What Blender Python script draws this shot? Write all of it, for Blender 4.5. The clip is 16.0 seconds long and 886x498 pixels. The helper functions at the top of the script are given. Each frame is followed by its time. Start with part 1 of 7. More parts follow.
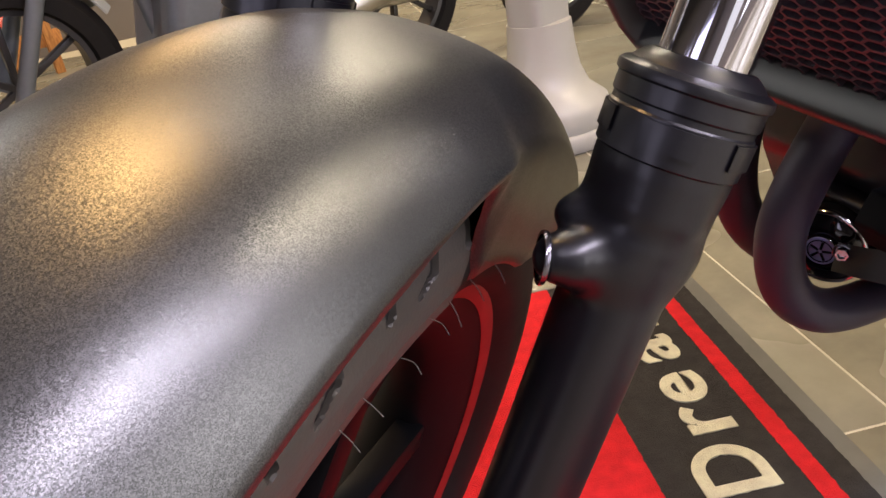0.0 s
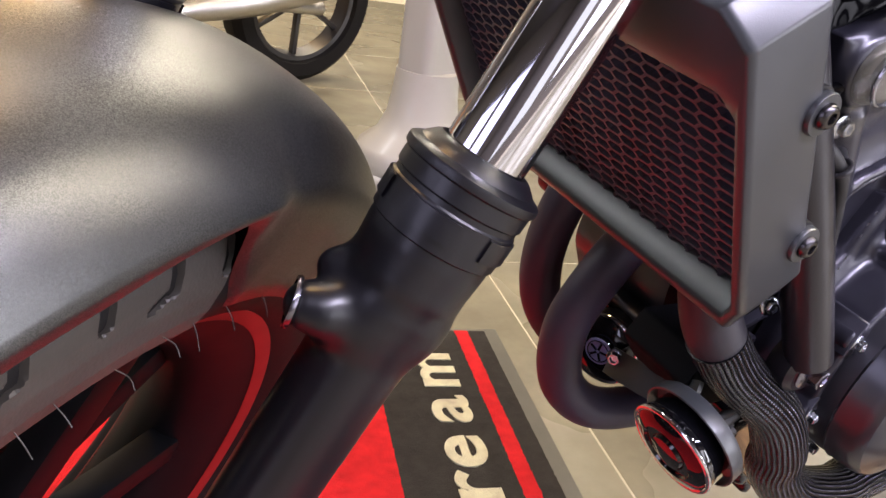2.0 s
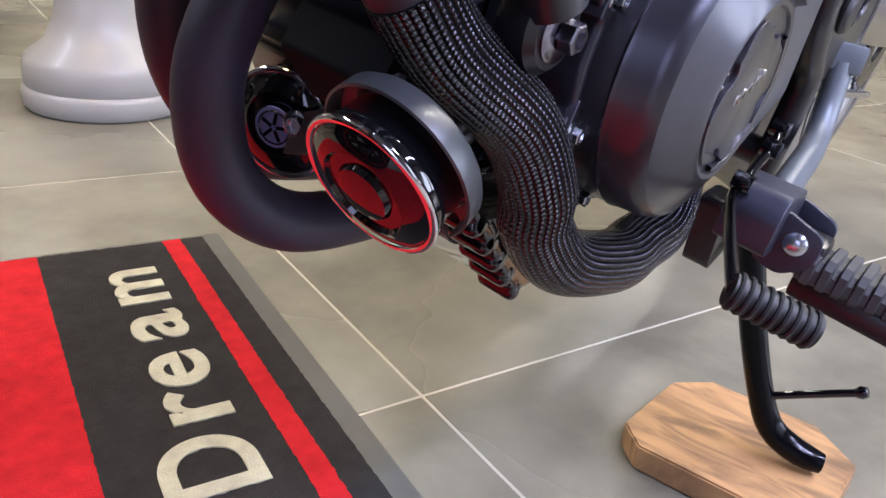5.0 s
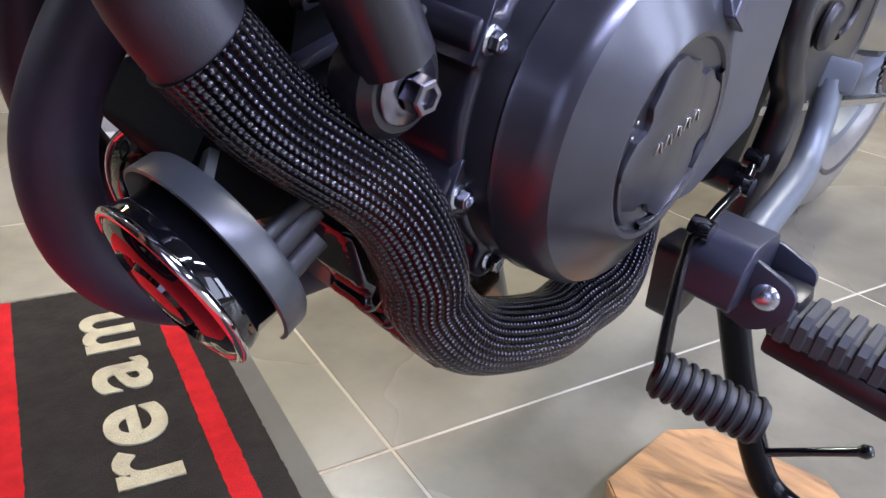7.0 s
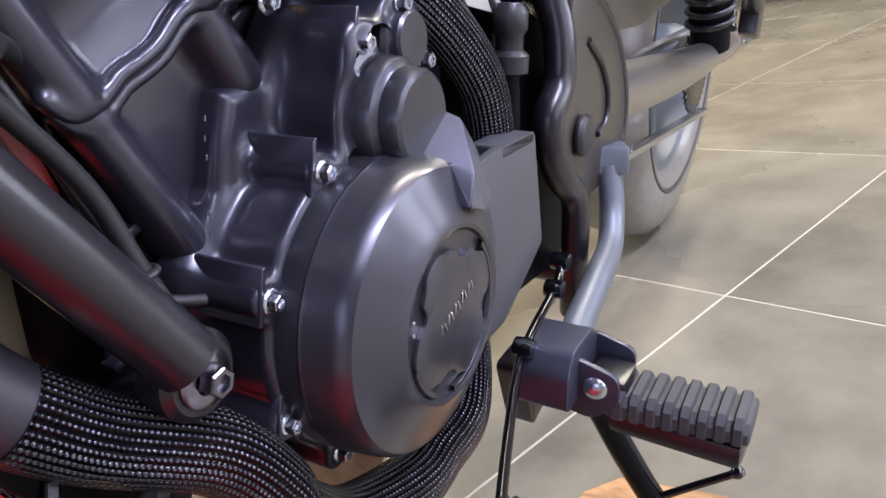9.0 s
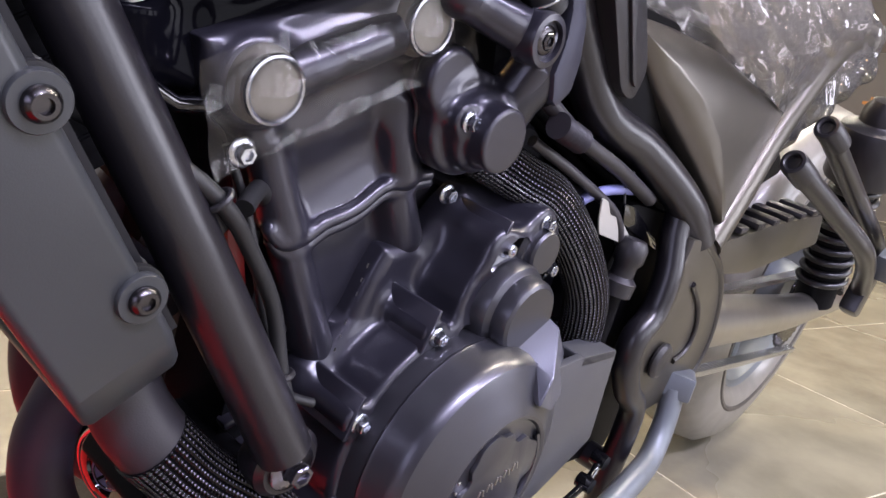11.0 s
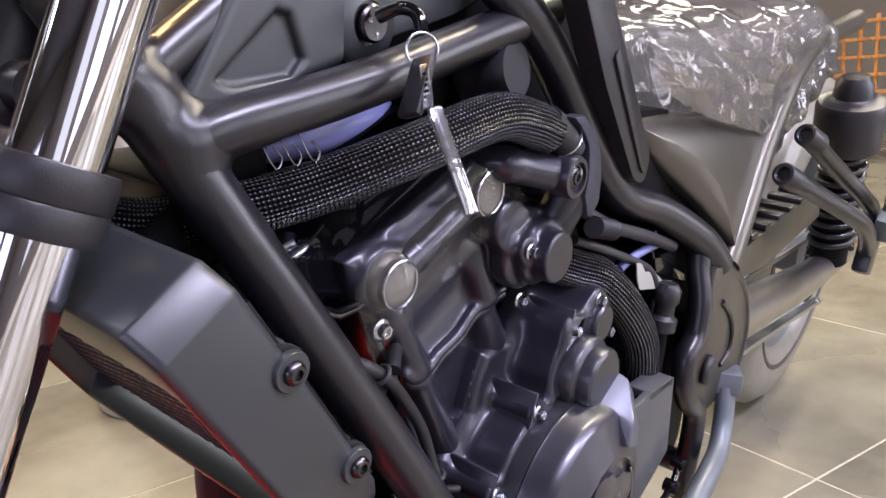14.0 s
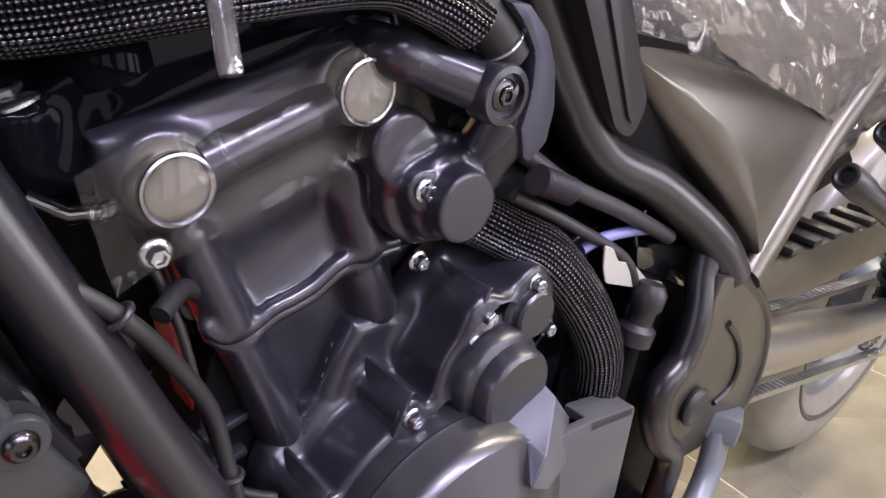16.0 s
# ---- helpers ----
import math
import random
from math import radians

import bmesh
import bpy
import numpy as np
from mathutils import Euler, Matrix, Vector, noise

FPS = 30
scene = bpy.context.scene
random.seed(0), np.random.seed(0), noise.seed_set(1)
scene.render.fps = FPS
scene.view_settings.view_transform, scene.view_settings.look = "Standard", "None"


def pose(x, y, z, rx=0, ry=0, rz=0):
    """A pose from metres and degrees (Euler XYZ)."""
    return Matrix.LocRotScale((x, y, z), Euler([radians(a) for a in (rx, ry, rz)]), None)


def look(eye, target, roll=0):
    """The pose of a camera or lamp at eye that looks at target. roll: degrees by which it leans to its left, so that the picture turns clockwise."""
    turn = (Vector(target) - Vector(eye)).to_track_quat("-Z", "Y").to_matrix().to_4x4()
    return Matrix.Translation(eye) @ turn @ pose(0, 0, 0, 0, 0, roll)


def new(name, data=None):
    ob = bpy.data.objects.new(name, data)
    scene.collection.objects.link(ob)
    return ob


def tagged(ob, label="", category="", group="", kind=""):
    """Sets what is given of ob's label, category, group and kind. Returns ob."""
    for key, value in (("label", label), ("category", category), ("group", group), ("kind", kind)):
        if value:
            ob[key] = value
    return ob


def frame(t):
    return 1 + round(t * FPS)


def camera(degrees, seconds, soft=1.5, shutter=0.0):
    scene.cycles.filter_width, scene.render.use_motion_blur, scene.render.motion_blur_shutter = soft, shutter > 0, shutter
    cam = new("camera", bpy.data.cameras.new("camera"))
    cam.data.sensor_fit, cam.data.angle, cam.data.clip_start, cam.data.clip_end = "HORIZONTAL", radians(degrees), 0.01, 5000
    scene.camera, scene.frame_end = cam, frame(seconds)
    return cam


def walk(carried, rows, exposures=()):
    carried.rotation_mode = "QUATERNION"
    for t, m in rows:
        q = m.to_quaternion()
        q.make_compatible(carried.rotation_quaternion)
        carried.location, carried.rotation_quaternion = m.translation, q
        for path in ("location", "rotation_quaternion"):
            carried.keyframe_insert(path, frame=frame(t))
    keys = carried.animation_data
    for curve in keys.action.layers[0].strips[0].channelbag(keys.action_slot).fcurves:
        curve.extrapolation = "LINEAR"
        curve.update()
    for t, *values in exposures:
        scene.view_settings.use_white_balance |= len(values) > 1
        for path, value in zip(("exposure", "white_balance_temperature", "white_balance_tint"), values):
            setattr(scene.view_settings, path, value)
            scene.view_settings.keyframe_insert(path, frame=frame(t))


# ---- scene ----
cam = camera(60.1, 16.0)
PATH = [
    (0, (-0.0443, -0.4273, 0.6880), (0.7061, 1.2138, -0.1760), -9.6),
    (0.5, (-0.0377, -0.4323, 0.6930), (0.7877, 1.1833, -0.1490), -8.3),
    (1, (-0.0314, -0.4404, 0.6910), (0.8723, 1.1395, -0.1380), -0.9),
    (1.5, (-0.0196, -0.4433, 0.7040), (0.9846, 1.0817, -0.1120), 7.2),
    (2, (-0.0071, -0.4497, 0.6970), (1.0753, 1.0343, -0.0950), 8.9),
    (2.5, (0.0319, -0.4501, 0.6800), (1.1988, 0.9619, -0.1230), 6.5),
    (3, (0.0717, -0.4486, 0.6470), (1.3258, 0.8750, -0.1760), 4.0),
    (3.5, (0.1020, -0.4387, 0.5920), (1.4183, 0.8039, -0.2580), 4.1),
    (4, (0.1377, -0.4138, 0.5320), (1.5738, 0.7070, -0.2940), 5.5),
    (4.2, (0.1448, -0.3972, 0.5070), (1.6349, 0.6667, -0.2990), 6.1),
    (6.3, (0.2534, -0.4077, 0.4820), (1.6784, 0.7254, -0.3460), 4.9),
    (6.5, (0.2661, -0.4110, 0.4860), (1.6750, 0.7453, -0.3370), 4.6),
    (7, (0.2804, -0.4182, 0.5030), (1.6936, 0.7482, -0.3000), 2.9),
    (7.5, (0.2916, -0.4328, 0.5280), (1.7354, 0.7162, -0.2430), -1.7),
    (8, (0.3050, -0.4548, 0.5490), (1.7819, 0.6648, -0.2010), -7.6),
    (8.5, (0.3090, -0.4761, 0.5670), (1.8418, 0.5859, -0.1560), -11.5),
    (9, (0.2949, -0.4886, 0.5890), (1.8745, 0.5404, -0.0800), -11.6),
    (9.5, (0.2774, -0.4941, 0.6030), (1.8661, 0.5614, 0.0010), -7.1),
    (10, (0.2636, -0.4958, 0.6280), (1.8388, 0.6198, 0.1060), 0.7),
    (10.2, (0.2554, -0.5021, 0.6360), (1.8273, 0.6335, 0.1460), 3.7),
    (12.3, (0.1939, -0.5215, 0.7140), (1.6906, 0.7462, 0.3220), 9.7),
    (12.5, (0.1853, -0.5211, 0.7220), (1.6786, 0.7514, 0.3310), 7.9),
    (13, (0.1534, -0.5271, 0.7480), (1.6418, 0.7465, 0.3440), 2.9),
    (13.5, (0.1207, -0.5348, 0.7640), (1.6160, 0.7194, 0.3240), -1.7),
    (14, (0.1142, -0.5451, 0.7770), (1.6103, 0.7034, 0.3280), -4.4),
    (14.5, (0.1567, -0.5448, 0.7580), (1.6046, 0.7689, 0.3350), -0.4),
    (15, (0.2325, -0.5380, 0.7410), (1.6128, 0.8415, 0.3060), 3.5),
    (15.5, (0.2800, -0.5311, 0.7280), (1.6368, 0.8595, 0.2570), 4.2),
    (16, (0.3148, -0.5286, 0.7140), (1.6722, 0.8509, 0.2100), 4.6),
]
walk(cam, [(t, look(eye, target, roll)) for t, eye, target, roll in PATH],
     [(0, -0.05, 7150, 10), (1.2, 0, 7000, 10), (2.5, 0.33, 6600, 10), (3.2, 0.29, 6500, 10), (4, 0.08, 6150, 10), (6.5, 0.05, 5600, 9), (8, 0.12, 5800, 10), (9.2, 0.15, 6200, 10), (12.5, 0.17, 6550, 10), (14.2, 0.06, 6550, 10), (16, 0.22, 6950, 10)])

# ---- world and light ----
world = bpy.data.worlds.new("showroom_air")
scene.world = world
world.use_nodes = True
world.node_tree.nodes["Background"].inputs[0].default_value = (0.9, 0.92, 1.0, 1)
world.node_tree.nodes["Background"].inputs[1].default_value = 0.006


def area_lamp(name, x, y, z, sx, sy, watts, colour):
    d = bpy.data.lights.new(name, "AREA")
    d.shape, d.size, d.size_y, d.energy, d.color = "RECTANGLE", sx, sy, watts, colour
    ob = new(name, d)
    ob.matrix_world = pose(x, y, z)
    return ob


COOL, VIOLET, WARM, CREAM = (0.94, 0.96, 1.0), (0.77, 0.74, 1.0), (1.0, 0.60, 0.24), (1.0, 0.90, 0.74)
LAMPS = [
    ("tube_light", 0.4, -2.1, 2.95, 1.2, 0.12, 125, VIOLET),
    ("tube_light", -0.9, -2.3, 2.95, 1.2, 0.14, 35, VIOLET),
    ("tube_light", 1.9, -2.5, 2.95, 1.6, 0.14, 90, VIOLET),
    # no known lamp here: added to brighten the floor on the right
    ("tube_light", 2.6, -0.9, 2.95, 1.6, 0.16, 63, CREAM),
    ("tube_light", 4.6, -1.2, 2.95, 1.6, 0.20, 66, CREAM),
    ("tube_light", 5.2, 1.2, 2.95, 1.6, 0.20, 54, CREAM),
    ("tube_light", 2.4, 2.3, 2.95, 1.6, 0.16, 80, CREAM),
    ("tube_light", 1.2, 1.1, 2.95, 1.4, 0.14, 12, COOL),
    ("tube_light", -1.6, 2.6, 2.95, 1.6, 0.16, 80, COOL),
    ("tube_light", 2.4, 4.9, 2.95, 2.4, 0.30, 110, CREAM),
    ("spot_panel", 0.22, 0.75, 2.95, 0.30, 0.30, 40, WARM),
    ("spot_panel", 0.9, 4.2, 2.95, 0.6, 0.6, 42, WARM),
]
for row in LAMPS:
    area_lamp(*row)
# unseen windows: five panes behind the camera, from reflections; two large west fills added
WINDOWS = (-1.35, 0.15, 1.65, 3.15, 4.65)
for wx, watts in zip(WINDOWS, (8, 26, 36, 72, 62)):
    lamp = area_lamp("window_daylight", wx, -3.74, 1.35, 1.1, 1.9, watts, (0.86, 0.86, 1.0))
    lamp.matrix_world = pose(wx, -3.74, 1.35, 90, 0, 0)
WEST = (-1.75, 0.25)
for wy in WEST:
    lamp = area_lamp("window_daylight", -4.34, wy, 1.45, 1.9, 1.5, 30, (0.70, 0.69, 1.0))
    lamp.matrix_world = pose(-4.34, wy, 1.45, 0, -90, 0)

# ---- materials ----


def material(name, base, rough=0.5, metal=0.0, coat=0.0, vary=0.12, scale=30.0, bump=0.0, bump_scale=400.0, dust=0.0, coat_rough=0.1):
    """A painted, moulded or cast surface with tone variation at two scales and fine relief."""
    m = bpy.data.materials.new(name)
    m.use_nodes = True
    nt = m.node_tree
    p = nt.nodes["Principled BSDF"]
    p.inputs["Metallic"].default_value = metal
    p.inputs["Coat Weight"].default_value = coat
    p.inputs["Coat Roughness"].default_value = coat_rough
    tc = nt.nodes.new("ShaderNodeTexCoord")
    n1 = nt.nodes.new("ShaderNodeTexNoise")
    n1.inputs["Scale"].default_value = scale
    n1.inputs["Detail"].default_value = 6
    nt.links.new(tc.outputs["Object"], n1.inputs["Vector"])
    mix = nt.nodes.new("ShaderNodeMix")
    mix.data_type = "RGBA"
    lo = [c * (1 - vary) for c in base]
    hi = [min(1, c * (1 + vary) + dust) for c in base]
    mix.inputs[6].default_value = (*lo, 1)
    mix.inputs[7].default_value = (*hi, 1)
    nt.links.new(n1.outputs["Fac"], mix.inputs[0])
    nt.links.new(mix.outputs[2], p.inputs["Base Color"])
    n2 = nt.nodes.new("ShaderNodeTexNoise")
    n2.inputs["Scale"].default_value = scale * 0.35
    n2.inputs["Detail"].default_value = 4
    nt.links.new(tc.outputs["Object"], n2.inputs["Vector"])
    mr = nt.nodes.new("ShaderNodeMapRange")
    mr.inputs["To Min"].default_value = max(0.02, rough * 0.85)
    mr.inputs["To Max"].default_value = min(1, rough * 1.15)
    nt.links.new(n2.outputs["Fac"], mr.inputs["Value"])
    nt.links.new(mr.outputs["Result"], p.inputs["Roughness"])
    if bump:
        n3 = nt.nodes.new("ShaderNodeTexNoise")
        n3.inputs["Scale"].default_value = bump_scale
        n3.inputs["Detail"].default_value = 3
        nt.links.new(tc.outputs["Object"], n3.inputs["Vector"])
        b = nt.nodes.new("ShaderNodeBump")
        b.inputs["Strength"].default_value = bump
        b.inputs["Distance"].default_value = 0.0006
        nt.links.new(n3.outputs["Fac"], b.inputs["Height"])
        nt.links.new(b.outputs["Normal"], p.inputs["Normal"])
    return m


def node(m, kind):
    return m.node_tree.nodes.new(kind)


def link(m, a, b):
    m.node_tree.links.new(a, b)


FENDER = material("metallic_grey_paint", (0.104, 0.106, 0.104), 0.35, 0.85, 0.0, 0.1, 60)
FRAME = material("black_frame_paint", (0.010, 0.009, 0.012), 0.33, 0.1, 0.35, 0.2, 40, 0.14, 600, coat_rough=0.22)
PIPE = material("matt_black_pipe", (0.042, 0.037, 0.060), 0.48, 0.1, 0.0, 0.2, 40, 0.1, 700)
FORK = material("black_fork_paint", (0.004, 0.0038, 0.006), 0.36, 0.0, 0.20, 0.2, 40, 0.08, 700, coat_rough=0.2)
# the blue tint of both engine paints stands for violet lamp light
ENGINE = material("engine_black_violet_lit", (0.030, 0.029, 0.041), 0.36, 0.50, 0.55, 0.25, 50, 0.12, 900, coat_rough=0.17)
COVER = material("engine_cover_violet_lit", (0.062, 0.062, 0.074), 0.34, 0.72, 0.40, 0.15, 40, 0.10, 1100, coat_rough=0.17)
RIMBLACK = material("rim_black", (0.004, 0.004, 0.005), 0.5, 0.0, 0.0, 0.2, 30, coat_rough=0.15)
GLOSS = material("gloss_black", (0.003, 0.003, 0.004), 0.05, 0.0, 0.5, 0.2, 30, coat_rough=0.04)
STANDBLACK = material("black_stand_paint", (0.003, 0.003, 0.004), 0.16, 0.0, 0.0, 0.2, 30)
PLASTIC = material("matt_black_plastic", (0.020, 0.019, 0.022), 0.36, 0.1, 0.0, 0.15, 60, 0.25, 1800)
SHROUD = material("grey_shroud_plastic", (0.033, 0.036, 0.040), 0.36, 0.1, 0.3, 0.08, 20, 0.1, 1500, coat_rough=0.25)
SLEEVE = material("smooth_black_rubber", (0.022, 0.020, 0.024), 0.48, 0.0, 0.0, 0.15, 60, 0.15, 900)
RUBBER = material("black_rubber", (0.013, 0.013, 0.014), 0.5, 0.0, 0.0, 0.2, 60, 0.2, 900)
# black rubber made pale: warm grazing light and some dust, both in the base colour
TYRE = material("pale_lit_tyre", (0.17, 0.16, 0.14), 0.36, 0.0, 0.3, 0.3, 30, 0.2, 300, dust=0.02)
STEEL = material("zinc_steel", (0.55, 0.57, 0.62), 0.24, 1.0, 0.0, 0.12, 120, 0.1, 800)
DARKSTEEL = material("dark_steel", (0.09, 0.085, 0.09), 0.26, 1.0, 0.0, 0.2, 120)
BOLTDARK = material("browned_steel", (0.24, 0.23, 0.27), 0.22, 1.0, 0.0, 0.2, 120)
CHROME = material("chrome", (0.74, 0.74, 0.77), 0.06, 1.0, 0.0, 0.02, 15)
ALU = material("satin_aluminium", (0.46, 0.44, 0.41), 0.32, 1.0, 0.0, 0.1, 60, 0.1, 900)
SILVER = material("silver_paint", (0.135, 0.125, 0.108), 0.33, 0.8, 0.1, 0.08, 40, 0.1, 1500)
LEVER = material("grey_cast_lever", (0.15, 0.165, 0.185), 0.42, 0.4, 0.0, 0.1, 60, 0.15, 700)
RED = material("dark_red", (0.20, 0.012, 0.012), 0.4, 0.0, 0.1, 0.3, 40)
DISC = material("machined_cap", (0.19, 0.18, 0.15), 0.42, 0.4, 0.0, 0.2, 80)
BLUETUBE = material("pale_blue_plastic", (0.16, 0.17, 0.36), 0.4, 0.0, 0.1, 0.1, 30)
WHITE = material("white_plastic", (0.38, 0.37, 0.335), 0.4, 0.0, 0.1, 0.05, 12, 0.05, 300)
WALLPAINT = material("wall_paint", (0.13, 0.115, 0.105), 0.7, 0.0, 0.0, 0.10, 3, 0.1, 200)
CEILING = material("ceiling_paint", (0.07, 0.065, 0.065), 0.8, 0.0, 0.0, 0.05, 3, 0.1, 200)
# brown-grey tone holds the light on the shoulder as well as dust
TREAD = material("lit_dusty_tread", (0.050, 0.044, 0.038), 0.5, 0.0, 0.0, 0.3, 60, 0.3, 500)
# near-black tyre rubber, with the shade below the mudguard put into its colour
NEWTYRE = material("shaded_tyre_rubber", (0.010, 0.009, 0.009), 0.6, 0.0, 0.0, 0.25, 40, 0.2, 300)
RAIL = material("dark_bronze_paint", (0.10, 0.092, 0.076), 0.36, 0.7, 0.1, 0.1, 40, 0.1, 900)
GROUT = material("tile_grout", (0.50, 0.46, 0.36), 0.8, 0.0, 0.0, 0.1, 30)
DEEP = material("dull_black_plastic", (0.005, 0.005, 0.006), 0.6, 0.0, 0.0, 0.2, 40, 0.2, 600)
CLEVIS = material("blue_grey_casting", (0.050, 0.052, 0.075), 0.4, 0.5, 0.1, 0.12, 60, 0.12, 800)
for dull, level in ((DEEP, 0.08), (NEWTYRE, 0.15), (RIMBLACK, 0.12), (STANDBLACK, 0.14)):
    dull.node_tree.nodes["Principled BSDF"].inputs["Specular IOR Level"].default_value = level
VALVE = material("gloss_black_casting", (0.0025, 0.0025, 0.004), 0.07, 0.0, 0.0, 0.2, 30, 0.05, 60)
VALVE.node_tree.nodes["Principled BSDF"].inputs["Specular IOR Level"].default_value = 0.03
CAPGREY = material("silver_grey_cap", (0.115, 0.118, 0.145), 0.33, 0.45, 0.2, 0.08, 40, 0.1, 1200)
SPROCKET = material("blue_grey_plastic", (0.062, 0.064, 0.073), 0.40, 0.1, 0.2, 0.08, 30, 0.1, 1500)
GRILLE = material("grille_plastic", (0.055, 0.048, 0.062), 0.42, 0.0, 0.0, 0.15, 60, 0.15, 900)
RADCORE = material("radiator_core", (0.006, 0.006, 0.009), 0.5, 0.3, 0.0, 0.2, 200)
BACKBLACK = material("distant_black", (0.02, 0.02, 0.022), 0.4, 0.0, 0.2, 0.2, 20)


def flakes(m, scale, amount, shine):
    """Metal flakes in the paint: each tiny cell tilts its own way and has its own tone."""
    p = m.node_tree.nodes["Principled BSDF"]
    tc = node(m, "ShaderNodeTexCoord")
    v = node(m, "ShaderNodeTexVoronoi")
    v.inputs["Scale"].default_value = scale
    link(m, tc.outputs["Object"], v.inputs["Vector"])
    sub = node(m, "ShaderNodeVectorMath")
    sub.operation = "SUBTRACT"
    sub.inputs[1].default_value = (0.5, 0.5, 0.5)
    link(m, v.outputs["Color"], sub.inputs[0])
    sc = node(m, "ShaderNodeVectorMath")
    sc.operation = "SCALE"
    sc.inputs["Scale"].default_value = amount
    link(m, sub.outputs[0], sc.inputs[0])
    geo = node(m, "ShaderNodeNewGeometry")
    add = node(m, "ShaderNodeVectorMath")
    add.operation = "ADD"
    link(m, geo.outputs["Normal"], add.inputs[0])
    link(m, sc.outputs[0], add.inputs[1])
    nm = node(m, "ShaderNodeVectorMath")
    nm.operation = "NORMALIZE"
    link(m, add.outputs[0], nm.inputs[0])
    link(m, nm.outputs[0], p.inputs["Normal"])
    src = p.inputs["Base Color"].links[0].from_socket
    sep = node(m, "ShaderNodeSeparateXYZ")
    link(m, v.outputs["Color"], sep.inputs[0])
    mr = node(m, "ShaderNodeMapRange")
    mr.inputs["To Min"].default_value = 1.0 - shine
    mr.inputs["To Max"].default_value = 1.0 + shine
    link(m, sep.outputs[0], mr.inputs["Value"])
    hsv = node(m, "ShaderNodeHueSaturation")
    link(m, src, hsv.inputs["Color"])
    link(m, mr.outputs["Result"], hsv.inputs["Value"])
    link(m, hsv.outputs["Color"], p.inputs["Base Color"])


flakes(FENDER, 3000, 0.13, 0.35)


def braid_material(name):
    """Woven nylon sleeve: crossed strands along the length and round the hose, by the sleeve's own coordinates."""
    m = material(name, (0.035, 0.035, 0.045), 0.24, 0.25)
    p = m.node_tree.nodes["Principled BSDF"]
    uv = node(m, "ShaderNodeUVMap")
    sep = node(m, "ShaderNodeSeparateXYZ")
    link(m, uv.outputs[0], sep.inputs[0])

    def math_node(op, a, b=None):
        n = node(m, "ShaderNodeMath")
        n.operation = op
        for i, v in enumerate((a, b)):
            if v is None:
                continue
            if isinstance(v, (int, float)):
                n.inputs[i].default_value = v
            else:
                link(m, v, n.inputs[i])
        return n.outputs[0]

    u, v = sep.outputs[0], sep.outputs[1]
    rows = math_node("MULTIPLY", u, 34.0)
    along = math_node("MULTIPLY", v, 340.0)
    s1 = math_node("SINE", math_node("MULTIPLY", math_node("ADD", rows, along), 3.14159))
    s2 = math_node("SINE", math_node("MULTIPLY", math_node("SUBTRACT", rows, along), 3.14159))
    h = math_node("MULTIPLY", s1, s2)
    rib = math_node("POWER", math_node("ABSOLUTE", math_node("SINE", math_node("MULTIPLY", rows, 3.14159))), 0.6)
    tot = math_node("ADD", math_node("MULTIPLY", h, 0.5), rib)
    b = node(m, "ShaderNodeBump")
    b.inputs["Strength"].default_value = 1.0
    b.inputs["Distance"].default_value = 0.0014
    link(m, tot, b.inputs["Height"])
    link(m, b.outputs["Normal"], p.inputs["Normal"])
    ramp = node(m, "ShaderNodeMapRange")
    ramp.inputs["From Min"].default_value = 1.18
    ramp.inputs["From Max"].default_value = 1.5
    link(m, tot, ramp.inputs["Value"])
    mix = node(m, "ShaderNodeMix")
    mix.data_type = "RGBA"
    mix.inputs[6].default_value = (0.003, 0.003, 0.004, 1)
    mix.inputs[7].default_value = (0.17, 0.16, 0.21, 1)
    # streaky highlights along the sleeve, put into the strand colour by noise
    n = node(m, "ShaderNodeTexNoise")
    n.inputs["Scale"].default_value = 1.0
    n.inputs["Detail"].default_value = 4
    stretch = node(m, "ShaderNodeCombineXYZ")
    link(m, math_node("MULTIPLY", u, 46.0), stretch.inputs[0])
    link(m, math_node("MULTIPLY", v, 60.0), stretch.inputs[1])
    link(m, stretch.outputs[0], n.inputs["Vector"])
    fac = math_node("MULTIPLY", ramp.outputs["Result"], math_node("MULTIPLY", math_node("POWER", n.outputs["Fac"], 3.2), 7.5))
    link(m, fac, mix.inputs[0])
    link(m, mix.outputs[2], p.inputs["Base Color"])
    return m


BRAID = braid_material("braided_sleeve")


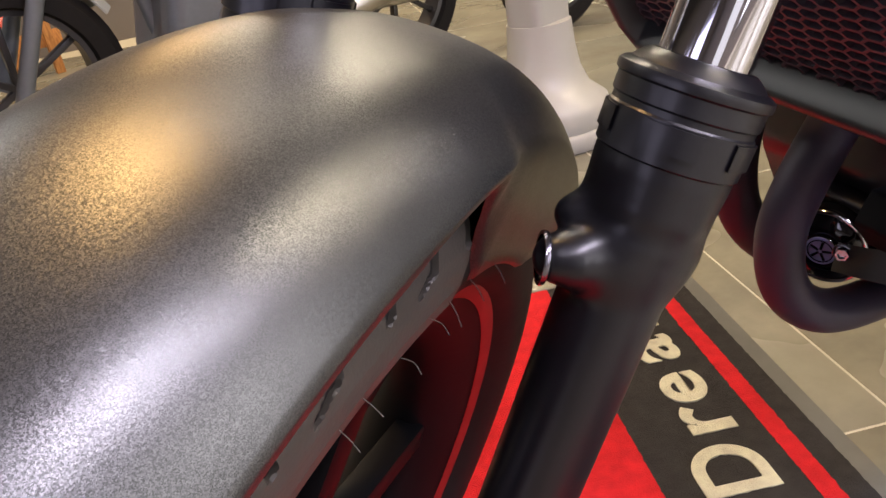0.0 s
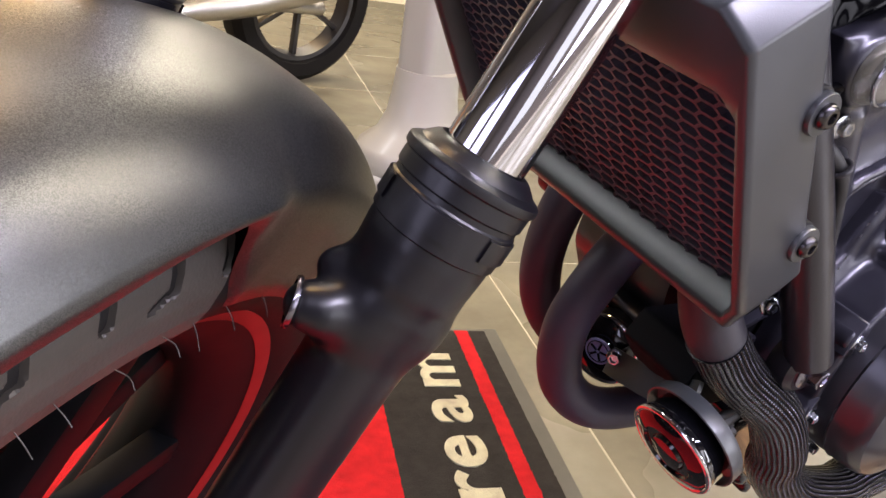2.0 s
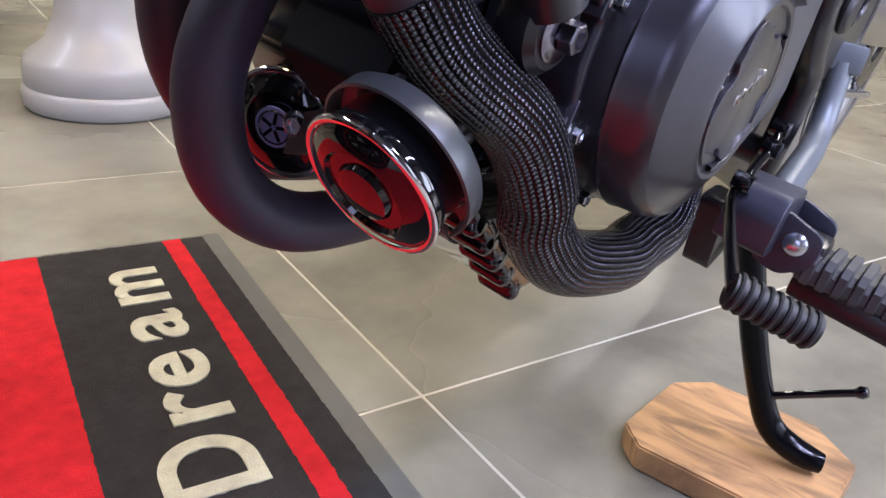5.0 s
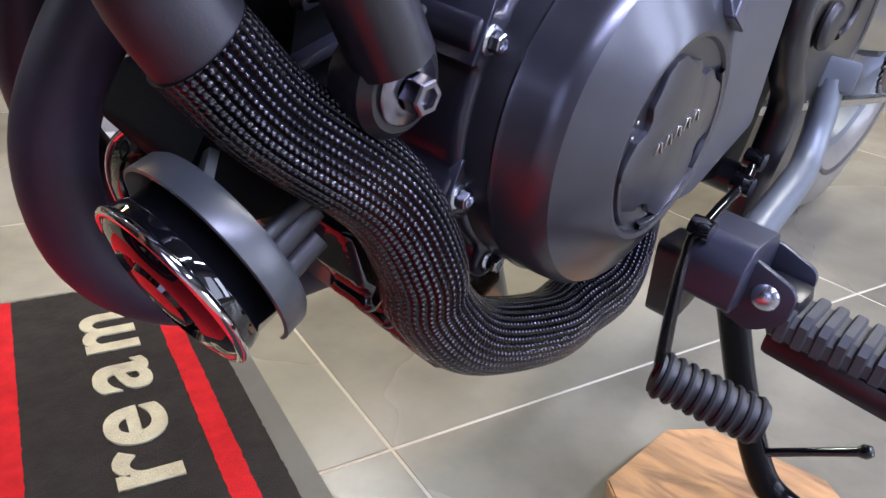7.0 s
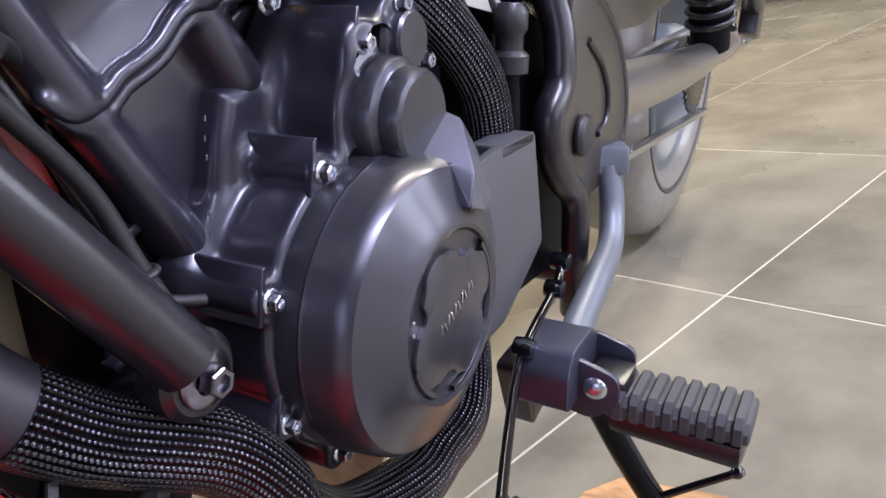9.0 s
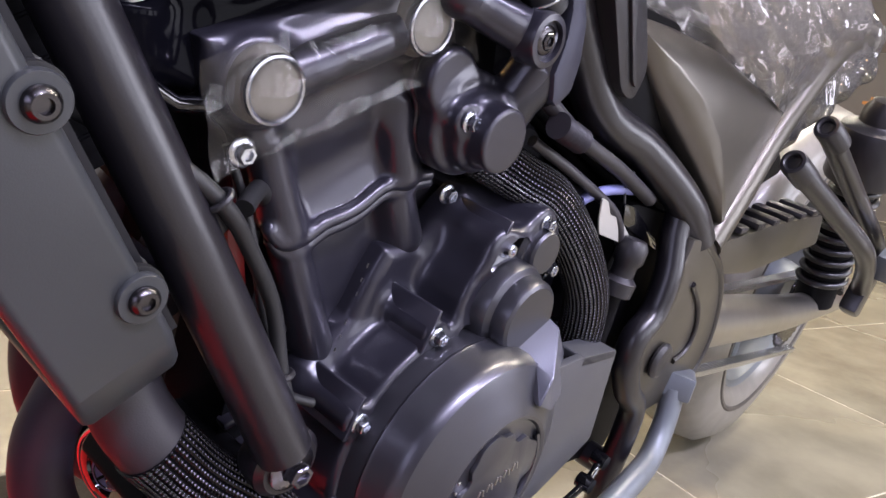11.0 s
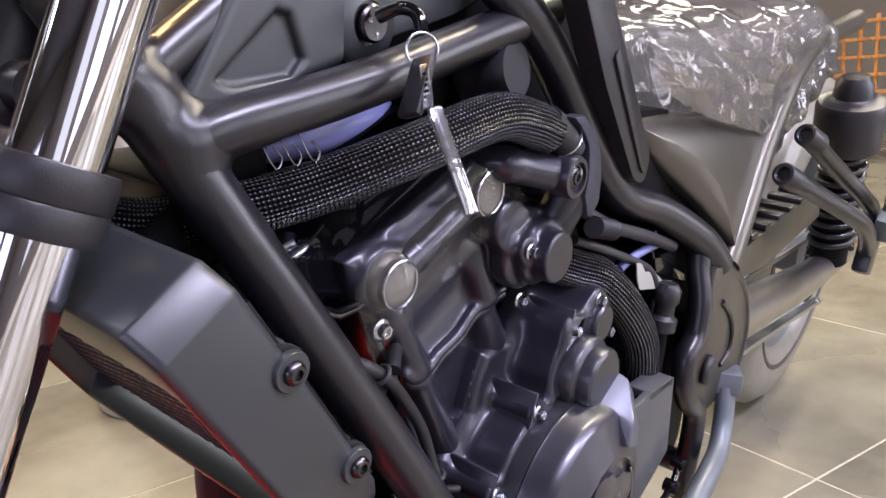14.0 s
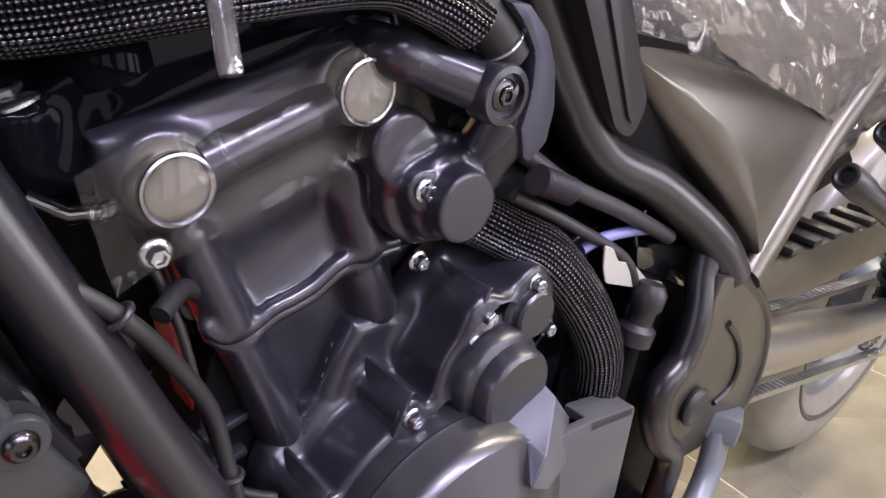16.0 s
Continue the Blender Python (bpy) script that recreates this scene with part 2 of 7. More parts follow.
def clear_film(name, tint, rough, wrinkle, scale, opacity, milk=0.0, ior=1.5):
    """Thin clear plastic: mostly lets light through, with a glossy skin."""
    m = bpy.data.materials.new(name)
    m.use_nodes = True
    nt = m.node_tree
    nt.nodes.remove(nt.nodes["Principled BSDF"])
    out = nt.nodes["Material Output"]
    tr = node(m, "ShaderNodeBsdfTransparent")
    tr.inputs[0].default_value = (*tint, 1)
    gl = node(m, "ShaderNodeBsdfGlossy")
    gl.inputs["Roughness"].default_value = rough
    mix = node(m, "ShaderNodeMixShader")
    fr = node(m, "ShaderNodeFresnel")
    fr.inputs[0].default_value = ior
    add = node(m, "ShaderNodeMath")
    add.operation = "ADD"
    add.inputs[1].default_value = opacity
    link(m, fr.outputs[0], add.inputs[0])
    link(m, add.outputs[0], mix.inputs[0])
    link(m, tr.outputs[0], mix.inputs[1])
    link(m, gl.outputs[0], mix.inputs[2])
    if milk:
        df = node(m, "ShaderNodeBsdfTranslucent")
        df.inputs[0].default_value = (0.85, 0.83, 0.80, 1)
        d2 = node(m, "ShaderNodeBsdfDiffuse")
        d2.inputs[0].default_value = (0.85, 0.83, 0.80, 1)
        half = node(m, "ShaderNodeMixShader")
        link(m, df.outputs[0], half.inputs[1])
        link(m, d2.outputs[0], half.inputs[2])
        body = node(m, "ShaderNodeMixShader")
        body.inputs[0].default_value = milk
        link(m, tr.outputs[0], body.inputs[1])
        link(m, half.outputs[0], body.inputs[2])
        link(m, body.outputs[0], mix.inputs[1])
    link(m, mix.outputs[0], out.inputs[0])
    tc = node(m, "ShaderNodeTexCoord")
    n = node(m, "ShaderNodeTexNoise")
    n.inputs["Scale"].default_value = scale
    n.inputs["Detail"].default_value = 3
    n.inputs["Distortion"].default_value = 1.5
    link(m, tc.outputs["Object"], n.inputs["Vector"])
    b = node(m, "ShaderNodeBump")
    b.inputs["Strength"].default_value = wrinkle
    b.inputs["Distance"].default_value = 0.01
    link(m, n.outputs["Fac"], b.inputs["Height"])
    for s in (gl, fr):
        link(m, b.outputs["Normal"], s.inputs["Normal"])
    return m


FILM = clear_film("clear_tape_film", (0.93, 0.92, 0.92), 0.05, 0.12, 30, 0.006, 0.024, 1.28)
WRAP = clear_film("clear_wrapping", (0.88, 0.86, 0.84), 0.09, 0.30, 6, 0.05, 0.15, 1.38)
CLEAR = clear_film("clear_tube", (0.92, 0.92, 0.92), 0.05, 0.1, 40, 0.25, 0.12)


def tile_material():
    m = material("grey_stone_tile", (0.205, 0.190, 0.140), 0.27, 0.0, 0.0, 0.32, 3.0, 0.05, 60)
    p = m.node_tree.nodes["Principled BSDF"]
    src = p.inputs["Base Color"].links[0].from_socket
    info = node(m, "ShaderNodeObjectInfo")
    hsv = node(m, "ShaderNodeHueSaturation")
    mr = node(m, "ShaderNodeMapRange")
    mr.inputs["To Min"].default_value = 0.92
    mr.inputs["To Max"].default_value = 1.08
    link(m, info.outputs["Random"], mr.inputs["Value"])
    # cloudy traffic stains that run on from tile to tile
    geo = node(m, "ShaderNodeNewGeometry")
    cloud = node(m, "ShaderNodeTexNoise")
    cloud.inputs["Scale"].default_value = 4.5
    cloud.inputs["Detail"].default_value = 6
    cloud.inputs["Roughness"].default_value = 0.62
    link(m, geo.outputs["Position"], cloud.inputs["Vector"])
    stain = node(m, "ShaderNodeMapRange")
    for key, value in (("From Min", 0.34), ("From Max", 0.64), ("To Min", 0.74), ("To Max", 1.12)):
        stain.inputs[key].default_value = value
    link(m, cloud.outputs["Fac"], stain.inputs["Value"])
    both = node(m, "ShaderNodeMath")
    both.operation = "MULTIPLY"
    link(m, mr.outputs["Result"], both.inputs[0])
    link(m, stain.outputs["Result"], both.inputs[1])
    link(m, both.outputs[0], hsv.inputs["Value"])
    link(m, src, hsv.inputs["Color"])
    link(m, hsv.outputs["Color"], p.inputs["Base Color"])
    return m


TILE = tile_material()


def pile_material(name, colour):
    m = material(name, colour, 0.95, 0.0, 0.0, 0.42, 42, 1.0, 700)
    m.node_tree.nodes["Principled BSDF"].inputs["Specular IOR Level"].default_value = 0.1
    for n in m.node_tree.nodes:
        if n.type == "BUMP":
            n.inputs["Distance"].default_value = 0.004
    return m


BACKING = material("grey_rubber_backing", (0.115, 0.112, 0.098), 0.42, 0, 0, 0.2, 30, 0.2, 400)
PILE_RED = pile_material("red_pile", (0.78, 0.026, 0.034))
PILE_BLACK = pile_material("black_pile", (0.046, 0.043, 0.041))
PILE_CREAM = pile_material("cream_pile", (0.80, 0.70, 0.52))


def wood_material(name, light, dark, scale):
    m = material(name, light, 0.6, 0, 0, 0.2, 20, 0.3, 200)
    p = m.node_tree.nodes["Principled BSDF"]
    tc = node(m, "ShaderNodeTexCoord")
    mp = node(m, "ShaderNodeMapping")
    mp.inputs["Scale"].default_value = (scale * 4, scale, scale)
    link(m, tc.outputs["Object"], mp.inputs[0])
    n = node(m, "ShaderNodeTexNoise")
    n.inputs["Scale"].default_value = 4
    n.inputs["Detail"].default_value = 8
    n.inputs["Distortion"].default_value = 1.2
    link(m, mp.outputs[0], n.inputs["Vector"])
    r = node(m, "ShaderNodeValToRGB")
    r.color_ramp.elements[0].color = (*dark, 1)
    r.color_ramp.elements[0].position = 0.32
    r.color_ramp.elements[1].color = (*light, 1)
    r.color_ramp.elements[1].position = 0.62
    link(m, n.outputs["Fac"], r.inputs[0])
    link(m, r.outputs[0], p.inputs["Base Color"])
    return m


WOOD = wood_material("pine_block", (0.52, 0.29, 0.12), (0.19, 0.105, 0.05), 2.6)
WOOD2 = wood_material("orange_wood", (0.50, 0.22, 0.06), (0.25, 0.09, 0.02), 3)


def reflector_material():
    """Amber lens: a smooth glossy skin over a ribbed, deep orange body."""
    m = material("amber_reflector", (0.26, 0.065, 0.003), 0.35, 0.0, 1.0, 0.45, 90, coat_rough=0.03)
    p = m.node_tree.nodes["Principled BSDF"]
    tc = node(m, "ShaderNodeTexCoord")
    w = node(m, "ShaderNodeTexWave")
    w.inputs["Scale"].default_value = 130
    w.inputs["Distortion"].default_value = 1.0
    link(m, tc.outputs["Object"], w.inputs["Vector"])
    b = node(m, "ShaderNodeBump")
    b.inputs["Strength"].default_value = 0.35
    b.inputs["Distance"].default_value = 0.002
    link(m, w.outputs["Fac"], b.inputs["Height"])
    link(m, b.outputs["Normal"], p.inputs["Normal"])
    return m


AMBER = reflector_material()
EMIT_COOL = bpy.data.materials.new("lamp_diffuser")
EMIT_COOL.use_nodes = True
EMIT_COOL.node_tree.nodes["Principled BSDF"].inputs["Emission Color"].default_value = (0.95, 0.97, 1, 1)
EMIT_COOL.node_tree.nodes["Principled BSDF"].inputs["Emission Strength"].default_value = 6.0

# ---- mesh helpers ----


def finish(bm, sharp=38):
    bm.normal_update()
    lim = radians(sharp)
    for e in bm.edges:
        if len(e.link_faces) == 2:
            e.smooth = e.calc_face_angle(0) < lim
        else:
            e.smooth = True
    for f in bm.faces:
        f.smooth = True
    return bm


def part(name, bm, mat, parent=None, label="", sharp=38):
    """Links a bmesh as one mesh object under a thing or under a part."""
    me = bpy.data.meshes.new(name)
    finish(bm, sharp)
    bm.to_mesh(me)
    bm.free()
    me.materials.append(mat)
    ob = new(name, me)
    if parent is not None:
        ob.parent = parent
    if label:
        ob["label"] = label
    return ob


def thing(name, label, category, m=None, group=""):
    e = new(name)
    e.empty_display_size = 0.05
    if m is not None:
        e.matrix_world = m
    return tagged(e, label, category, group)


def smooth_path(pts, step=0.008):
    """Points along a Catmull-Rom curve through pts; each is (x, y, z) or (x, y, z, radius)."""
    P = [np.array(p, float) for p in pts]
    P = [2 * P[0] - P[1]] + P + [2 * P[-1] - P[-2]]
    out = []
    for i in range(1, len(P) - 2):
        a, b, c, d = P[i - 1:i + 3]
        n = max(2, int(np.linalg.norm((c - b)[:3]) / step))
        for k in range(n):
            t = k / n
            out.append(0.5 * (2 * b + (c - a) * t + (2 * a - 5 * b + 4 * c - d) * t * t + (3 * b - a - 3 * c + d) * t ** 3))
    out.append(P[-2])
    return np.array(out)


def sweep(pts, radius, n=20, step=0.008, caps=True, flat=1.0, hollow=0.0):
    """A round tube along a smooth path, with coordinates round and along it. hollow: wall thickness of open ends."""
    path = smooth_path(pts, step)
    pos = path[:, :3]
    rad = path[:, 3] if path.shape[1] > 3 else np.full(len(path), radius)
    bm = bmesh.new()
    uvl = bm.loops.layers.uv.new("UVMap")
    tan = np.gradient(pos, axis=0)
    tan /= np.linalg.norm(tan, axis=1)[:, None]
    ref = np.array([0, 1, 0.0]) if abs(tan[0][1]) < 0.9 else np.array([1, 0, 0.0])
    nrm = np.cross(tan[0], ref)
    nrm /= np.linalg.norm(nrm)
    rings, dist = [], [0.0]
    for i in range(len(pos)):
        nrm = nrm - tan[i] * (nrm @ tan[i])
        nrm /= np.linalg.norm(nrm)
        bi = np.cross(tan[i], nrm)
        if i:
            dist.append(dist[-1] + np.linalg.norm(pos[i] - pos[i - 1]))
        rings.append([bm.verts.new(pos[i] + rad[i] * (math.cos(2 * math.pi * k / n) * nrm + flat * math.sin(2 * math.pi * k / n) * bi)) for k in range(n)])
    for i in range(len(rings) - 1):
        for k in range(n):
            f = bm.faces.new((rings[i][k], rings[i][(k + 1) % n], rings[i + 1][(k + 1) % n], rings[i + 1][k]))
            for lp, (uu, vv) in zip(f.loops, ((k / n, dist[i]), ((k + 1) / n, dist[i]), ((k + 1) / n, dist[i + 1]), (k / n, dist[i + 1]))):
                lp[uvl].uv = (uu, vv)
    if caps:
        bm.faces.new(rings[0][::-1])
        bm.faces.new(rings[-1])
    return bm


def axis_matrix(origin, axis, spin=0.0):
    """Local z along axis, at origin."""
    q = Vector(axis).normalized().to_track_quat("Z", "Y")
    return Matrix.Translation(origin) @ q.to_matrix().to_4x4() @ Matrix.Rotation(radians(spin), 4, "Z")


def lathe(profile, m=None, n=40, a0=0.0, a1=360.0):
    """Turns (radius, height) about local z; m places it."""
    bm = bmesh.new()
    full = abs(a1 - a0 - 360) < 1e-6
    cols = n if full else n + 1
    grid = []
    for r, h in profile:
        if r < 1e-6:
            v = bm.verts.new((0, 0, h))
            grid.append([v] * cols)
        else:
            grid.append([bm.verts.new((r * math.cos(radians(a0 + (a1 - a0) * k / n)), r * math.sin(radians(a0 + (a1 - a0) * k / n)), h)) for k in range(cols)])
    for i in range(len(grid) - 1):
        for k in range(n):
            k2 = (k + 1) % cols
            vs = []
            for v in (grid[i][k], grid[i][k2], grid[i + 1][k2], grid[i + 1][k]):
                if v not in vs:
                    vs.append(v)
            if len(vs) > 2:
                bm.faces.new(vs)
    bmesh.ops.recalc_face_normals(bm, faces=bm.faces)
    if m is not None:
        bm.transform(m)
    return bm


def prism(poly, y0, y1, bevel=0.003, seg=2, taper=0.0):
    """A plate or block with the outline poly in x and z, from y0 (outer side) to y1; taper pulls the outer side in."""
    bm = bmesh.new()
    cx = sum(p[0] for p in poly) / len(poly)
    cz = sum(p[1] for p in poly) / len(poly)
    f0 = [bm.verts.new((x + (cx - x) * taper, y0, z + (cz - z) * taper)) for x, z in poly]
    f1 = [bm.verts.new((x, y1, z)) for x, z in poly]
    bm.faces.new(f0)
    bm.faces.new(f1[::-1])
    k = len(poly)
    for i in range(k):
        bm.faces.new((f0[i], f1[i], f1[(i + 1) % k], f0[(i + 1) % k]))
    bmesh.ops.recalc_face_normals(bm, faces=bm.faces)
    if bevel:
        bmesh.ops.bevel(bm, geom=bm.edges[:], offset=bevel, segments=seg, profile=0.6, affect="EDGES", clamp_overlap=True)
    return bm


def rounded(poly, r, n=4):
    """The outline poly with its corners rounded by about r."""
    out = []
    k = len(poly)
    for i in range(k):
        a, b, c = (Vector(poly[(i + d) % k]) for d in (-1, 0, 1))
        u, w = (a - b), (c - b)
        ru, rw = min(r, u.length * 0.45), min(r, w.length * 0.45)
        p, q = b + u.normalized() * ru, b + w.normalized() * rw
        for j in range(n + 1):
            t = j / n
            out.append(tuple((1 - t) ** 2 * p + 2 * t * (1 - t) * b + t * t * q))
    return out


def box(sx, sy, sz, m=None, bevel=0.003, seg=2):
    bm = bmesh.new()
    bmesh.ops.create_cube(bm, size=1)
    bm.transform(Matrix.Diagonal((sx, sy, sz, 1)))
    if bevel:
        bmesh.ops.bevel(bm, geom=bm.edges[:], offset=bevel, segments=seg, profile=0.6, affect="EDGES", clamp_overlap=True)
    if m is not None:
        bm.transform(m)
    return bm


def merge(*bms):
    """Joins several bmeshes into the first."""
    out = bms[0]
    for b in bms[1:]:
        me = bpy.data.meshes.new("tmp")
        b.to_mesh(me)
        b.free()
        out.from_mesh(me)
        bpy.data.meshes.remove(me)
    return out


def hex_bolt(pos, axis=(0, -1, 0), r=0.006, height=0.005, washer=1.55, recess=True, spin=10):
    """A flanged bolt head: round flange, six-sided head and a dished top."""
    fl = r * washer
    bm = lathe([(0, 0), (fl, 0), (fl, r * 0.18), (fl * 0.93, r * 0.3), (r * 1.02, r * 0.4)], None, 24)
    bm2 = bmesh.new()
    rim = [(math.cos(radians(60 * k)), math.sin(radians(60 * k))) for k in range(6)]
    lv = [(r, r * 0.3), (r, height), (r * 0.88, height + r * 0.12)]
    if recess:
        lv += [(r * 0.6, height + r * 0.12), (r * 0.5, height - r * 0.25), (0.0001, height - r * 0.25)]
    else:
        lv += [(0.0001, height + r * 0.14)]
    rows = [[bm2.verts.new((c * q, s * q, h)) for c, s in rim] for q, h in lv]
    for i in range(len(rows) - 1):
        for k in range(6):
            bm2.faces.new((rows[i][k], rows[i][(k + 1) % 6], rows[i + 1][(k + 1) % 6], rows[i + 1][k]))
    bm = merge(bm, bm2)
    bm.transform(axis_matrix(pos, axis, spin))
    return bm


def ring(radius, wire, m, n=32, k=10):
    """A torus about local z."""
    prof = [(radius + wire * math.cos(2 * math.pi * i / k), wire * math.sin(2 * math.pi * i / k)) for i in range(k + 1)]
    return lathe(prof, m, n)



def net(sd, lo, hi, step):
    """Skins the zero level of a distance function within a box: one point in each cut cell."""
    ax = [np.arange(a, b + step, step) for a, b in zip(lo, hi)]
    g = np.meshgrid(*ax, indexing="ij")
    v = sd(np.stack(g, -1))
    neg = v < 0
    size = [n - 1 for n in v.shape]
    acc, cnt = np.zeros(size + [3]), np.zeros(size)

    def view(a, o):
        return a[tuple(slice(k, k + n) for k, n in zip(o, size))]

    for axis in range(3):
        for p in (0, 1):
            for q in (0, 1):
                o = [p, q]
                o.insert(axis, 0)
                e = list(o)
                e[axis] = 1
                a, b = view(v, o), view(v, e)
                hit = (a < 0) != (b < 0)
                t = np.where(hit, a / np.where(hit, a - b, 1), 0)
                for k in range(3):
                    acc[..., k] += np.where(hit, o[k] + (t if k == axis else 0), 0)
                cnt += hit
    live = cnt > 0
    ids = np.full(size, -1)
    ids[live] = np.arange(live.sum())
    co = (np.argwhere(live) + acc[live] / cnt[live][:, None]) * step + np.array(lo)
    faces = []
    for axis in range(3):
        b, c = (axis + 1) % 3, (axis + 2) % 3
        i0 = [slice(None)] * 3
        i1 = [slice(None)] * 3
        i0[axis], i1[axis] = slice(0, -1), slice(1, None)
        for q in (b, c):
            i0[q] = i1[q] = slice(1, -1)
        s0, s1 = neg[tuple(i0)], neg[tuple(i1)]

        def corner(db, dc):
            k = [slice(None)] * 3
            k[b] = slice(1 + db, size[b] + db)
            k[c] = slice(1 + dc, size[c] + dc)
            return ids[tuple(k)]

        quad = np.stack([corner(-1, -1), corner(0, -1), corner(0, 0), corner(-1, 0)], -1)
        faces.append(quad[s0 & ~s1])
        faces.append(quad[~s0 & s1][:, ::-1])
    me = bpy.data.meshes.new("tmp")
    me.from_pydata(co.tolist(), [], np.concatenate(faces).tolist())
    bm = bmesh.new()
    bm.from_mesh(me)
    bpy.data.meshes.remove(me)
    return bm


def d_cone(P, p, q, r0, r1=None):
    """Distance to a rod from p to q with round ends."""
    r1 = r0 if r1 is None else r1
    p, q = np.array(p, float), np.array(q, float)
    d = q - p
    h = np.clip(((P - p) @ d) / (d @ d), 0, 1)
    return np.linalg.norm(P - p - h[..., None] * d, axis=-1) - (r0 + (r1 - r0) * h)


def d_disc(P, p, q, r, soft=0.003):
    """Distance to a cylinder from p to q with flat ends and a softened rim."""
    p, q = np.array(p, float), np.array(q, float)
    d = q - p
    ln = np.linalg.norm(d)
    along = (P - p) @ (d / ln)
    rad = np.sqrt(np.maximum(((P - p) ** 2).sum(-1) - along ** 2, 0))
    a, b = rad - r + soft, np.abs(along - ln / 2) - ln / 2 + soft
    return np.minimum(np.maximum(a, b), 0) + np.hypot(np.maximum(a, 0), np.maximum(b, 0)) - soft


def d_plate(P, poly, y0, y1, soft=0.004):
    """Distance to a plate with the outline poly in x and z, from y0 to y1, with softened edges."""
    x, z = P[..., 0], P[..., 2]
    best = np.full(x.shape, 1e9)
    odd = np.zeros(x.shape, bool)
    for (ax, az), (bx, bz) in zip(poly, poly[1:] + poly[:1]):
        ex, ez = bx - ax, bz - az
        h = np.clip(((x - ax) * ex + (z - az) * ez) / (ex * ex + ez * ez), 0, 1)
        best = np.minimum(best, (x - ax - h * ex) ** 2 + (z - az - h * ez) ** 2)
        odd ^= ((az > z) != (bz > z)) & (x < ex * (z - az) / (ez if abs(ez) > 1e-9 else 1e-9) + ax)
    a = np.where(odd, -1, 1) * np.sqrt(best) + soft
    b = np.abs(P[..., 1] - (y0 + y1) / 2) - abs(y1 - y0) / 2 + soft
    return np.minimum(np.maximum(a, b), 0) + np.hypot(np.maximum(a, 0), np.maximum(b, 0)) - soft


def fuse(k, *ds):
    """Joins bodies with a fillet of about k."""
    out = ds[0]
    for d in ds[1:]:
        h = np.maximum(k - np.abs(out - d), 0) / k
        out = np.minimum(out, d) - h * h * k / 4
    return out


def carve(k, a, b):
    """Takes body b out of a, with a softened rim."""
    return -fuse(k, -a, b)

# ---- setting ----
TA = Vector((0.316, 0.9488, 0))      # the two directions of the tile joints
TB = Vector((0.9488, -0.316, 0))
T0 = Vector((0.742, 0.0172, 0))      # one crossing of joints
TS = 0.80
ROOM = (-4.2, 7.8, -3.6, 5.6)

bm = box(ROOM[1] - ROOM[0], ROOM[3] - ROOM[2], 0.1, pose((ROOM[0] + ROOM[1]) / 2, (ROOM[2] + ROOM[3]) / 2, -0.0506), 0)
floor = tagged(part("floor", bm, GROUT), "showroom floor of large grey stone-look tiles", "floor", kind="structure")

WALLS = [("wall_north", ROOM[0] - 0.1, ROOM[1] + 0.1, ROOM[3], ROOM[3] + 0.15),
         ("wall_east", ROOM[1], ROOM[1] + 0.15, ROOM[2], ROOM[3])]
for nm, x0, x1, y0, y1 in WALLS:
    bm = box(x1 - x0, y1 - y0, 3.2, pose((x0 + x1) / 2, (y0 + y1) / 2, 1.5), 0)
    tagged(part(nm, bm, WALLPAINT), "plain painted showroom wall", "wall", kind="structure")
# front wall with five openings
pieces = [box(ROOM[1] - ROOM[0] + 0.2, 0.15, 0.45, pose((ROOM[0] + ROOM[1]) / 2, ROOM[2] - 0.075, 0.125), 0),
          box(ROOM[1] - ROOM[0] + 0.2, 0.15, 0.8, pose((ROOM[0] + ROOM[1]) / 2, ROOM[2] - 0.075, 2.70), 0)]
edges = [ROOM[0] - 0.1] + [e for wx in WINDOWS for e in (wx - 0.55, wx + 0.55)] + [ROOM[1] + 0.1]
for a, b in zip(edges[0::2], edges[1::2]):
    pieces.append(box(b - a, 0.15, 1.95, pose((a + b) / 2, ROOM[2] - 0.075, 1.325), 0))
tagged(part("wall_south", merge(*pieces), WALLPAINT), "painted front wall with five shop windows", "wall", kind="structure")
for k, wx in enumerate(WINDOWS):
    w = tagged(new("window_%d" % (k + 1)), "unseen shop window in a dark frame", "window", kind="structure")
    for dx, dz, sx, sz in ((-0.53, 0, 0.04, 1.95), (0.53, 0, 0.04, 1.95), (0, 0.955, 1.02, 0.04), (0, -0.955, 1.02, 0.04)):
        part("window_frame", box(sx, 0.06, sz, pose(wx + dx, ROOM[2] - 0.06, 1.325 + dz), 0.004), PLASTIC, w)
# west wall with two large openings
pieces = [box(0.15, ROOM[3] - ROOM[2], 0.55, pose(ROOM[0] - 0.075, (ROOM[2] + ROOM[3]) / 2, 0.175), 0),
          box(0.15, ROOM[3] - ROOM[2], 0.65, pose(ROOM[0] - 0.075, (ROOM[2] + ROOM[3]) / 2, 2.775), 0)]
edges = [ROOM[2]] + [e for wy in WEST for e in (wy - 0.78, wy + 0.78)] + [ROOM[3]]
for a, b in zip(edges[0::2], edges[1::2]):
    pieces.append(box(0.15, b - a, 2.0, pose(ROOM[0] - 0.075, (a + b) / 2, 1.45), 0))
tagged(part("wall_west", merge(*pieces), WALLPAINT), "painted wall with two large shop windows added for fill light", "wall", kind="structure")
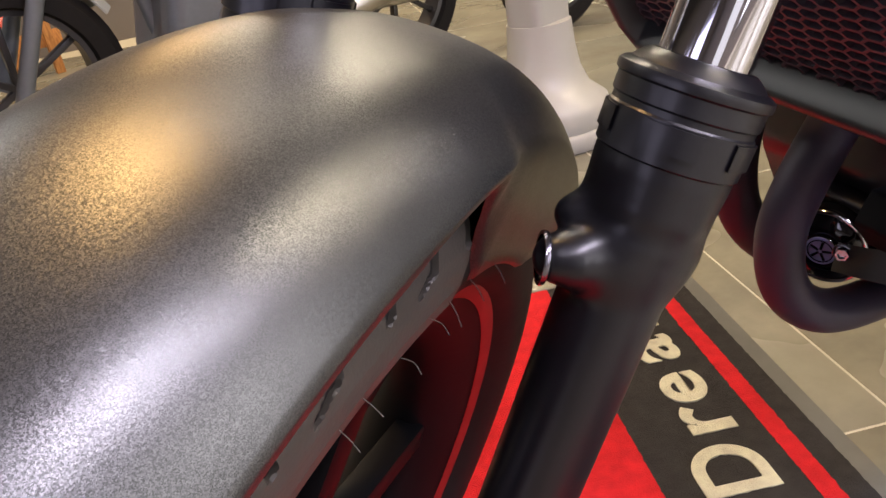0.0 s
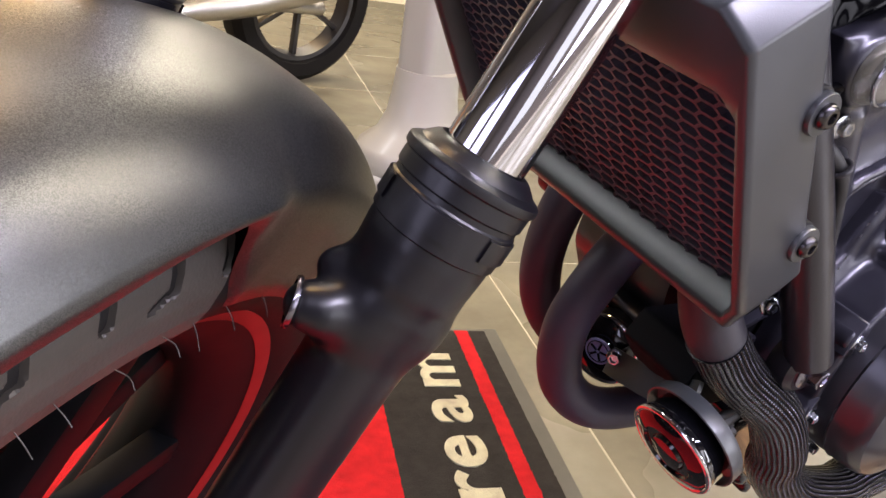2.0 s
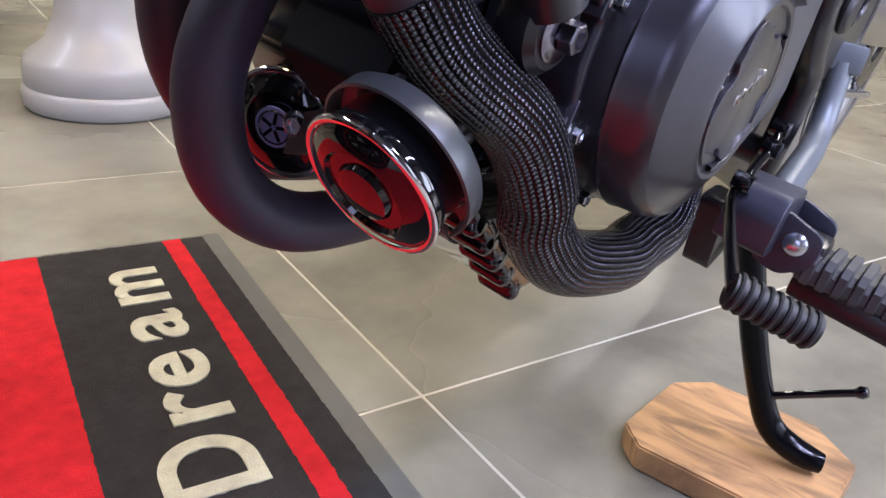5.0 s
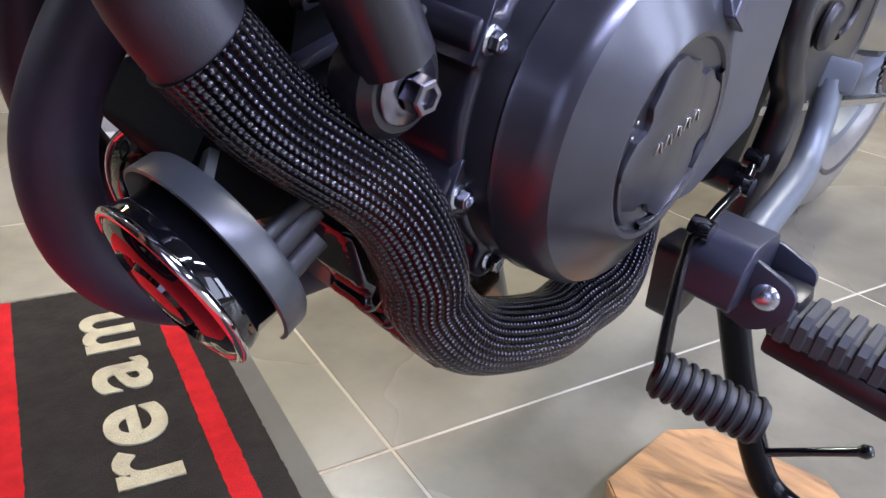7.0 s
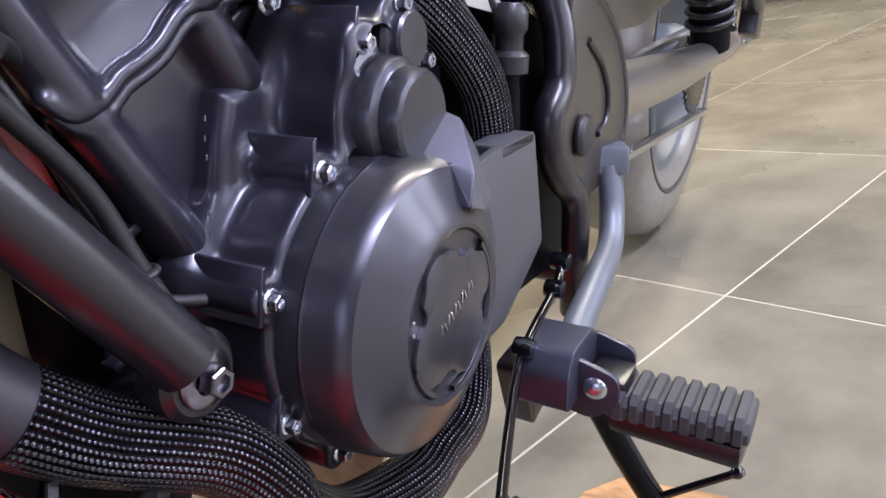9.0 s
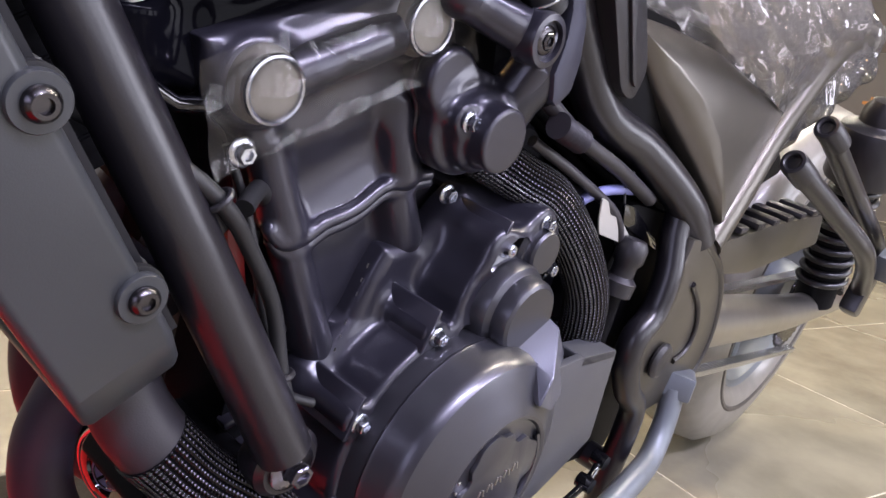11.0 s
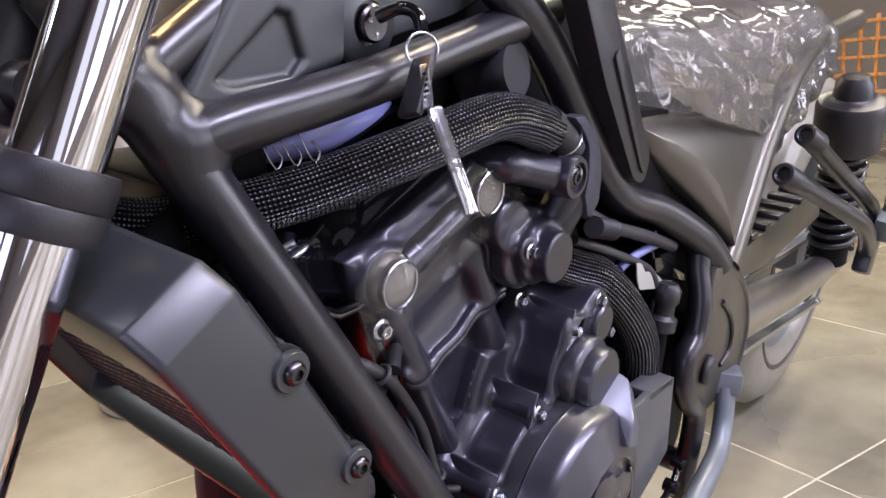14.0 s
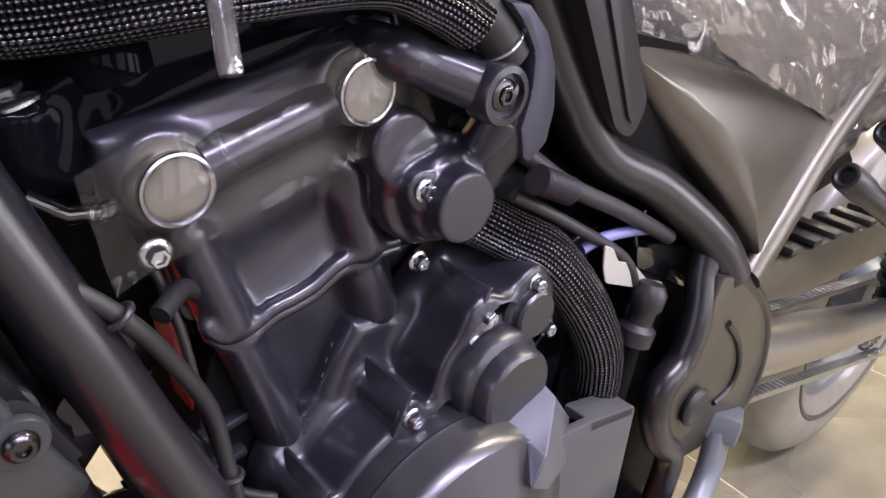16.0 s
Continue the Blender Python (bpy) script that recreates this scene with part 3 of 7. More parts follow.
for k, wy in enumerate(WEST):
    w = tagged(new("window_%d" % (k + 6)), "unseen shop window in a dark frame", "window", kind="structure")
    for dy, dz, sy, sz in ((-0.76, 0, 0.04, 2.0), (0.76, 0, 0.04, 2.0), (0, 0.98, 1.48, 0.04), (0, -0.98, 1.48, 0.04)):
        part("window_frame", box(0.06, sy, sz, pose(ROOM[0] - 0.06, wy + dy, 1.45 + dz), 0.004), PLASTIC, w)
bm = box(ROOM[1] - ROOM[0] + 0.4, ROOM[3] - ROOM[2] + 0.4, 0.1, pose((ROOM[0] + ROOM[1]) / 2, (ROOM[2] + ROOM[3]) / 2, 3.1), 0)
tagged(part("ceiling", bm, CEILING), "plain showroom ceiling", "ceiling", kind="structure")
for nm, x, y, z, sx, sy, w, c in LAMPS:
    lamp = thing("ceiling_lamp", "assumed ceiling lamp in a thin white housing, out of view", "lamp", pose(x, y, z + 0.04), "ceiling lamps")
    part("housing", box(sx + 0.06, sy + 0.06, 0.05, pose(0, 0, 0.01), 0.004), WHITE, lamp)

# rug: a black border, a red stripe, a black field with cream letters, a red field
RD = Vector((-0.35, -0.937, 0))      # along the rug, away from its far end
RA = Vector((-0.937, 0.35, 0))       # across the rug, from its edge
RO = Vector((0.812, 0.497, 0))
RUGM = Matrix(((RA.x, RD.x, 0, RO.x), (RA.y, RD.y, 0, RO.y), (0, 0, 1, 0), (0, 0, 0, 1)))
rug = thing("rug", "black and red pile rug with cream lettering on the tiles", "rug", RUGM)


def rug_strip(name, a0, a1, d0, d1, h, mat, label=""):
    """One strip of pile with an uneven surface, across a0 to a1 and along d0 to d1."""
    bm = bmesh.new()
    na, nd = max(2, int((a1 - a0) / 0.006)), max(2, int((d1 - d0) / 0.006))
    g = []
    for i in range(na + 1):
        row = []
        for j in range(nd + 1):
            a, d = a0 + (a1 - a0) * i / na, d0 + (d1 - d0) * j / nd
            e = 0.0012 * noise.noise((a * 90, d * 90, 3)) if 0 < i < na else 0.0016 * noise.noise((a * 150, d * 150, 7))
            row.append(bm.verts.new((a + (e if i in (0, na) else 0), d, h + 0.0016 * noise.noise((a * 160, d * 160, 0)))))
        g.append(row)
    for i in range(na):
        for j in range(nd):
            bm.faces.new((g[i][j], g[i][j + 1], g[i + 1][j + 1], g[i + 1][j]))
    ed = [e for e in bm.edges if e.is_boundary]
    r = bmesh.ops.extrude_edge_only(bm, edges=ed)
    for v in r["geom"]:
        if isinstance(v, bmesh.types.BMVert):
            v.co.z = 0.0005
    bmesh.ops.recalc_face_normals(bm, faces=bm.faces)
    return part(name, bm, mat, rug, label, 80)


RUGW, RUGL = 0.78, 1.25
part("backing", box(RUGW + 0.045, RUGL + 0.035, 0.0035, pose(RUGW / 2 + 0.0005, RUGL / 2, 0.00175), 0.001), BACKING, rug, "thin grey rubber backing")
rug_strip("edge_strip", 0.006, 0.038, 0, RUGL, 0.009, PILE_BLACK, "black pile edge")
rug_strip("stripe", 0.038, 0.063, 0, RUGL, 0.0095, PILE_RED, "narrow red pile stripe")
rug_strip("field", 0.063, 0.226, 0, RUGL, 0.009, PILE_BLACK, "black pile field")
rug_strip("field", 0.226, RUGW, 0, RUGL, 0.0095, PILE_RED, "wide red pile field")


def text_mesh(body, size, depth, m, mat, parent, name, label="", wide=1.0, fat=0.0):
    cu = bpy.data.curves.new(name, "FONT")
    cu.body, cu.size, cu.extrude, cu.offset = body, size, depth, fat
    tmp = new(name + "_outline", cu)
    dg = bpy.context.evaluated_depsgraph_get()
    me = bpy.data.meshes.new_from_object(tmp.evaluated_get(dg))
    bpy.data.objects.remove(tmp)
    bpy.data.curves.remove(cu)
    me.transform(m @ Matrix.Diagonal((wide, 1, 1, 1)))
    me.materials.clear()
    me.materials.append(mat)
    ob = new(name, me)
    ob.parent = parent
    if label:
        ob["label"] = label
    return ob


# letters run towards the rug's far end, with their feet to the stripe
for ch, d, size, wide in (("D", 0.548, 0.125, 0.98), ("r", 0.442, 0.122, 1.25), ("e", 0.374, 0.122, 1.24), ("a", 0.272, 0.122, 1.30), ("m", 0.183, 0.122, 1.14)):
    mm = Matrix(((0, 1, 0, 0.0945), (-1, 0, 0, d), (0, 0, 1, 0.0098), (0, 0, 0, 1)))
    text_mesh(ch, size, 0.0012, mm, PILE_CREAM, rug, "letter", "cream pile letter", wide, 0.0025)

# wooden block under the side stand
block = thing("wood_block", "rough pine board with cut corners under the side stand", "wood block")
bm = bmesh.new()
outline = [(0.798, -0.208), (0.824, -0.181), (0.936, -0.187), (0.971, -0.220), (0.970, -0.335), (0.928, -0.382), (0.842, -0.378), (0.797, -0.330)]
lo = [bm.verts.new((x, y, 0.0005)) for x, y in outline]
hi = [bm.verts.new((x, y, 0.028)) for x, y in outline]
bm.faces.new(hi)
bm.faces.new(lo[::-1])
for i in range(8):
    bm.faces.new((lo[i], lo[(i + 1) % 8], hi[(i + 1) % 8], hi[i]))
bmesh.ops.recalc_face_normals(bm, faces=bm.faces)
bmesh.ops.bevel(bm, geom=bm.edges[:], offset=0.002, segments=2, affect="EDGES")
part("board", bm, WOOD, block)

# ---- the motorcycle ----
BIKE = pose(0, 0, 0, 8.98, 0, 0)
moto = thing("motorcycle", "black and grey motorcycle on its side stand, seat wrapped in plastic", "motorcycle", BIKE)

# -- front end, turned to the left: x rearwards, y to the right, z up along the fork --
RAKE, STEER = radians(25), radians(35.8)
UP = Vector((math.sin(RAKE), 0, math.cos(RAKE)))
FWD0 = Vector((-math.cos(RAKE), 0, math.sin(RAKE)))
FWD = FWD0 * math.cos(STEER) + Vector((0, -1, 0)) * math.sin(STEER)
LEFT = UP.cross(FWD)
HUB = Vector((-0.041, 0.003, 0.305))
FRONT = Matrix(((-FWD.x, -LEFT.x, UP.x, HUB.x), (-FWD.y, -LEFT.y, UP.y, HUB.y), (-FWD.z, -LEFT.z, UP.z, HUB.z), (0, 0, 0, 1)))
AY = Matrix.Rotation(radians(-90), 4, "X")     # local z of a lathe onto y


def fpart(name, bm, mat, parent, label="", sharp=38):
    bm.transform(FRONT)
    return part(name, bm, mat, parent, label, sharp)


wheel_front = fpart("front_wheel", lathe([(0.236, -0.047), (0.246, -0.052), (0.25, -0.047), (0.243, -0.03), (0.236, 0), (0.243, 0.03), (0.25, 0.047), (0.246, 0.052), (0.236, 0.047), (0.216, 0.040), (0.196, 0.024), (0.188, 0.010), (0.188, -0.010), (0.196, -0.024), (0.216, -0.040), (0.236, -0.047)], AY, 90), RIMBLACK, moto, "cast black front wheel")
tp = [(0.238, -0.046), (0.244, -0.056), (0.254, -0.0625), (0.266, -0.0645), (0.280, -0.0630), (0.290, -0.0585), (0.298, -0.0500), (0.304, -0.032), (0.3070, 0), (0.304, 0.032), (0.298, 0.0500), (0.290, 0.0585), (0.280, 0.0630), (0.266, 0.0645), (0.254, 0.0625), (0.244, 0.056), (0.238, 0.046)]
tyre = fpart("tyre", lathe(tp, AY, 90), NEWTYRE, wheel_front, "black front tyre with fine moulding hairs")
# red rings paint the rug's reflection onto the black rim
fpart("rim_red_reflection", lathe([(0.2290, 0.0452), (0.2300, 0.0464), (0.2400, 0.0496), (0.2405, 0.0486), (0.2300, 0.0452)], AY, 90), RED, wheel_front, "rug's red reflection painted as a ring on the rim")
fpart("rim_red_reflection", lathe([(0.2290, -0.0452), (0.2300, -0.0464), (0.2400, -0.0496), (0.2405, -0.0486), (0.2300, -0.0452)], AY, 90), RED, wheel_front, "rug's red reflection painted as a ring on the rim")
fpart("hub", lathe([(0, -0.05), (0.03, -0.05), (0.034, -0.04), (0.04, -0.02), (0.04, 0.02), (0.034, 0.04), (0.03, 0.05), (0, 0.05)], AY, 32), GLOSS, wheel_front)
for k in range(10):
    a = radians(36 * k + 8)
    s = box(0.030, 0.024, 0.20, Matrix.Rotation(a, 4, "Y") @ pose(0, 0.012 if k % 2 else -0.012, 0.132), 0.005)
    fpart("spoke", s, RIMBLACK, wheel_front)
fpart("brake_disc", lathe([(0.09, 0.070), (0.160, 0.070), (0.160, 0.0745), (0.09, 0.0745), (0.09, 0.070)], AY, 60), DARKSTEEL, wheel_front, "steel brake disc")


def fender_shell():
    """The front mudguard: a crowned sheet round the tyre, deeper skirt in front of the fork, with a rolled lip."""
    bm = bmesh.new()
    na, ny = 130, 60
    outer, inner = [], []
    for i in range(na + 1):
        deg = -88 + 134 * i / na
        ro, ri = [], []
        front = 1 / (1 + math.exp((deg + 5.5) / 0.8))      # 1 ahead of the fork, 0 behind
        half = 0.0777 - 0.006 * (1 - front)
        lift = 0.008 * max(0.0, min(1.0, (deg + 22) / 12))
        fall = max(0.0, min(1.0, (deg + 7.5) / 7))
        low = (0.3155 + lift) * (1 - fall) + (0.262 + 0.030 * max(0.0, min(1.0, (deg - 24) / 14))) * fall   # lower edge: a small arch where the arm enters, then a deep skirt
        rc = 0.3653
        for j in range(ny + 1):
            s = -1 + 2 * j / ny
            t = abs(s)
            sg = math.copysign(1, s)
            if t < 0.8:
                q = t / 0.8
                y = sg * half * (q ** 0.85)
                q = abs(y) / half
                r = rc - (rc - 0.334) * (0.35 * q ** 2 + 0.65 * q ** 3.6)
            else:
                q = (t - 0.8) / 0.2
                r = 0.334 - q * (0.334 - low)
                y = sg * (half - 0.0055 * q * q)
            a = radians(deg)
            ro.append(bm.verts.new((r * math.sin(a), y, r * math.cos(a))))
            ri.append(bm.verts.new(((r - 0.003) * math.sin(a), y * 0.955, (r - 0.003) * math.cos(a))))
        outer.append(ro)
        inner.append(ri)
    for i in range(na):
        for j in range(ny):
            bm.faces.new((outer[i][j], outer[i + 1][j], outer[i + 1][j + 1], outer[i][j + 1]))
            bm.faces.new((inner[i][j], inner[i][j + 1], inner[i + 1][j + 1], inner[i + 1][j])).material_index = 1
        for j in (0, ny):
            bm.faces.new((outer[i][j], outer[i + 1][j], inner[i + 1][j], inner[i][j]))
    for i in (0, na):
        for j in range(ny):
            bm.faces.new((outer[i][j], outer[i][j + 1], inner[i][j + 1], inner[i][j]))
    bmesh.ops.recalc_face_normals(bm, faces=bm.faces)
    return bm


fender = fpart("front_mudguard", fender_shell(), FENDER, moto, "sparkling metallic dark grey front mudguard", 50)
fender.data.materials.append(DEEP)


def tread_band(side):
    """The tyre's shoulder: a band of rubber with a row of hooked grooves pressed into it."""
    bm = bmesh.new()
    prof = ((0.247, 0.0610), (0.256, 0.0655), (0.266, 0.0668), (0.277, 0.0660), (0.285, 0.0640), (0.292, 0.0608), (0.298, 0.0565), (0.303, 0.0500))
    rad_, wid = zip(*prof)
    pitch, count, rows = 7.36, 300, 44
    grid, back = [], []
    for i in range(count + 1):
        deg = -84 + 81 * i / count
        cell = math.floor(deg / pitch)
        s = (deg - (cell + 0.5) * pitch) * 0.00510
        row, low = [], []
        for j in range(rows + 1):
            r = 0.247 + 0.056 * j / rows
            w = float(np.interp(r, rad_, wid))
            slot = math.hypot(s, min(0.0, r - 0.2872)) - 0.0031
            if cell % 2 == 0:
                q = max(0.0, min(1.0, (-s * 0.0120 + (0.2872 - r) * 0.0050) / (0.0120 ** 2 + 0.0050 ** 2)))
                slot = min(slot, math.hypot(s + 0.0120 * q, r - 0.2872 + 0.0050 * q) - 0.0017)
            press = max(0.0, min(1.0, 0.5 - slot / 0.0011))
            t = radians(deg + 75 * (r - 0.295))
            d = w - 0.0045 * press
            row.append(bm.verts.new(((r - 0.003 * press) * math.sin(t), side * d, (r - 0.003 * press) * math.cos(t))))
            low.append(bm.verts.new(((r - 0.004) * math.sin(t), side * (w - 0.0075), (r - 0.004) * math.cos(t))))
        grid.append(row)
        back.append(low)
    for i in range(count):
        for j in range(rows):
            bm.faces.new((grid[i][j], grid[i + 1][j], grid[i + 1][j + 1], grid[i][j + 1]))
        for j in (0, rows):
            bm.faces.new((grid[i][j], grid[i + 1][j], back[i + 1][j], back[i][j]))
    for i in (0, count):
        for j in range(rows):
            bm.faces.new((grid[i][j], grid[i][j + 1], back[i][j + 1], back[i][j]))
    loose = [v for v in bm.verts if not v.link_faces]
    for v in loose:
        bm.verts.remove(v)
    bmesh.ops.recalc_face_normals(bm, faces=bm.faces)
    return bm


for side in (-1, 1):
    fpart("tread_band", tread_band(side), TREAD, tyre, "shoulder tread with hooked grooves", 30)
for k in range(16):
    a = -78 + 5.6 * k + random.uniform(-1.5, 1.5)
    t0, t1, r0 = radians(a), radians(a + random.uniform(-0.8, 1.4)), 0.260 + random.uniform(-0.004, 0.004)
    bend = random.uniform(0.002, 0.006)
    pts = [(r0 * math.sin(t0), -0.0655, r0 * math.cos(t0)), ((r0 - 0.004) * math.sin(t1), -0.0705, (r0 - 0.004) * math.cos(t1)), ((r0 - 0.004 - bend) * math.sin(t1), -0.075, (r0 - 0.004 - bend) * math.cos(t1))]
    fpart("moulding_hair", sweep(pts, 0.00026, 6, 0.002), TREAD, tyre, "fine moulding hair")
# brake caliper on the far leg's side and the near disc carrier
cal = fpart("brake_caliper", box(0.075, 0.040, 0.062, pose(0.115, -0.030, -0.060, 0, 35, 0), 0.012, 3), PLASTIC, moto, "black brake caliper")
fpart("caliper_pin", lathe([(0, 0), (0.007, 0), (0.007, 0.05), (0.005, 0.055), (0, 0.055)], pose(0.095, -0.052, -0.045) @ Matrix.Rotation(radians(-60), 4, "Y"), 18), STEEL, cal, "bright caliper pin")


# fork legs: z up along the tube from the top of the dust seal, x rearwards, y to the right
TUP = Vector((0.438, 0.006, 1)).normalized()
TY = (-LEFT - TUP * (-LEFT).dot(TUP)).normalized()
TX = TY.cross(TUP)
LEG = Vector((0.1935, -0.0965, 0.6235))
FORKM = Matrix(((TX.x, TY.x, TUP.x, LEG.x), (TX.y, TY.y, TUP.y, LEG.y), (TX.z, TY.z, TUP.z, LEG.z), (0, 0, 0, 1)))


def kpart(name, bm, mat, parent, label="", sharp=38):
    bm.transform(FORKM)
    return part(name, bm, mat, parent, label, sharp)


ARM = [((0.170, -0.097, 0.545), 0.0235), ((0.150, -0.0985, 0.5495), 0.0168), ((0.130, -0.0965, 0.553), 0.0125), ((0.1225, -0.0932, 0.5545), 0.0108)]


def leg_axis(z):
    return tuple(LEG + TUP * z)


def slider(P):
    """Upper fork leg: a flared collar, a waist, and the cast arm that grows out of it."""
    prof = [(-0.30, 0.0240), (-0.13, 0.0244), (-0.105, 0.0246), (-0.088, 0.0254), (-0.072, 0.0276), (-0.058, 0.0296), (-0.044, 0.0305), (-0.030, 0.0305)]
    body = np.minimum.reduce([d_cone(P, leg_axis(a), leg_axis(b), ra, rb) for (a, ra), (b, rb) in zip(prof, prof[1:])])
    arm = fuse(0.006, *[d_cone(P, p, q, r, t) for (p, r), (q, t) in zip(ARM, ARM[1:])])
    lug = d_cone(P, (0.139, -0.083, 0.566), (0.150, -0.088, 0.560), 0.0085, 0.0095)
    return fuse(0.011, body, fuse(0.006, arm, lug))


for y in (0.0, 0.2):
    if y == 0:
        leg = part("fork_slider", net(slider, (0.085, -0.140, 0.470), (0.222, -0.055, 0.602), 0.0013), FORK, moto, "satin black lower fork leg", 60)
        kpart("lower_tube", sweep([(0, y, -0.42, 0.0222), (0, y, -0.28, 0.0237), (0, y, -0.148, 0.0241), (0, y, -0.135, 0.0237)], 0.03, 48), FORK, leg)
    else:
        leg = kpart("fork_slider", sweep([(0, y, -0.40, 0.0222), (0, y, -0.28, 0.0225), (0, y, -0.17, 0.0228), (0, y, -0.125, 0.0242), (0, y, -0.095, 0.0276), (0, y, -0.07, 0.0300), (0, y, -0.05, 0.0304), (0, y, -0.028, 0.0304)], 0.03, 48), FORK, moto, "satin black lower fork leg")
    # guard ring with cut slots at the top of the leg
    bm = lathe([(0.0305, -0.040), (0.0318, -0.039), (0.0320, -0.0215), (0.0312, -0.0205), (0.0312, -0.018), (0.0322, -0.017), (0.0322, -0.0095), (0.0335, -0.0085), (0.0338, -0.0065), (0.0335, -0.0045), (0.0315, -0.003), (0.0290, -0.0022), (0.0275, -0.0005), (0.0245, 0.0022), (0.0222, 0.0035), (0.0205, 0.002)], pose(0, y, 0), 72)
    kpart("dust_seal", bm, FORK, leg, "stepped black dust seal", 25)
    for k in range(5):
        a0 = 160 + 72 * k
        bm = lathe([(0.0312, -0.0335), (0.0332, -0.0335), (0.0332, -0.0225), (0.0312, -0.0225), (0.0312, -0.0335)], pose(0, y, 0), 14, a0, a0 + 44)
        kpart("guard_rib", bm, FORK, leg)
    tube_part = kpart("fork_tube", lathe([(0, -0.06), (0.0198, -0.06), (0.0198, 0.50), (0, 0.50)], pose(0, y, 0), 64), CHROME, moto, "polished chrome fork tube")
    bm = lathe([(0.020, 0.136), (0.0262, 0.1365), (0.0272, 0.139), (0.0272, 0.150), (0.0266, 0.1512), (0.0276, 0.1525), (0.0276, 0.165), (0.0266, 0.168), (0.020, 0.1685)], pose(0, y, 0), 64)
    kpart("fork_clamp", bm, PLASTIC, tube_part, "black ring clamp with a seam")
    if y == 0:
        # bushing between the arm and the mudguard, with a bright collar
        bush = part("bushing", sweep([(0.124, -0.0935, 0.5541), (0.120, -0.0920, 0.5549), (0.1172, -0.0908, 0.5554)], 0.0100, 28), DEEP, leg, "black rubber bushing")
        part("collar", lathe([(0.0104, -0.0012), (0.0120, -0.0012), (0.0124, 0), (0.0120, 0.0012), (0.0104, 0.0012)], axis_matrix((0.1165, -0.0905, 0.5555), (-0.85, 0.47, 0.2)), 36), BOLTDARK, bush, "bright steel collar")
bm = sweep([(0.0, 0.0, 0.156), (0.03, 0.1, 0.156), (0.0, 0.2, 0.156)], 0.02, 20, flat=0.7)
kpart("lower_yoke", bm, PLASTIC, moto, "black lower fork yoke")
# amber reflector on the back of the left leg
RM = Matrix.Translation((0.1965, -0.0640, 0.4935)) @ Matrix.Rotation(radians(20), 4, "Y") @ axis_matrix((0, 0, 0), (0.70, -0.71, 0.0))
bm = lathe([(0, 0), (0.018, 0), (0.0195, 0.002), (0.0195, 0.0075), (0.0178, 0.0105), (0.0135, 0.0125), (0.007, 0.0138), (0, 0.0142)], RM @ Matrix.Diagonal((1, 1.85, 1, 1)), 56)
refl = part("side_reflector", bm, AMBER, moto, "glossy amber side reflector")
part("reflector_back", lathe([(0, -0.003), (0.019, -0.003), (0.0205, 0), (0.0205, 0.003), (0, 0.003)], RM @ Matrix.Diagonal((1, 1.82, 1, 1)), 40), PLASTIC, refl, "black plastic backing")

# -- frame --
def tube(name, pts, r, mat=FRAME, parent=moto, label="", n=24, **kw):
    return part(name, sweep(pts, r, n, **kw), mat, parent, label)


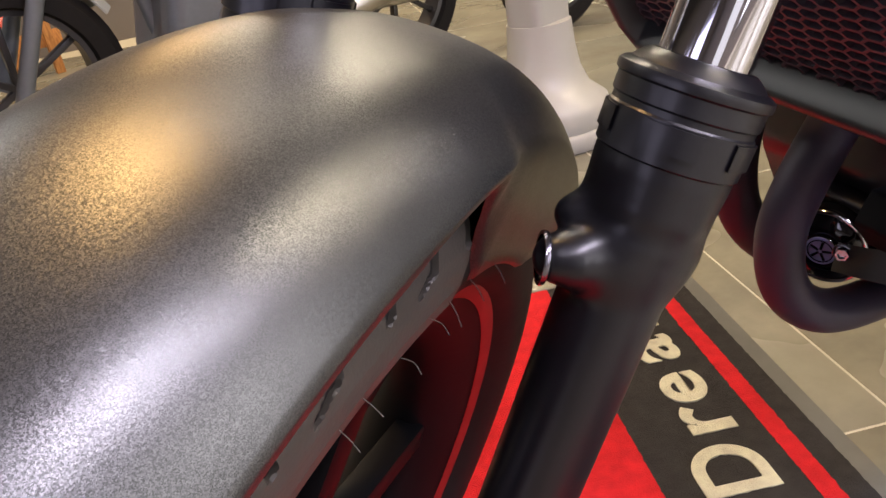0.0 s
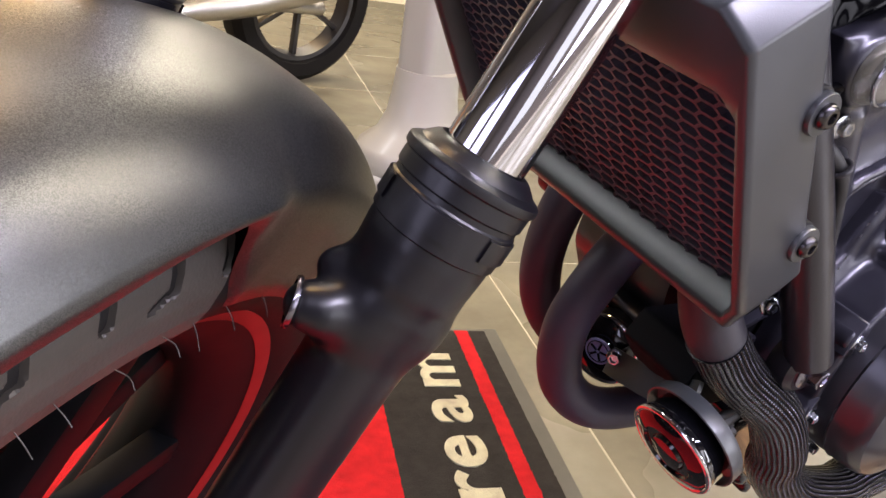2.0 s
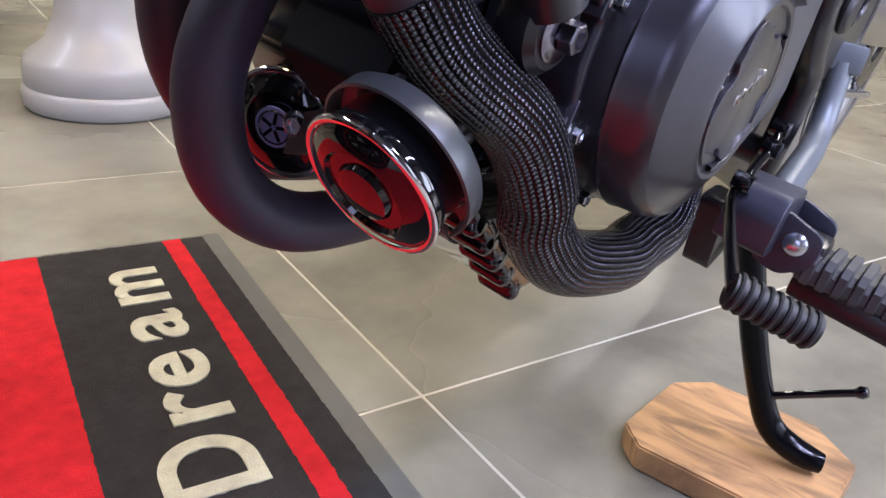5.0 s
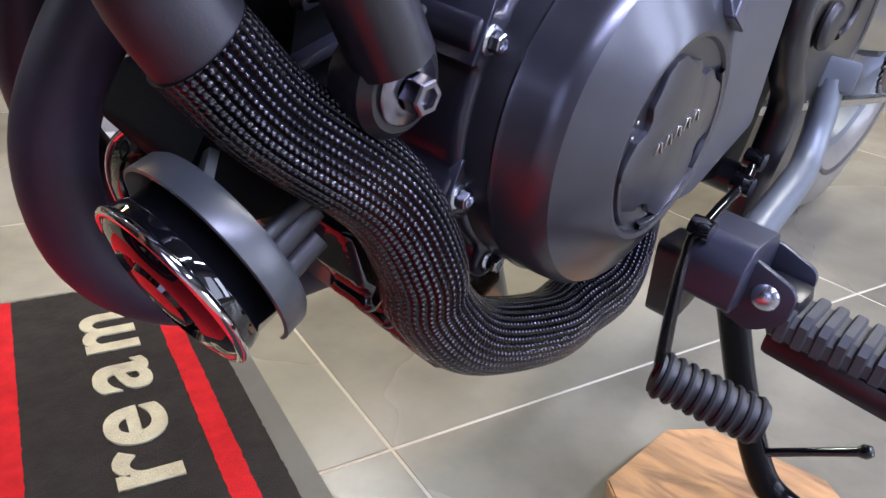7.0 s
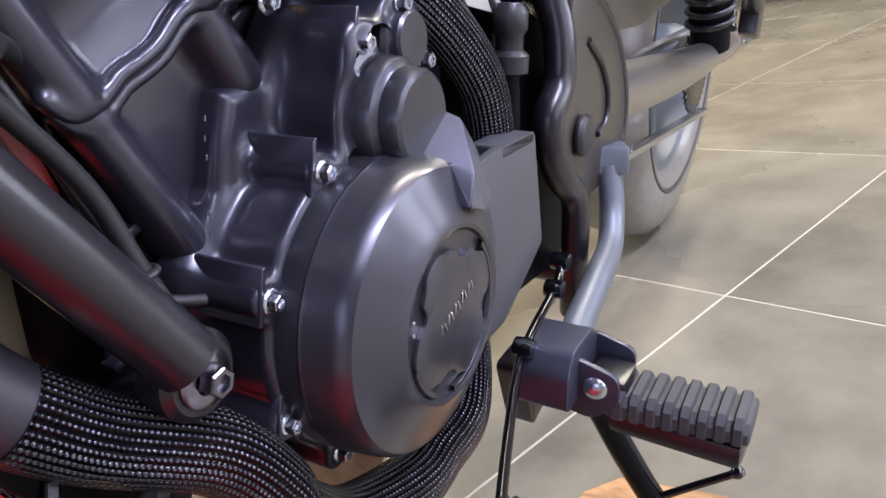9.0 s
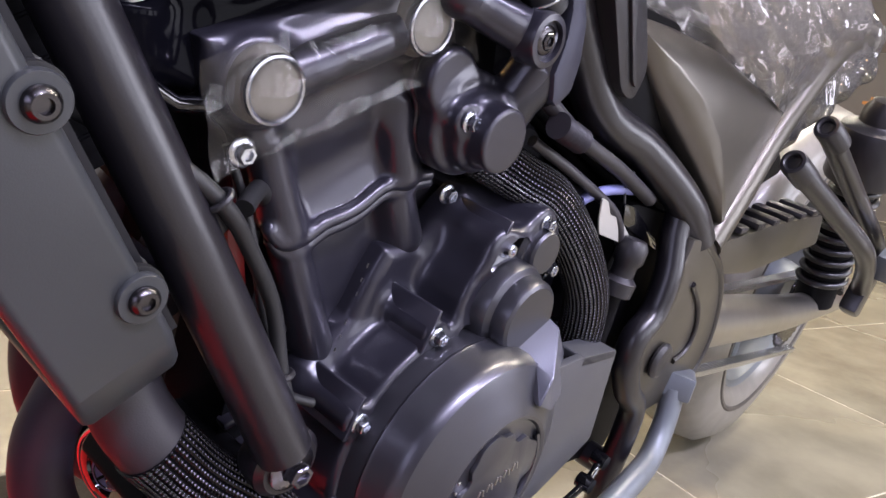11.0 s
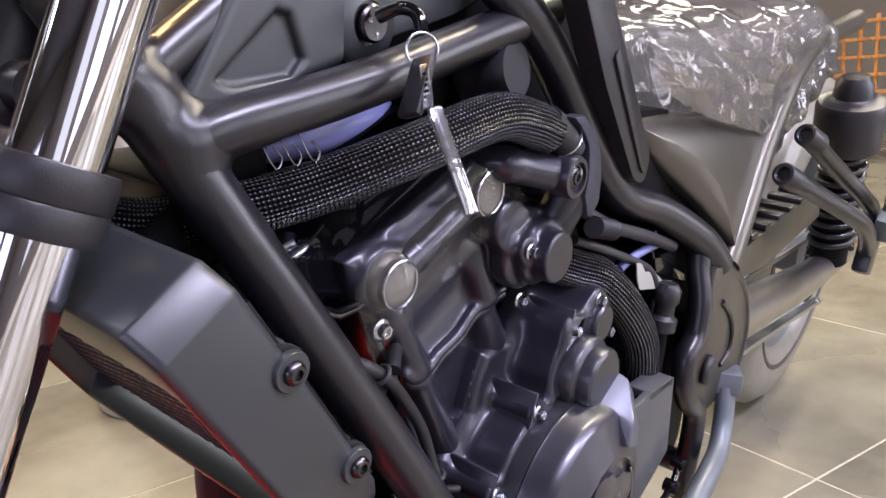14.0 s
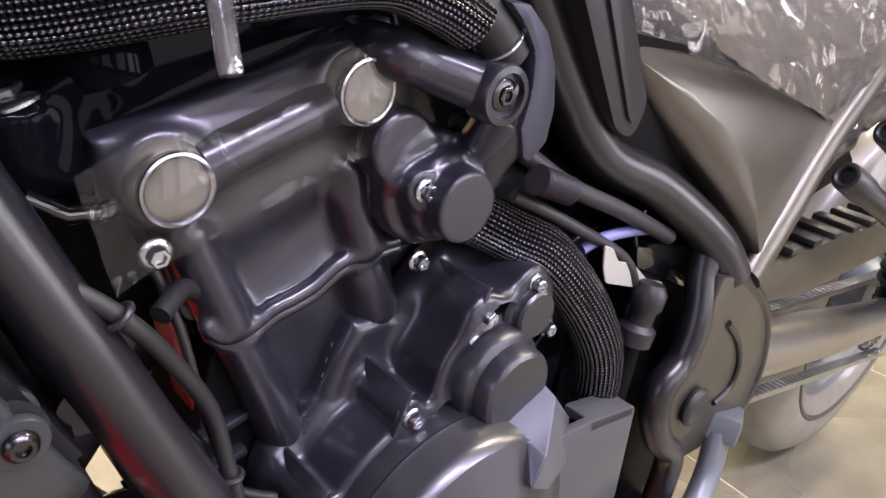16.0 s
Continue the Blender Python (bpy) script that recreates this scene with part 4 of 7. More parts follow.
for s in (1, -1):
    lab = "satin black frame tube"
    dt = tube("frame_downtube", [(0.278, s * -0.052, 0.862), (0.313, s * -0.071, 0.800), (0.36, s * -0.095, 0.712), (0.42, s * -0.122, 0.603), (0.487, s * -0.146, 0.482)], 0.0163, label=lab)
    part("mount_lug", lathe([(0, -0.012), (0.020, -0.012), (0.022, -0.008), (0.022, 0.006), (0.018, 0.010), (0, 0.010)], axis_matrix((0.492, s * -0.140, 0.471), (0, -s, 0)), 28), FRAME, dt)
    part("mount_bolt", hex_bolt((0.492, s * -0.150, 0.471), (0, -s, 0), 0.0076, 0.011, 1.95), BOLTDARK, dt, "dark flanged mounting bolt")
    tube("frame_top_tube", [(0.338, s * -0.084, 0.776), (0.36, s * -0.09, 0.783), (0.44, s * -0.1, 0.799), (0.56, s * -0.1, 0.826), (0.63, s * -0.105, 0.842)], 0.0145, label=lab)
    tube("frame_spine", [(0.310, s * -0.069, 0.800), (0.345, s * -0.068, 0.824), (0.40, s * -0.066, 0.861), (0.46, s * -0.06, 0.90)], 0.0125, label=lab)
    tube("frame_side_tube", [(0.56, s * -0.100, 0.865), (0.62, s * -0.108, 0.82), (0.70, s * -0.118, 0.728), (0.744, s * -0.128, 0.684), (0.797, s * -0.14, 0.665), (0.842, s * -0.155, 0.641), (0.876, s * -0.168, 0.617), (0.900, s * -0.175, 0.592)], 0.0165, label=lab)
    # pressed pivot plate with rolled edges
    left = [(0.868, s * -0.166, 0.598), (0.862, s * -0.177, 0.560), (0.853, s * -0.180, 0.525), (0.834, s * -0.180, 0.508), (0.835, s * -0.180, 0.482), (0.861, s * -0.180, 0.447), (0.896, s * -0.180, 0.413)]
    right = [(0.900, s * -0.182, 0.594), (0.955, s * -0.182, 0.565), (0.993, s * -0.182, 0.532), (1.019, s * -0.182, 0.486), (1.019, s * -0.182, 0.448), (0.999, s * -0.182, 0.415)]
    pl = part("pivot_plate", prism([(p[0], p[2]) for p in right] + [(p[0], p[2]) for p in left[::-1]], s * -0.186, s * -0.172, 0.002), RAIL, moto, "pressed bronze-black pivot plate with rolled edges")
    part("rolled_edge", sweep([(0.871, s * -0.163, 0.620)] + left + [(0.900, s * -0.178, 0.33), (0.906, s * -0.176, 0.30)], 0.0125, 20), FRAME, pl, "rolled glossy black edge")
    part("rolled_edge", sweep(right, 0.0062, 16), FRAME, pl, "rolled glossy black edge")
    part("plate_groove", sweep([(0.901, s * -0.187, 0.552), (0.937, s * -0.187, 0.526), (0.957, s * -0.187, 0.497), (0.954, s * -0.187, 0.474), (0.930, s * -0.187, 0.466)], 0.0030, 10), FRAME, pl)
    part("pivot_cap", lathe([(0, 0), (0.017, 0), (0.018, 0.003), (0.016, 0.006), (0.0135, 0.007), (0, 0.0065)], axis_matrix((0.885, s * -0.188, 0.478), (0, -s, 0)), 32), PLASTIC, pl, "round pivot cap")
    # long plastic trim on the side tube, with a sunk centre
    poly = rounded([(0.585, 0.888), (0.625, 0.888), (0.757, 0.722), (0.750, 0.698), (0.728, 0.704), (0.655, 0.79)], 0.01)
    tr = part("tube_trim", prism(poly, s * -0.146, s * -0.125, 0.004), PLASTIC, moto, "matt black moulded trim with a long groove")
    part("groove", prism(rounded([(0.66, 0.812), (0.668, 0.818), (0.746, 0.722), (0.744, 0.708), (0.736, 0.712)], 0.005), s * -0.1485, s * -0.144, 0.0018), PLASTIC, tr)
    tube("seat_rail", [(0.925, s * -0.178, 0.585), (0.97, s * -0.172, 0.63), (1.06, s * -0.16, 0.715), (1.2, s * -0.15, 0.80), (1.5, s * -0.14, 0.84)], 0.0165, RAIL, label="dark bronze seat rail", flat=0.8)


def junction(P):
    """Where the tubes meet behind the steering head: filleted welds and a thick gusset."""
    down = d_cone(P, (0.278, -0.052, 0.862), (0.36, -0.095, 0.712), 0.0166)
    top = d_cone(P, (0.335, -0.083, 0.776), (0.40, -0.097, 0.791), 0.0148)
    spine = d_cone(P, (0.305, -0.067, 0.797), (0.37, -0.067, 0.841), 0.0128)
    web = d_plate(P, [(0.300, 0.812), (0.322, 0.806), (0.352, 0.790), (0.352, 0.762), (0.338, 0.748), (0.318, 0.775)], -0.084, -0.066, 0.006)
    return fuse(0.010, down, top, spine, web)


part("frame_junction", net(junction, (0.272, -0.125, 0.722), (0.378, -0.030, 0.858), 0.0015), FRAME, moto, "filleted weld where the frame tubes meet", 60)
part("steering_head", lathe([(0, 0), (0.034, 0), (0.036, 0.006), (0.036, 0.15), (0.034, 0.156), (0, 0.156)], axis_matrix((0.255, 0, 0.74), UP), 36), FRAME, moto, "black steering head")
for z in (0.80, 0.56, 0.34):
    tube("cross_tube", [(0.28 + (0.8 - z) * 0.62, -0.05 - (0.8 - z) * 0.2, z), (0.28 + (0.8 - z) * 0.62, 0.05 + (0.8 - z) * 0.2, z)] if z > 0.5 else [(0.91, -0.17, z), (0.91, 0.17, z)], 0.014)

# -- radiator and its shroud --
RU = Vector((-0.532, 0, 0.847))       # up along the radiator
RN = Vector((-0.847, 0, -0.532))      # it looks forward and down
RT = Vector((0.262, 0, 0.704))        # front plane of the shroud, at its top


def rp(a, u, d):
    """A point of the radiator: a to the right, u up along it, d behind the shroud's front."""
    return RT + Vector((0, a, 0)) + RU * u - RN * d


def loft(loops, closed=True):
    """Skins a row of loops of points."""
    bm = bmesh.new()
    rows = [[bm.verts.new(p) for p in lp] for lp in loops]
    n = len(rows[0])
    for i in range(len(rows) - (0 if closed else 1)):
        a, b = rows[i], rows[(i + 1) % len(rows)]
        for k in range(n):
            bm.faces.new((a[k], a[(k + 1) % n], b[(k + 1) % n], b[k]))
    bmesh.ops.recalc_face_normals(bm, faces=bm.faces)
    return bm


def rect(inset, d, top=1.0, side=1.0, cut_top=0.016, cut_low=0.012):
    w, t, l = 0.151 - inset * side, 0.006 - inset * top, -0.214 + inset
    c, e = max(0.002, cut_top - inset * 0.5), max(0.002, cut_low - inset * 0.5)
    return [rp(a, u, d) for a, u in ((-w, l + e * 2.2), (-w, t - c), (-w + c, t), (w - c, t), (w, t - c), (w, l + e * 2.2), (w - e, l), (-w + e, l))]


bm = loft([rect(0.003, 0.050), rect(0, 0.046), rect(0, 0.004), rect(0.002, 0.0005), rect(0.008, 0.0, 4.5, 0.8), rect(0.011, 0.002, 4.2, 0.8), rect(0.018, 0.016, 2.9, 0.65), rect(0.020, 0.030, 2.6, 0.65), rect(0.010, 0.050)])
bmesh.ops.bevel(bm, geom=[e for e in bm.edges if len(e.link_faces) == 2 and e.calc_face_angle() > 0.5], offset=0.0035, segments=3, profile=0.5, affect="EDGES", clamp_overlap=True)
shroud = part("radiator_shroud", bm, SHROUD, moto, "matt grey plastic radiator shroud", 40)
rad = part("radiator", prism([(0.2, 0.2), (0.3, 0.2), (0.3, 0.3), (0.2, 0.3)], 0, 0.01, 0), RADCORE, moto, "black finned radiator behind a honeycomb grille")
bm = bmesh.new()
vs = [bm.verts.new(rp(a, u, d)) for d in (0.034, 0.055) for a, u in ((-0.138, -0.196), (0.138, -0.196), (0.138, -0.03), (-0.138, -0.03))]
for f in ((0, 1, 2, 3), (7, 6, 5, 4), (0, 4, 5, 1), (1, 5, 6, 2), (2, 6, 7, 3), (3, 7, 4, 0)):
    bm.faces.new([vs[k] for k in f])
bmesh.ops.recalc_face_normals(bm, faces=bm.faces)
bm.to_mesh(rad.data)
bm.free()

# fan housing on the back of the radiator, with ribs

def fan_box(a0, a1, u0, u1, d0, d1):
    bm = bmesh.new()
    vs = [bm.verts.new(rp(a, u, d)) for d in (d0, d1) for a, u in ((a0, u0), (a1, u0), (a1, u1), (a0, u1))]
    for f in ((0, 1, 2, 3), (7, 6, 5, 4), (0, 4, 5, 1), (1, 5, 6, 2), (2, 6, 7, 3), (3, 7, 4, 0)):
        bm.faces.new([vs[k] for k in f])
    bmesh.ops.recalc_face_normals(bm, faces=bm.faces)
    bmesh.ops.bevel(bm, geom=bm.edges[:], offset=0.0012, segments=2, affect="EDGES")
    return bm


fan = part("fan_housing", fan_box(-0.066, 0.11, -0.150, -0.012, 0.050, 0.090), DEEP, moto, "black plastic fan housing")
for k in range(6):
    part("housing_rib", fan_box(-0.0685, -0.062, -0.140 + 0.020 * k, -0.131 + 0.020 * k, 0.052, 0.094), DEEP, fan)


def honeycomb():
    """A moulded grille of long six-sided cells."""
    bm = bmesh.new()
    cw, ch, wall, depth = 0.0178, 0.0082, 0.00095, 0.008
    seen = set()

    def bar(p, q):
        key = tuple(sorted((tuple(round(c, 4) for c in p), tuple(round(c, 4) for c in q))))
        if key in seen:
            return
        seen.add(key)
        d = Vector((q[0] - p[0], q[1] - p[1]))
        nx = Vector((-d.y, d.x)).normalized() * wall
        vs = []
        for dep in (0.0175 + depth, 0.0175):
            for pt in ((p[0] + nx.x, p[1] + nx.y), (q[0] + nx.x, q[1] + nx.y), (q[0] - nx.x, q[1] - nx.y), (p[0] - nx.x, p[1] - nx.y)):
                vs.append(bm.verts.new(rp(pt[0], pt[1], dep)))
        bm.faces.new(vs[4:8])
        for k in range(4):
            bm.faces.new((vs[k], vs[(k + 1) % 4], vs[4 + (k + 1) % 4], vs[4 + k]))

    w, h = cw / 2, ch / 2
    for r in range(int(0.153 / h)):
        for c in range(int(0.268 / (cw * 1.5)) + 1):
            x = -0.136 + cw * 1.5 * c + (cw * 0.75 if r % 2 else 0)
            y = -0.194 + h * r
            bar((x - w, y), (x - w * 0.5, y + h))
            bar((x - w * 0.5, y + h), (x + w * 0.5, y + h))
            bar((x + w * 0.5, y + h), (x + w, y))
            bar((x - w, y), (x - w * 0.5, y - h))
            bar((x + w * 0.5, y - h), (x + w, y))
    bmesh.ops.recalc_face_normals(bm, faces=bm.faces)
    return bm


part("grille", honeycomb(), GRILLE, rad, "moulded honeycomb grille")
fins = bmesh.new()
for k in range(34):
    a = -0.127 + 0.0077 * k
    vv = [fins.verts.new(rp(a + da, u, d)) for da in (0, 0.0016) for u, d in ((-0.19, 0.031), (-0.018, 0.031), (-0.018, 0.036), (-0.19, 0.036))]
    for f in ((0, 1, 2, 3), (7, 6, 5, 4), (0, 4, 5, 1), (1, 5, 6, 2), (2, 6, 7, 3), (3, 7, 4, 0)):
        fins.faces.new([vv[i] for i in f])
bmesh.ops.recalc_face_normals(fins, faces=fins.faces)
part("radiator_tubes", fins, PLASTIC, rad)
for s in (-1, 1):
    for x, z in ((0.338, 0.670), (0.385, 0.592)):
        ear = part("ear", lathe([(0, 0), (0.0112, 0), (0.0112, 0.003), (0.0106, 0.0040), (0, 0.0040)], axis_matrix((x, s * 0.1495, z), (0, s, 0)), 32), SHROUD, shroud)
        part("ear_bolt", lathe([(0, 0), (0.0066, 0), (0.0068, 0.0012), (0.0060, 0.003), (0.0046, 0.0042), (0.0030, 0.0042), (0.0026, 0.0022), (0, 0.0022)], axis_matrix((x, s * 0.1534, z), (0, s, 0)), 28), DARKSTEEL, shroud, "dark domed bolt")
        part("ear_bush", lathe([(0, 0), (0.0125, 0), (0.0125, 0.004), (0.010, 0.005), (0.010, 0.012), (0.0125, 0.013), (0.0125, 0.017), (0, 0.017)], axis_matrix((x, s * 0.131, z), (0, s, 0)), 24), RUBBER, shroud)

# -- exhaust pipes in front of the engine --
tube("header_pipe", [(0.526, 0.02, 0.565), (0.491, 0.02, 0.505), (0.449, 0.02, 0.437), (0.4345, 0.02, 0.385), (0.446, 0.012, 0.331), (0.486, 0.0, 0.298), (0.550, -0.01, 0.292), (0.66, -0.01, 0.290)], 0.0200, PIPE, label="satin black exhaust header pipe", n=36)
tube("header_pipe", [(0.515, 0.10, 0.565), (0.477, 0.10, 0.50), (0.462, 0.10, 0.43), (0.470, 0.095, 0.37), (0.500, 0.085, 0.325), (0.54, 0.07, 0.305), (0.66, 0.05, 0.295)], 0.0200, PIPE, label="satin black exhaust header pipe", n=36)

# -- hoses --
lower = tube("lower_coolant_hose", [(0.427, -0.1105, 0.4835), (0.454, -0.119, 0.455), (0.498, -0.139, 0.4215), (0.5195, -0.1497, 0.3860), (0.530, -0.1500, 0.3600), (0.560, -0.1588, 0.3310), (0.616, -0.1697, 0.3177), (0.650, -0.170, 0.3200), (0.684, -0.171, 0.3275), (0.714, -0.160, 0.351), (0.736, -0.145, 0.385)], 0.0212, BRAID, label="coolant hose in a woven black nylon sleeve", n=48, step=0.004)
tube("rubber_elbow", [(0.404, -0.094, 0.550, 0.0185), (0.408, -0.098, 0.525, 0.0195), (0.418, -0.105, 0.499, 0.0205), (0.432, -0.112, 0.478, 0.0205)], 0.0205, SLEEVE, lower, "smooth black rubber elbow", n=32)
upper = tube("upper_coolant_hose", [(0.27, -0.02, 0.742), (0.325, -0.040, 0.722), (0.368, -0.0655, 0.7285), (0.4114, -0.0858, 0.738), (0.468, -0.115, 0.759), (0.534, -0.126, 0.774), (0.5685, -0.1305, 0.7695), (0.596, -0.133, 0.760)], 0.0166, BRAID, label="coolant hose in a woven black nylon sleeve", n=40, step=0.004)
tube("rubber_end", [(0.590, -0.135, 0.768), (0.605, -0.137, 0.758), (0.622, -0.138, 0.744)], 0.0125, RUBBER, upper, "black rubber hose end", n=28)
part("hose_clip", ring(0.0132, 0.0012, axis_matrix((0.614, -0.1375, 0.751), (0.7, -0.05, -0.6)), 28, 8), STEEL, upper, "sprung steel clip")
rear_hose = tube("rear_coolant_hose", [(0.630, -0.080, 0.650), (0.655, -0.105, 0.640), (0.678, -0.12, 0.630), (0.70, -0.132, 0.621), (0.724, -0.142, 0.600), (0.750, -0.15, 0.571), (0.768, -0.155, 0.541), (0.776, -0.156, 0.505), (0.773, -0.156, 0.475), (0.76, -0.155, 0.44)], 0.0185, BRAID, label="coolant hose in a woven black nylon sleeve", n=44, step=0.004)

# -- engine --
case = part("crankcase", prism(rounded([(0.518, 0.515), (0.553, 0.537), (0.562, 0.578), (0.598, 0.590), (0.624, 0.614), (0.69, 0.60), (0.76, 0.57), (0.82, 0.53), (0.83, 0.40), (0.79, 0.34), (0.62, 0.315), (0.555, 0.345), (0.518, 0.41)], 0.012), -0.080, 0.12, 0.008, 3), ENGINE, moto, "satin black engine crankcase")
GC = (0.626, 0.446)


def at_y(x, y, z, r=0):
    return axis_matrix((x, y, z), (0, -1, 0), r)


LOBES = [(GC[0], GC[1], 0.093), (0.655, 0.549, 0.045), (0.680, 0.590, 0.026), (0.640, 0.590, 0.016)]
PILLARS = [(0.593, 0.535, (-0.012, 0.006)), (0.541, 0.485, (-0.010, 0.010)), (0.539, 0.413, (-0.010, 0.006)), (0.577, 0.366, None), (0.639, 0.593, (-0.010, 0.010)), (0.679, 0.608, None), (0.702, 0.572, None)]


def generator_casting(P):
    """The left engine casting: round lobes, bolt pillars with webs, all run together with fillets."""
    body = fuse(0.016, *[d_disc(P, (x, -0.07, z), (x, -0.1495, z), r, 0.005) for x, z, r in LOBES])
    for x, z, _ in PILLARS:
        o = Vector((0.64 - x, 0.485 - z)).normalized() * 0.03
        rod = d_disc(P, (x, -0.08, z), (x, -0.1485, z), 0.0108, 0.0018)
        rib = d_plate(P, [(x - o.y * 0.24, z + o.x * 0.24), (x + o.x, z + o.y), (x + o.y * 0.24, z - o.x * 0.24)], -0.1440, -0.08, 0.003)
        body = fuse(0.007, body, fuse(0.004, rod, rib))
    shelf = d_plate(P, [(0.522, 0.40), (0.530, 0.500), (0.5475, 0.514), (0.561, 0.530), (0.569, 0.556), (0.578, 0.577), (0.606, 0.579), (0.640, 0.618), (0.700, 0.618), (0.735, 0.56), (0.735, 0.36), (0.56, 0.345)], -0.106, -0.06, 0.009)
    return fuse(0.014, body, shelf)


gen_low = part("generator_housing", net(generator_casting, (0.512, -0.1525, 0.335), (0.742, -0.088, 0.632), 0.0014), ENGINE, moto, "satin black generator housing", 60)
cov = part("generator_cover", lathe([(0.089, 0), (0.0892, 0.008), (0.0883, 0.0155), (0.0895, 0.0175), (0.0885, 0.020), (0.0872, 0.035), (0.0855, 0.0405), (0.0825, 0.0445), (0.079, 0.0462), (0.070, 0.0500), (0.062, 0.0535), (0.056, 0.0565), (0.0525, 0.0577), (0.050, 0.0572), (0.0485, 0.0552), (0.046, 0.0545), (0, 0.0545)], at_y(GC[0], -0.1475, GC[1]), 120), COVER, moto, "round satin black generator cover", 25)
# raised island on the cover's centre: a round plate with bitten edge
isl = []
for k in range(90):
    a = 2 * math.pi * k / 90
    r = 0.0395
    for c0, wd, dr in ((15, 22, 0.0075), (70, 10, -0.006), (118, 16, 0.006), (160, 10, -0.007), (205, 24, 0.0068), (255, 12, -0.006), (300, 22, 0.0075), (345, 9, -0.005)):
        d = (math.degrees(a) - c0 + 180) % 360 - 180
        r += dr * math.exp(-(d / wd) ** 4)
    isl.append((GC[0] + r * math.cos(a), GC[1] + r * math.sin(a)))
part("cover_island", prism(isl, -0.2052, -0.198, 0.0012, 2), COVER, cov, "raised plate", 25)
for a0, a1 in ((-30, 40), (195, 235), (262, 320)):
    bm = lathe([(0.0445, 0), (0.0452, 0.0030), (0.0478, 0.0030), (0.0488, 0), (0.0445, 0)], at_y(GC[0], -0.2025, GC[1]), 24, a0, a1)
    part("raised_rib", bm, COVER, cov)
# worn raised marks in the middle of the cover, as plain bars
for k in range(5):
    u = (k - 2) * 0.0082
    for j in (-1, 1):
        bm = box(0.0012, 0.0012, 0.0062, pose(GC[0] + 0.002 + u + 0.0022 * j, -0.2055, GC[1] + 0.004 + u * 0.34, 0, -22 if j > 0 else 8, 0), 0.0003, 1)
        part("raised_mark", bm, ALU, cov, "worn raised mark")
for k in range(6):
    part("raised_mark", box(0.0024, 0.001, 0.002, pose(GC[0] - 0.0425 + 0.0006 * k + 0.0016 * (k % 2), -0.2028, GC[1] + 0.022 - 0.0072 * k, 0, -20, 0), 0.0004, 1), ALU, cov)

part("starter_cover", lathe([(0.0405, 0), (0.041, 0.006), (0.0395, 0.010), (0.0355, 0.0115), (0.0345, 0.013), (0.0338, 0.022), (0.0325, 0.0245), (0.030, 0.0262), (0.0288, 0.0275), (0.0282, 0.036), (0.0270, 0.0385), (0.0245, 0.0400), (0, 0.0400)], at_y(0.655, -0.136, 0.549), 72), COVER, moto, "stepped round starter gear cover", 25)
part("idler_cover", lathe([(0.0215, 0), (0.0215, 0.006), (0.0195, 0.0085), (0.0175, 0.009), (0.0168, 0.0105), (0.0165, 0.0135), (0.0150, 0.0155), (0, 0.016)], at_y(0.680, -0.142, 0.588), 44), COVER, moto, "small round engine cap", 25)


# a folded grey cap that hooks over the rim of the round cover
bm = bmesh.new()
CAP = [bm.verts.new(p) for p in (
    (0.6811, -0.1716, 0.5491), (0.6818, -0.1844, 0.5439), (0.6456, -0.1756, 0.5276), (0.6541, -0.1921, 0.525), (0.6460, -0.2075, 0.5033),
    (0.6572, -0.2045, 0.5213), (0.6640, -0.2075, 0.4948), (0.7180, -0.1765, 0.5130), (0.7054, -0.1915, 0.4882),
    (0.6447, -0.1700, 0.5230), (0.6811, -0.1600, 0.5400), (0.7180, -0.1650, 0.5050), (0.7054, -0.1750, 0.4850), (0.6540, -0.1800, 0.4980))]
for f in ((0, 1, 5, 3, 2), (3, 5, 4), (1, 7, 8, 6, 5), (5, 6, 4), (0, 10, 11, 7, 1), (0, 2, 9, 10), (7, 11, 12, 8), (2, 3, 4, 13, 9), (4, 6, 8, 12, 13), (9, 13, 12, 11, 10)):
    bm.faces.new([CAP[k] for k in f])
bmesh.ops.recalc_face_normals(bm, faces=bm.faces)
bmesh.ops.bevel(bm, geom=[e for e in bm.edges if e.calc_face_angle(0) > 0.35], offset=0.0009, segments=2, affect="EDGES", clamp_overlap=True)
part("cover_cap", bm, CAPGREY, moto, "faceted silver-grey cap on the generator cover", 25)
# sprocket cover: a flat plate with a folded top lip
sprocket_cover = part("sprocket_cover", prism(rounded([(0.690, 0.512), (0.725, 0.513), (0.783, 0.509), (0.797, 0.419), (0.728, 0.385), (0.69, 0.385)], 0.005), -0.189, -0.182, 0.002, 2), SPROCKET, moto, "flat grey sprocket cover")
part("cover_edge", prism(rounded([(0.774, 0.508), (0.7835, 0.508), (0.7975, 0.419), (0.729, 0.3845), (0.724, 0.391), (0.788, 0.422)], 0.003), -0.188, -0.125, 0.002, 2), SPROCKET, sprocket_cover)
part("cover_lip", prism(rounded([(0.728, 0.505), (0.779, 0.502), (0.782, 0.509), (0.728, 0.513)], 0.002), -0.189, -0.165, 0.002), SPROCKET, sprocket_cover)
# bolts of the left side, each on its pillar with a thin webbed fin
for x, z, fin in PILLARS:
    part("cover_bolt", hex_bolt((x, -0.1493, z), (0, -1, 0), 0.0047, 0.0065, 1.45, spin=random.uniform(0, 60)), STEEL, gen_low, "zinc-plated flange bolt")
    if fin:
        part("web_fin", prism([(x + fin[0] - 0.001, z - 0.010), (x + fin[0] + 0.002, z - 0.010), (x + fin[0] + 0.010, z + 0.019), (x + fin[0] + 0.007, z + 0.019)], -0.1505, -0.105, 0.0006, 1), ENGINE, gen_low)
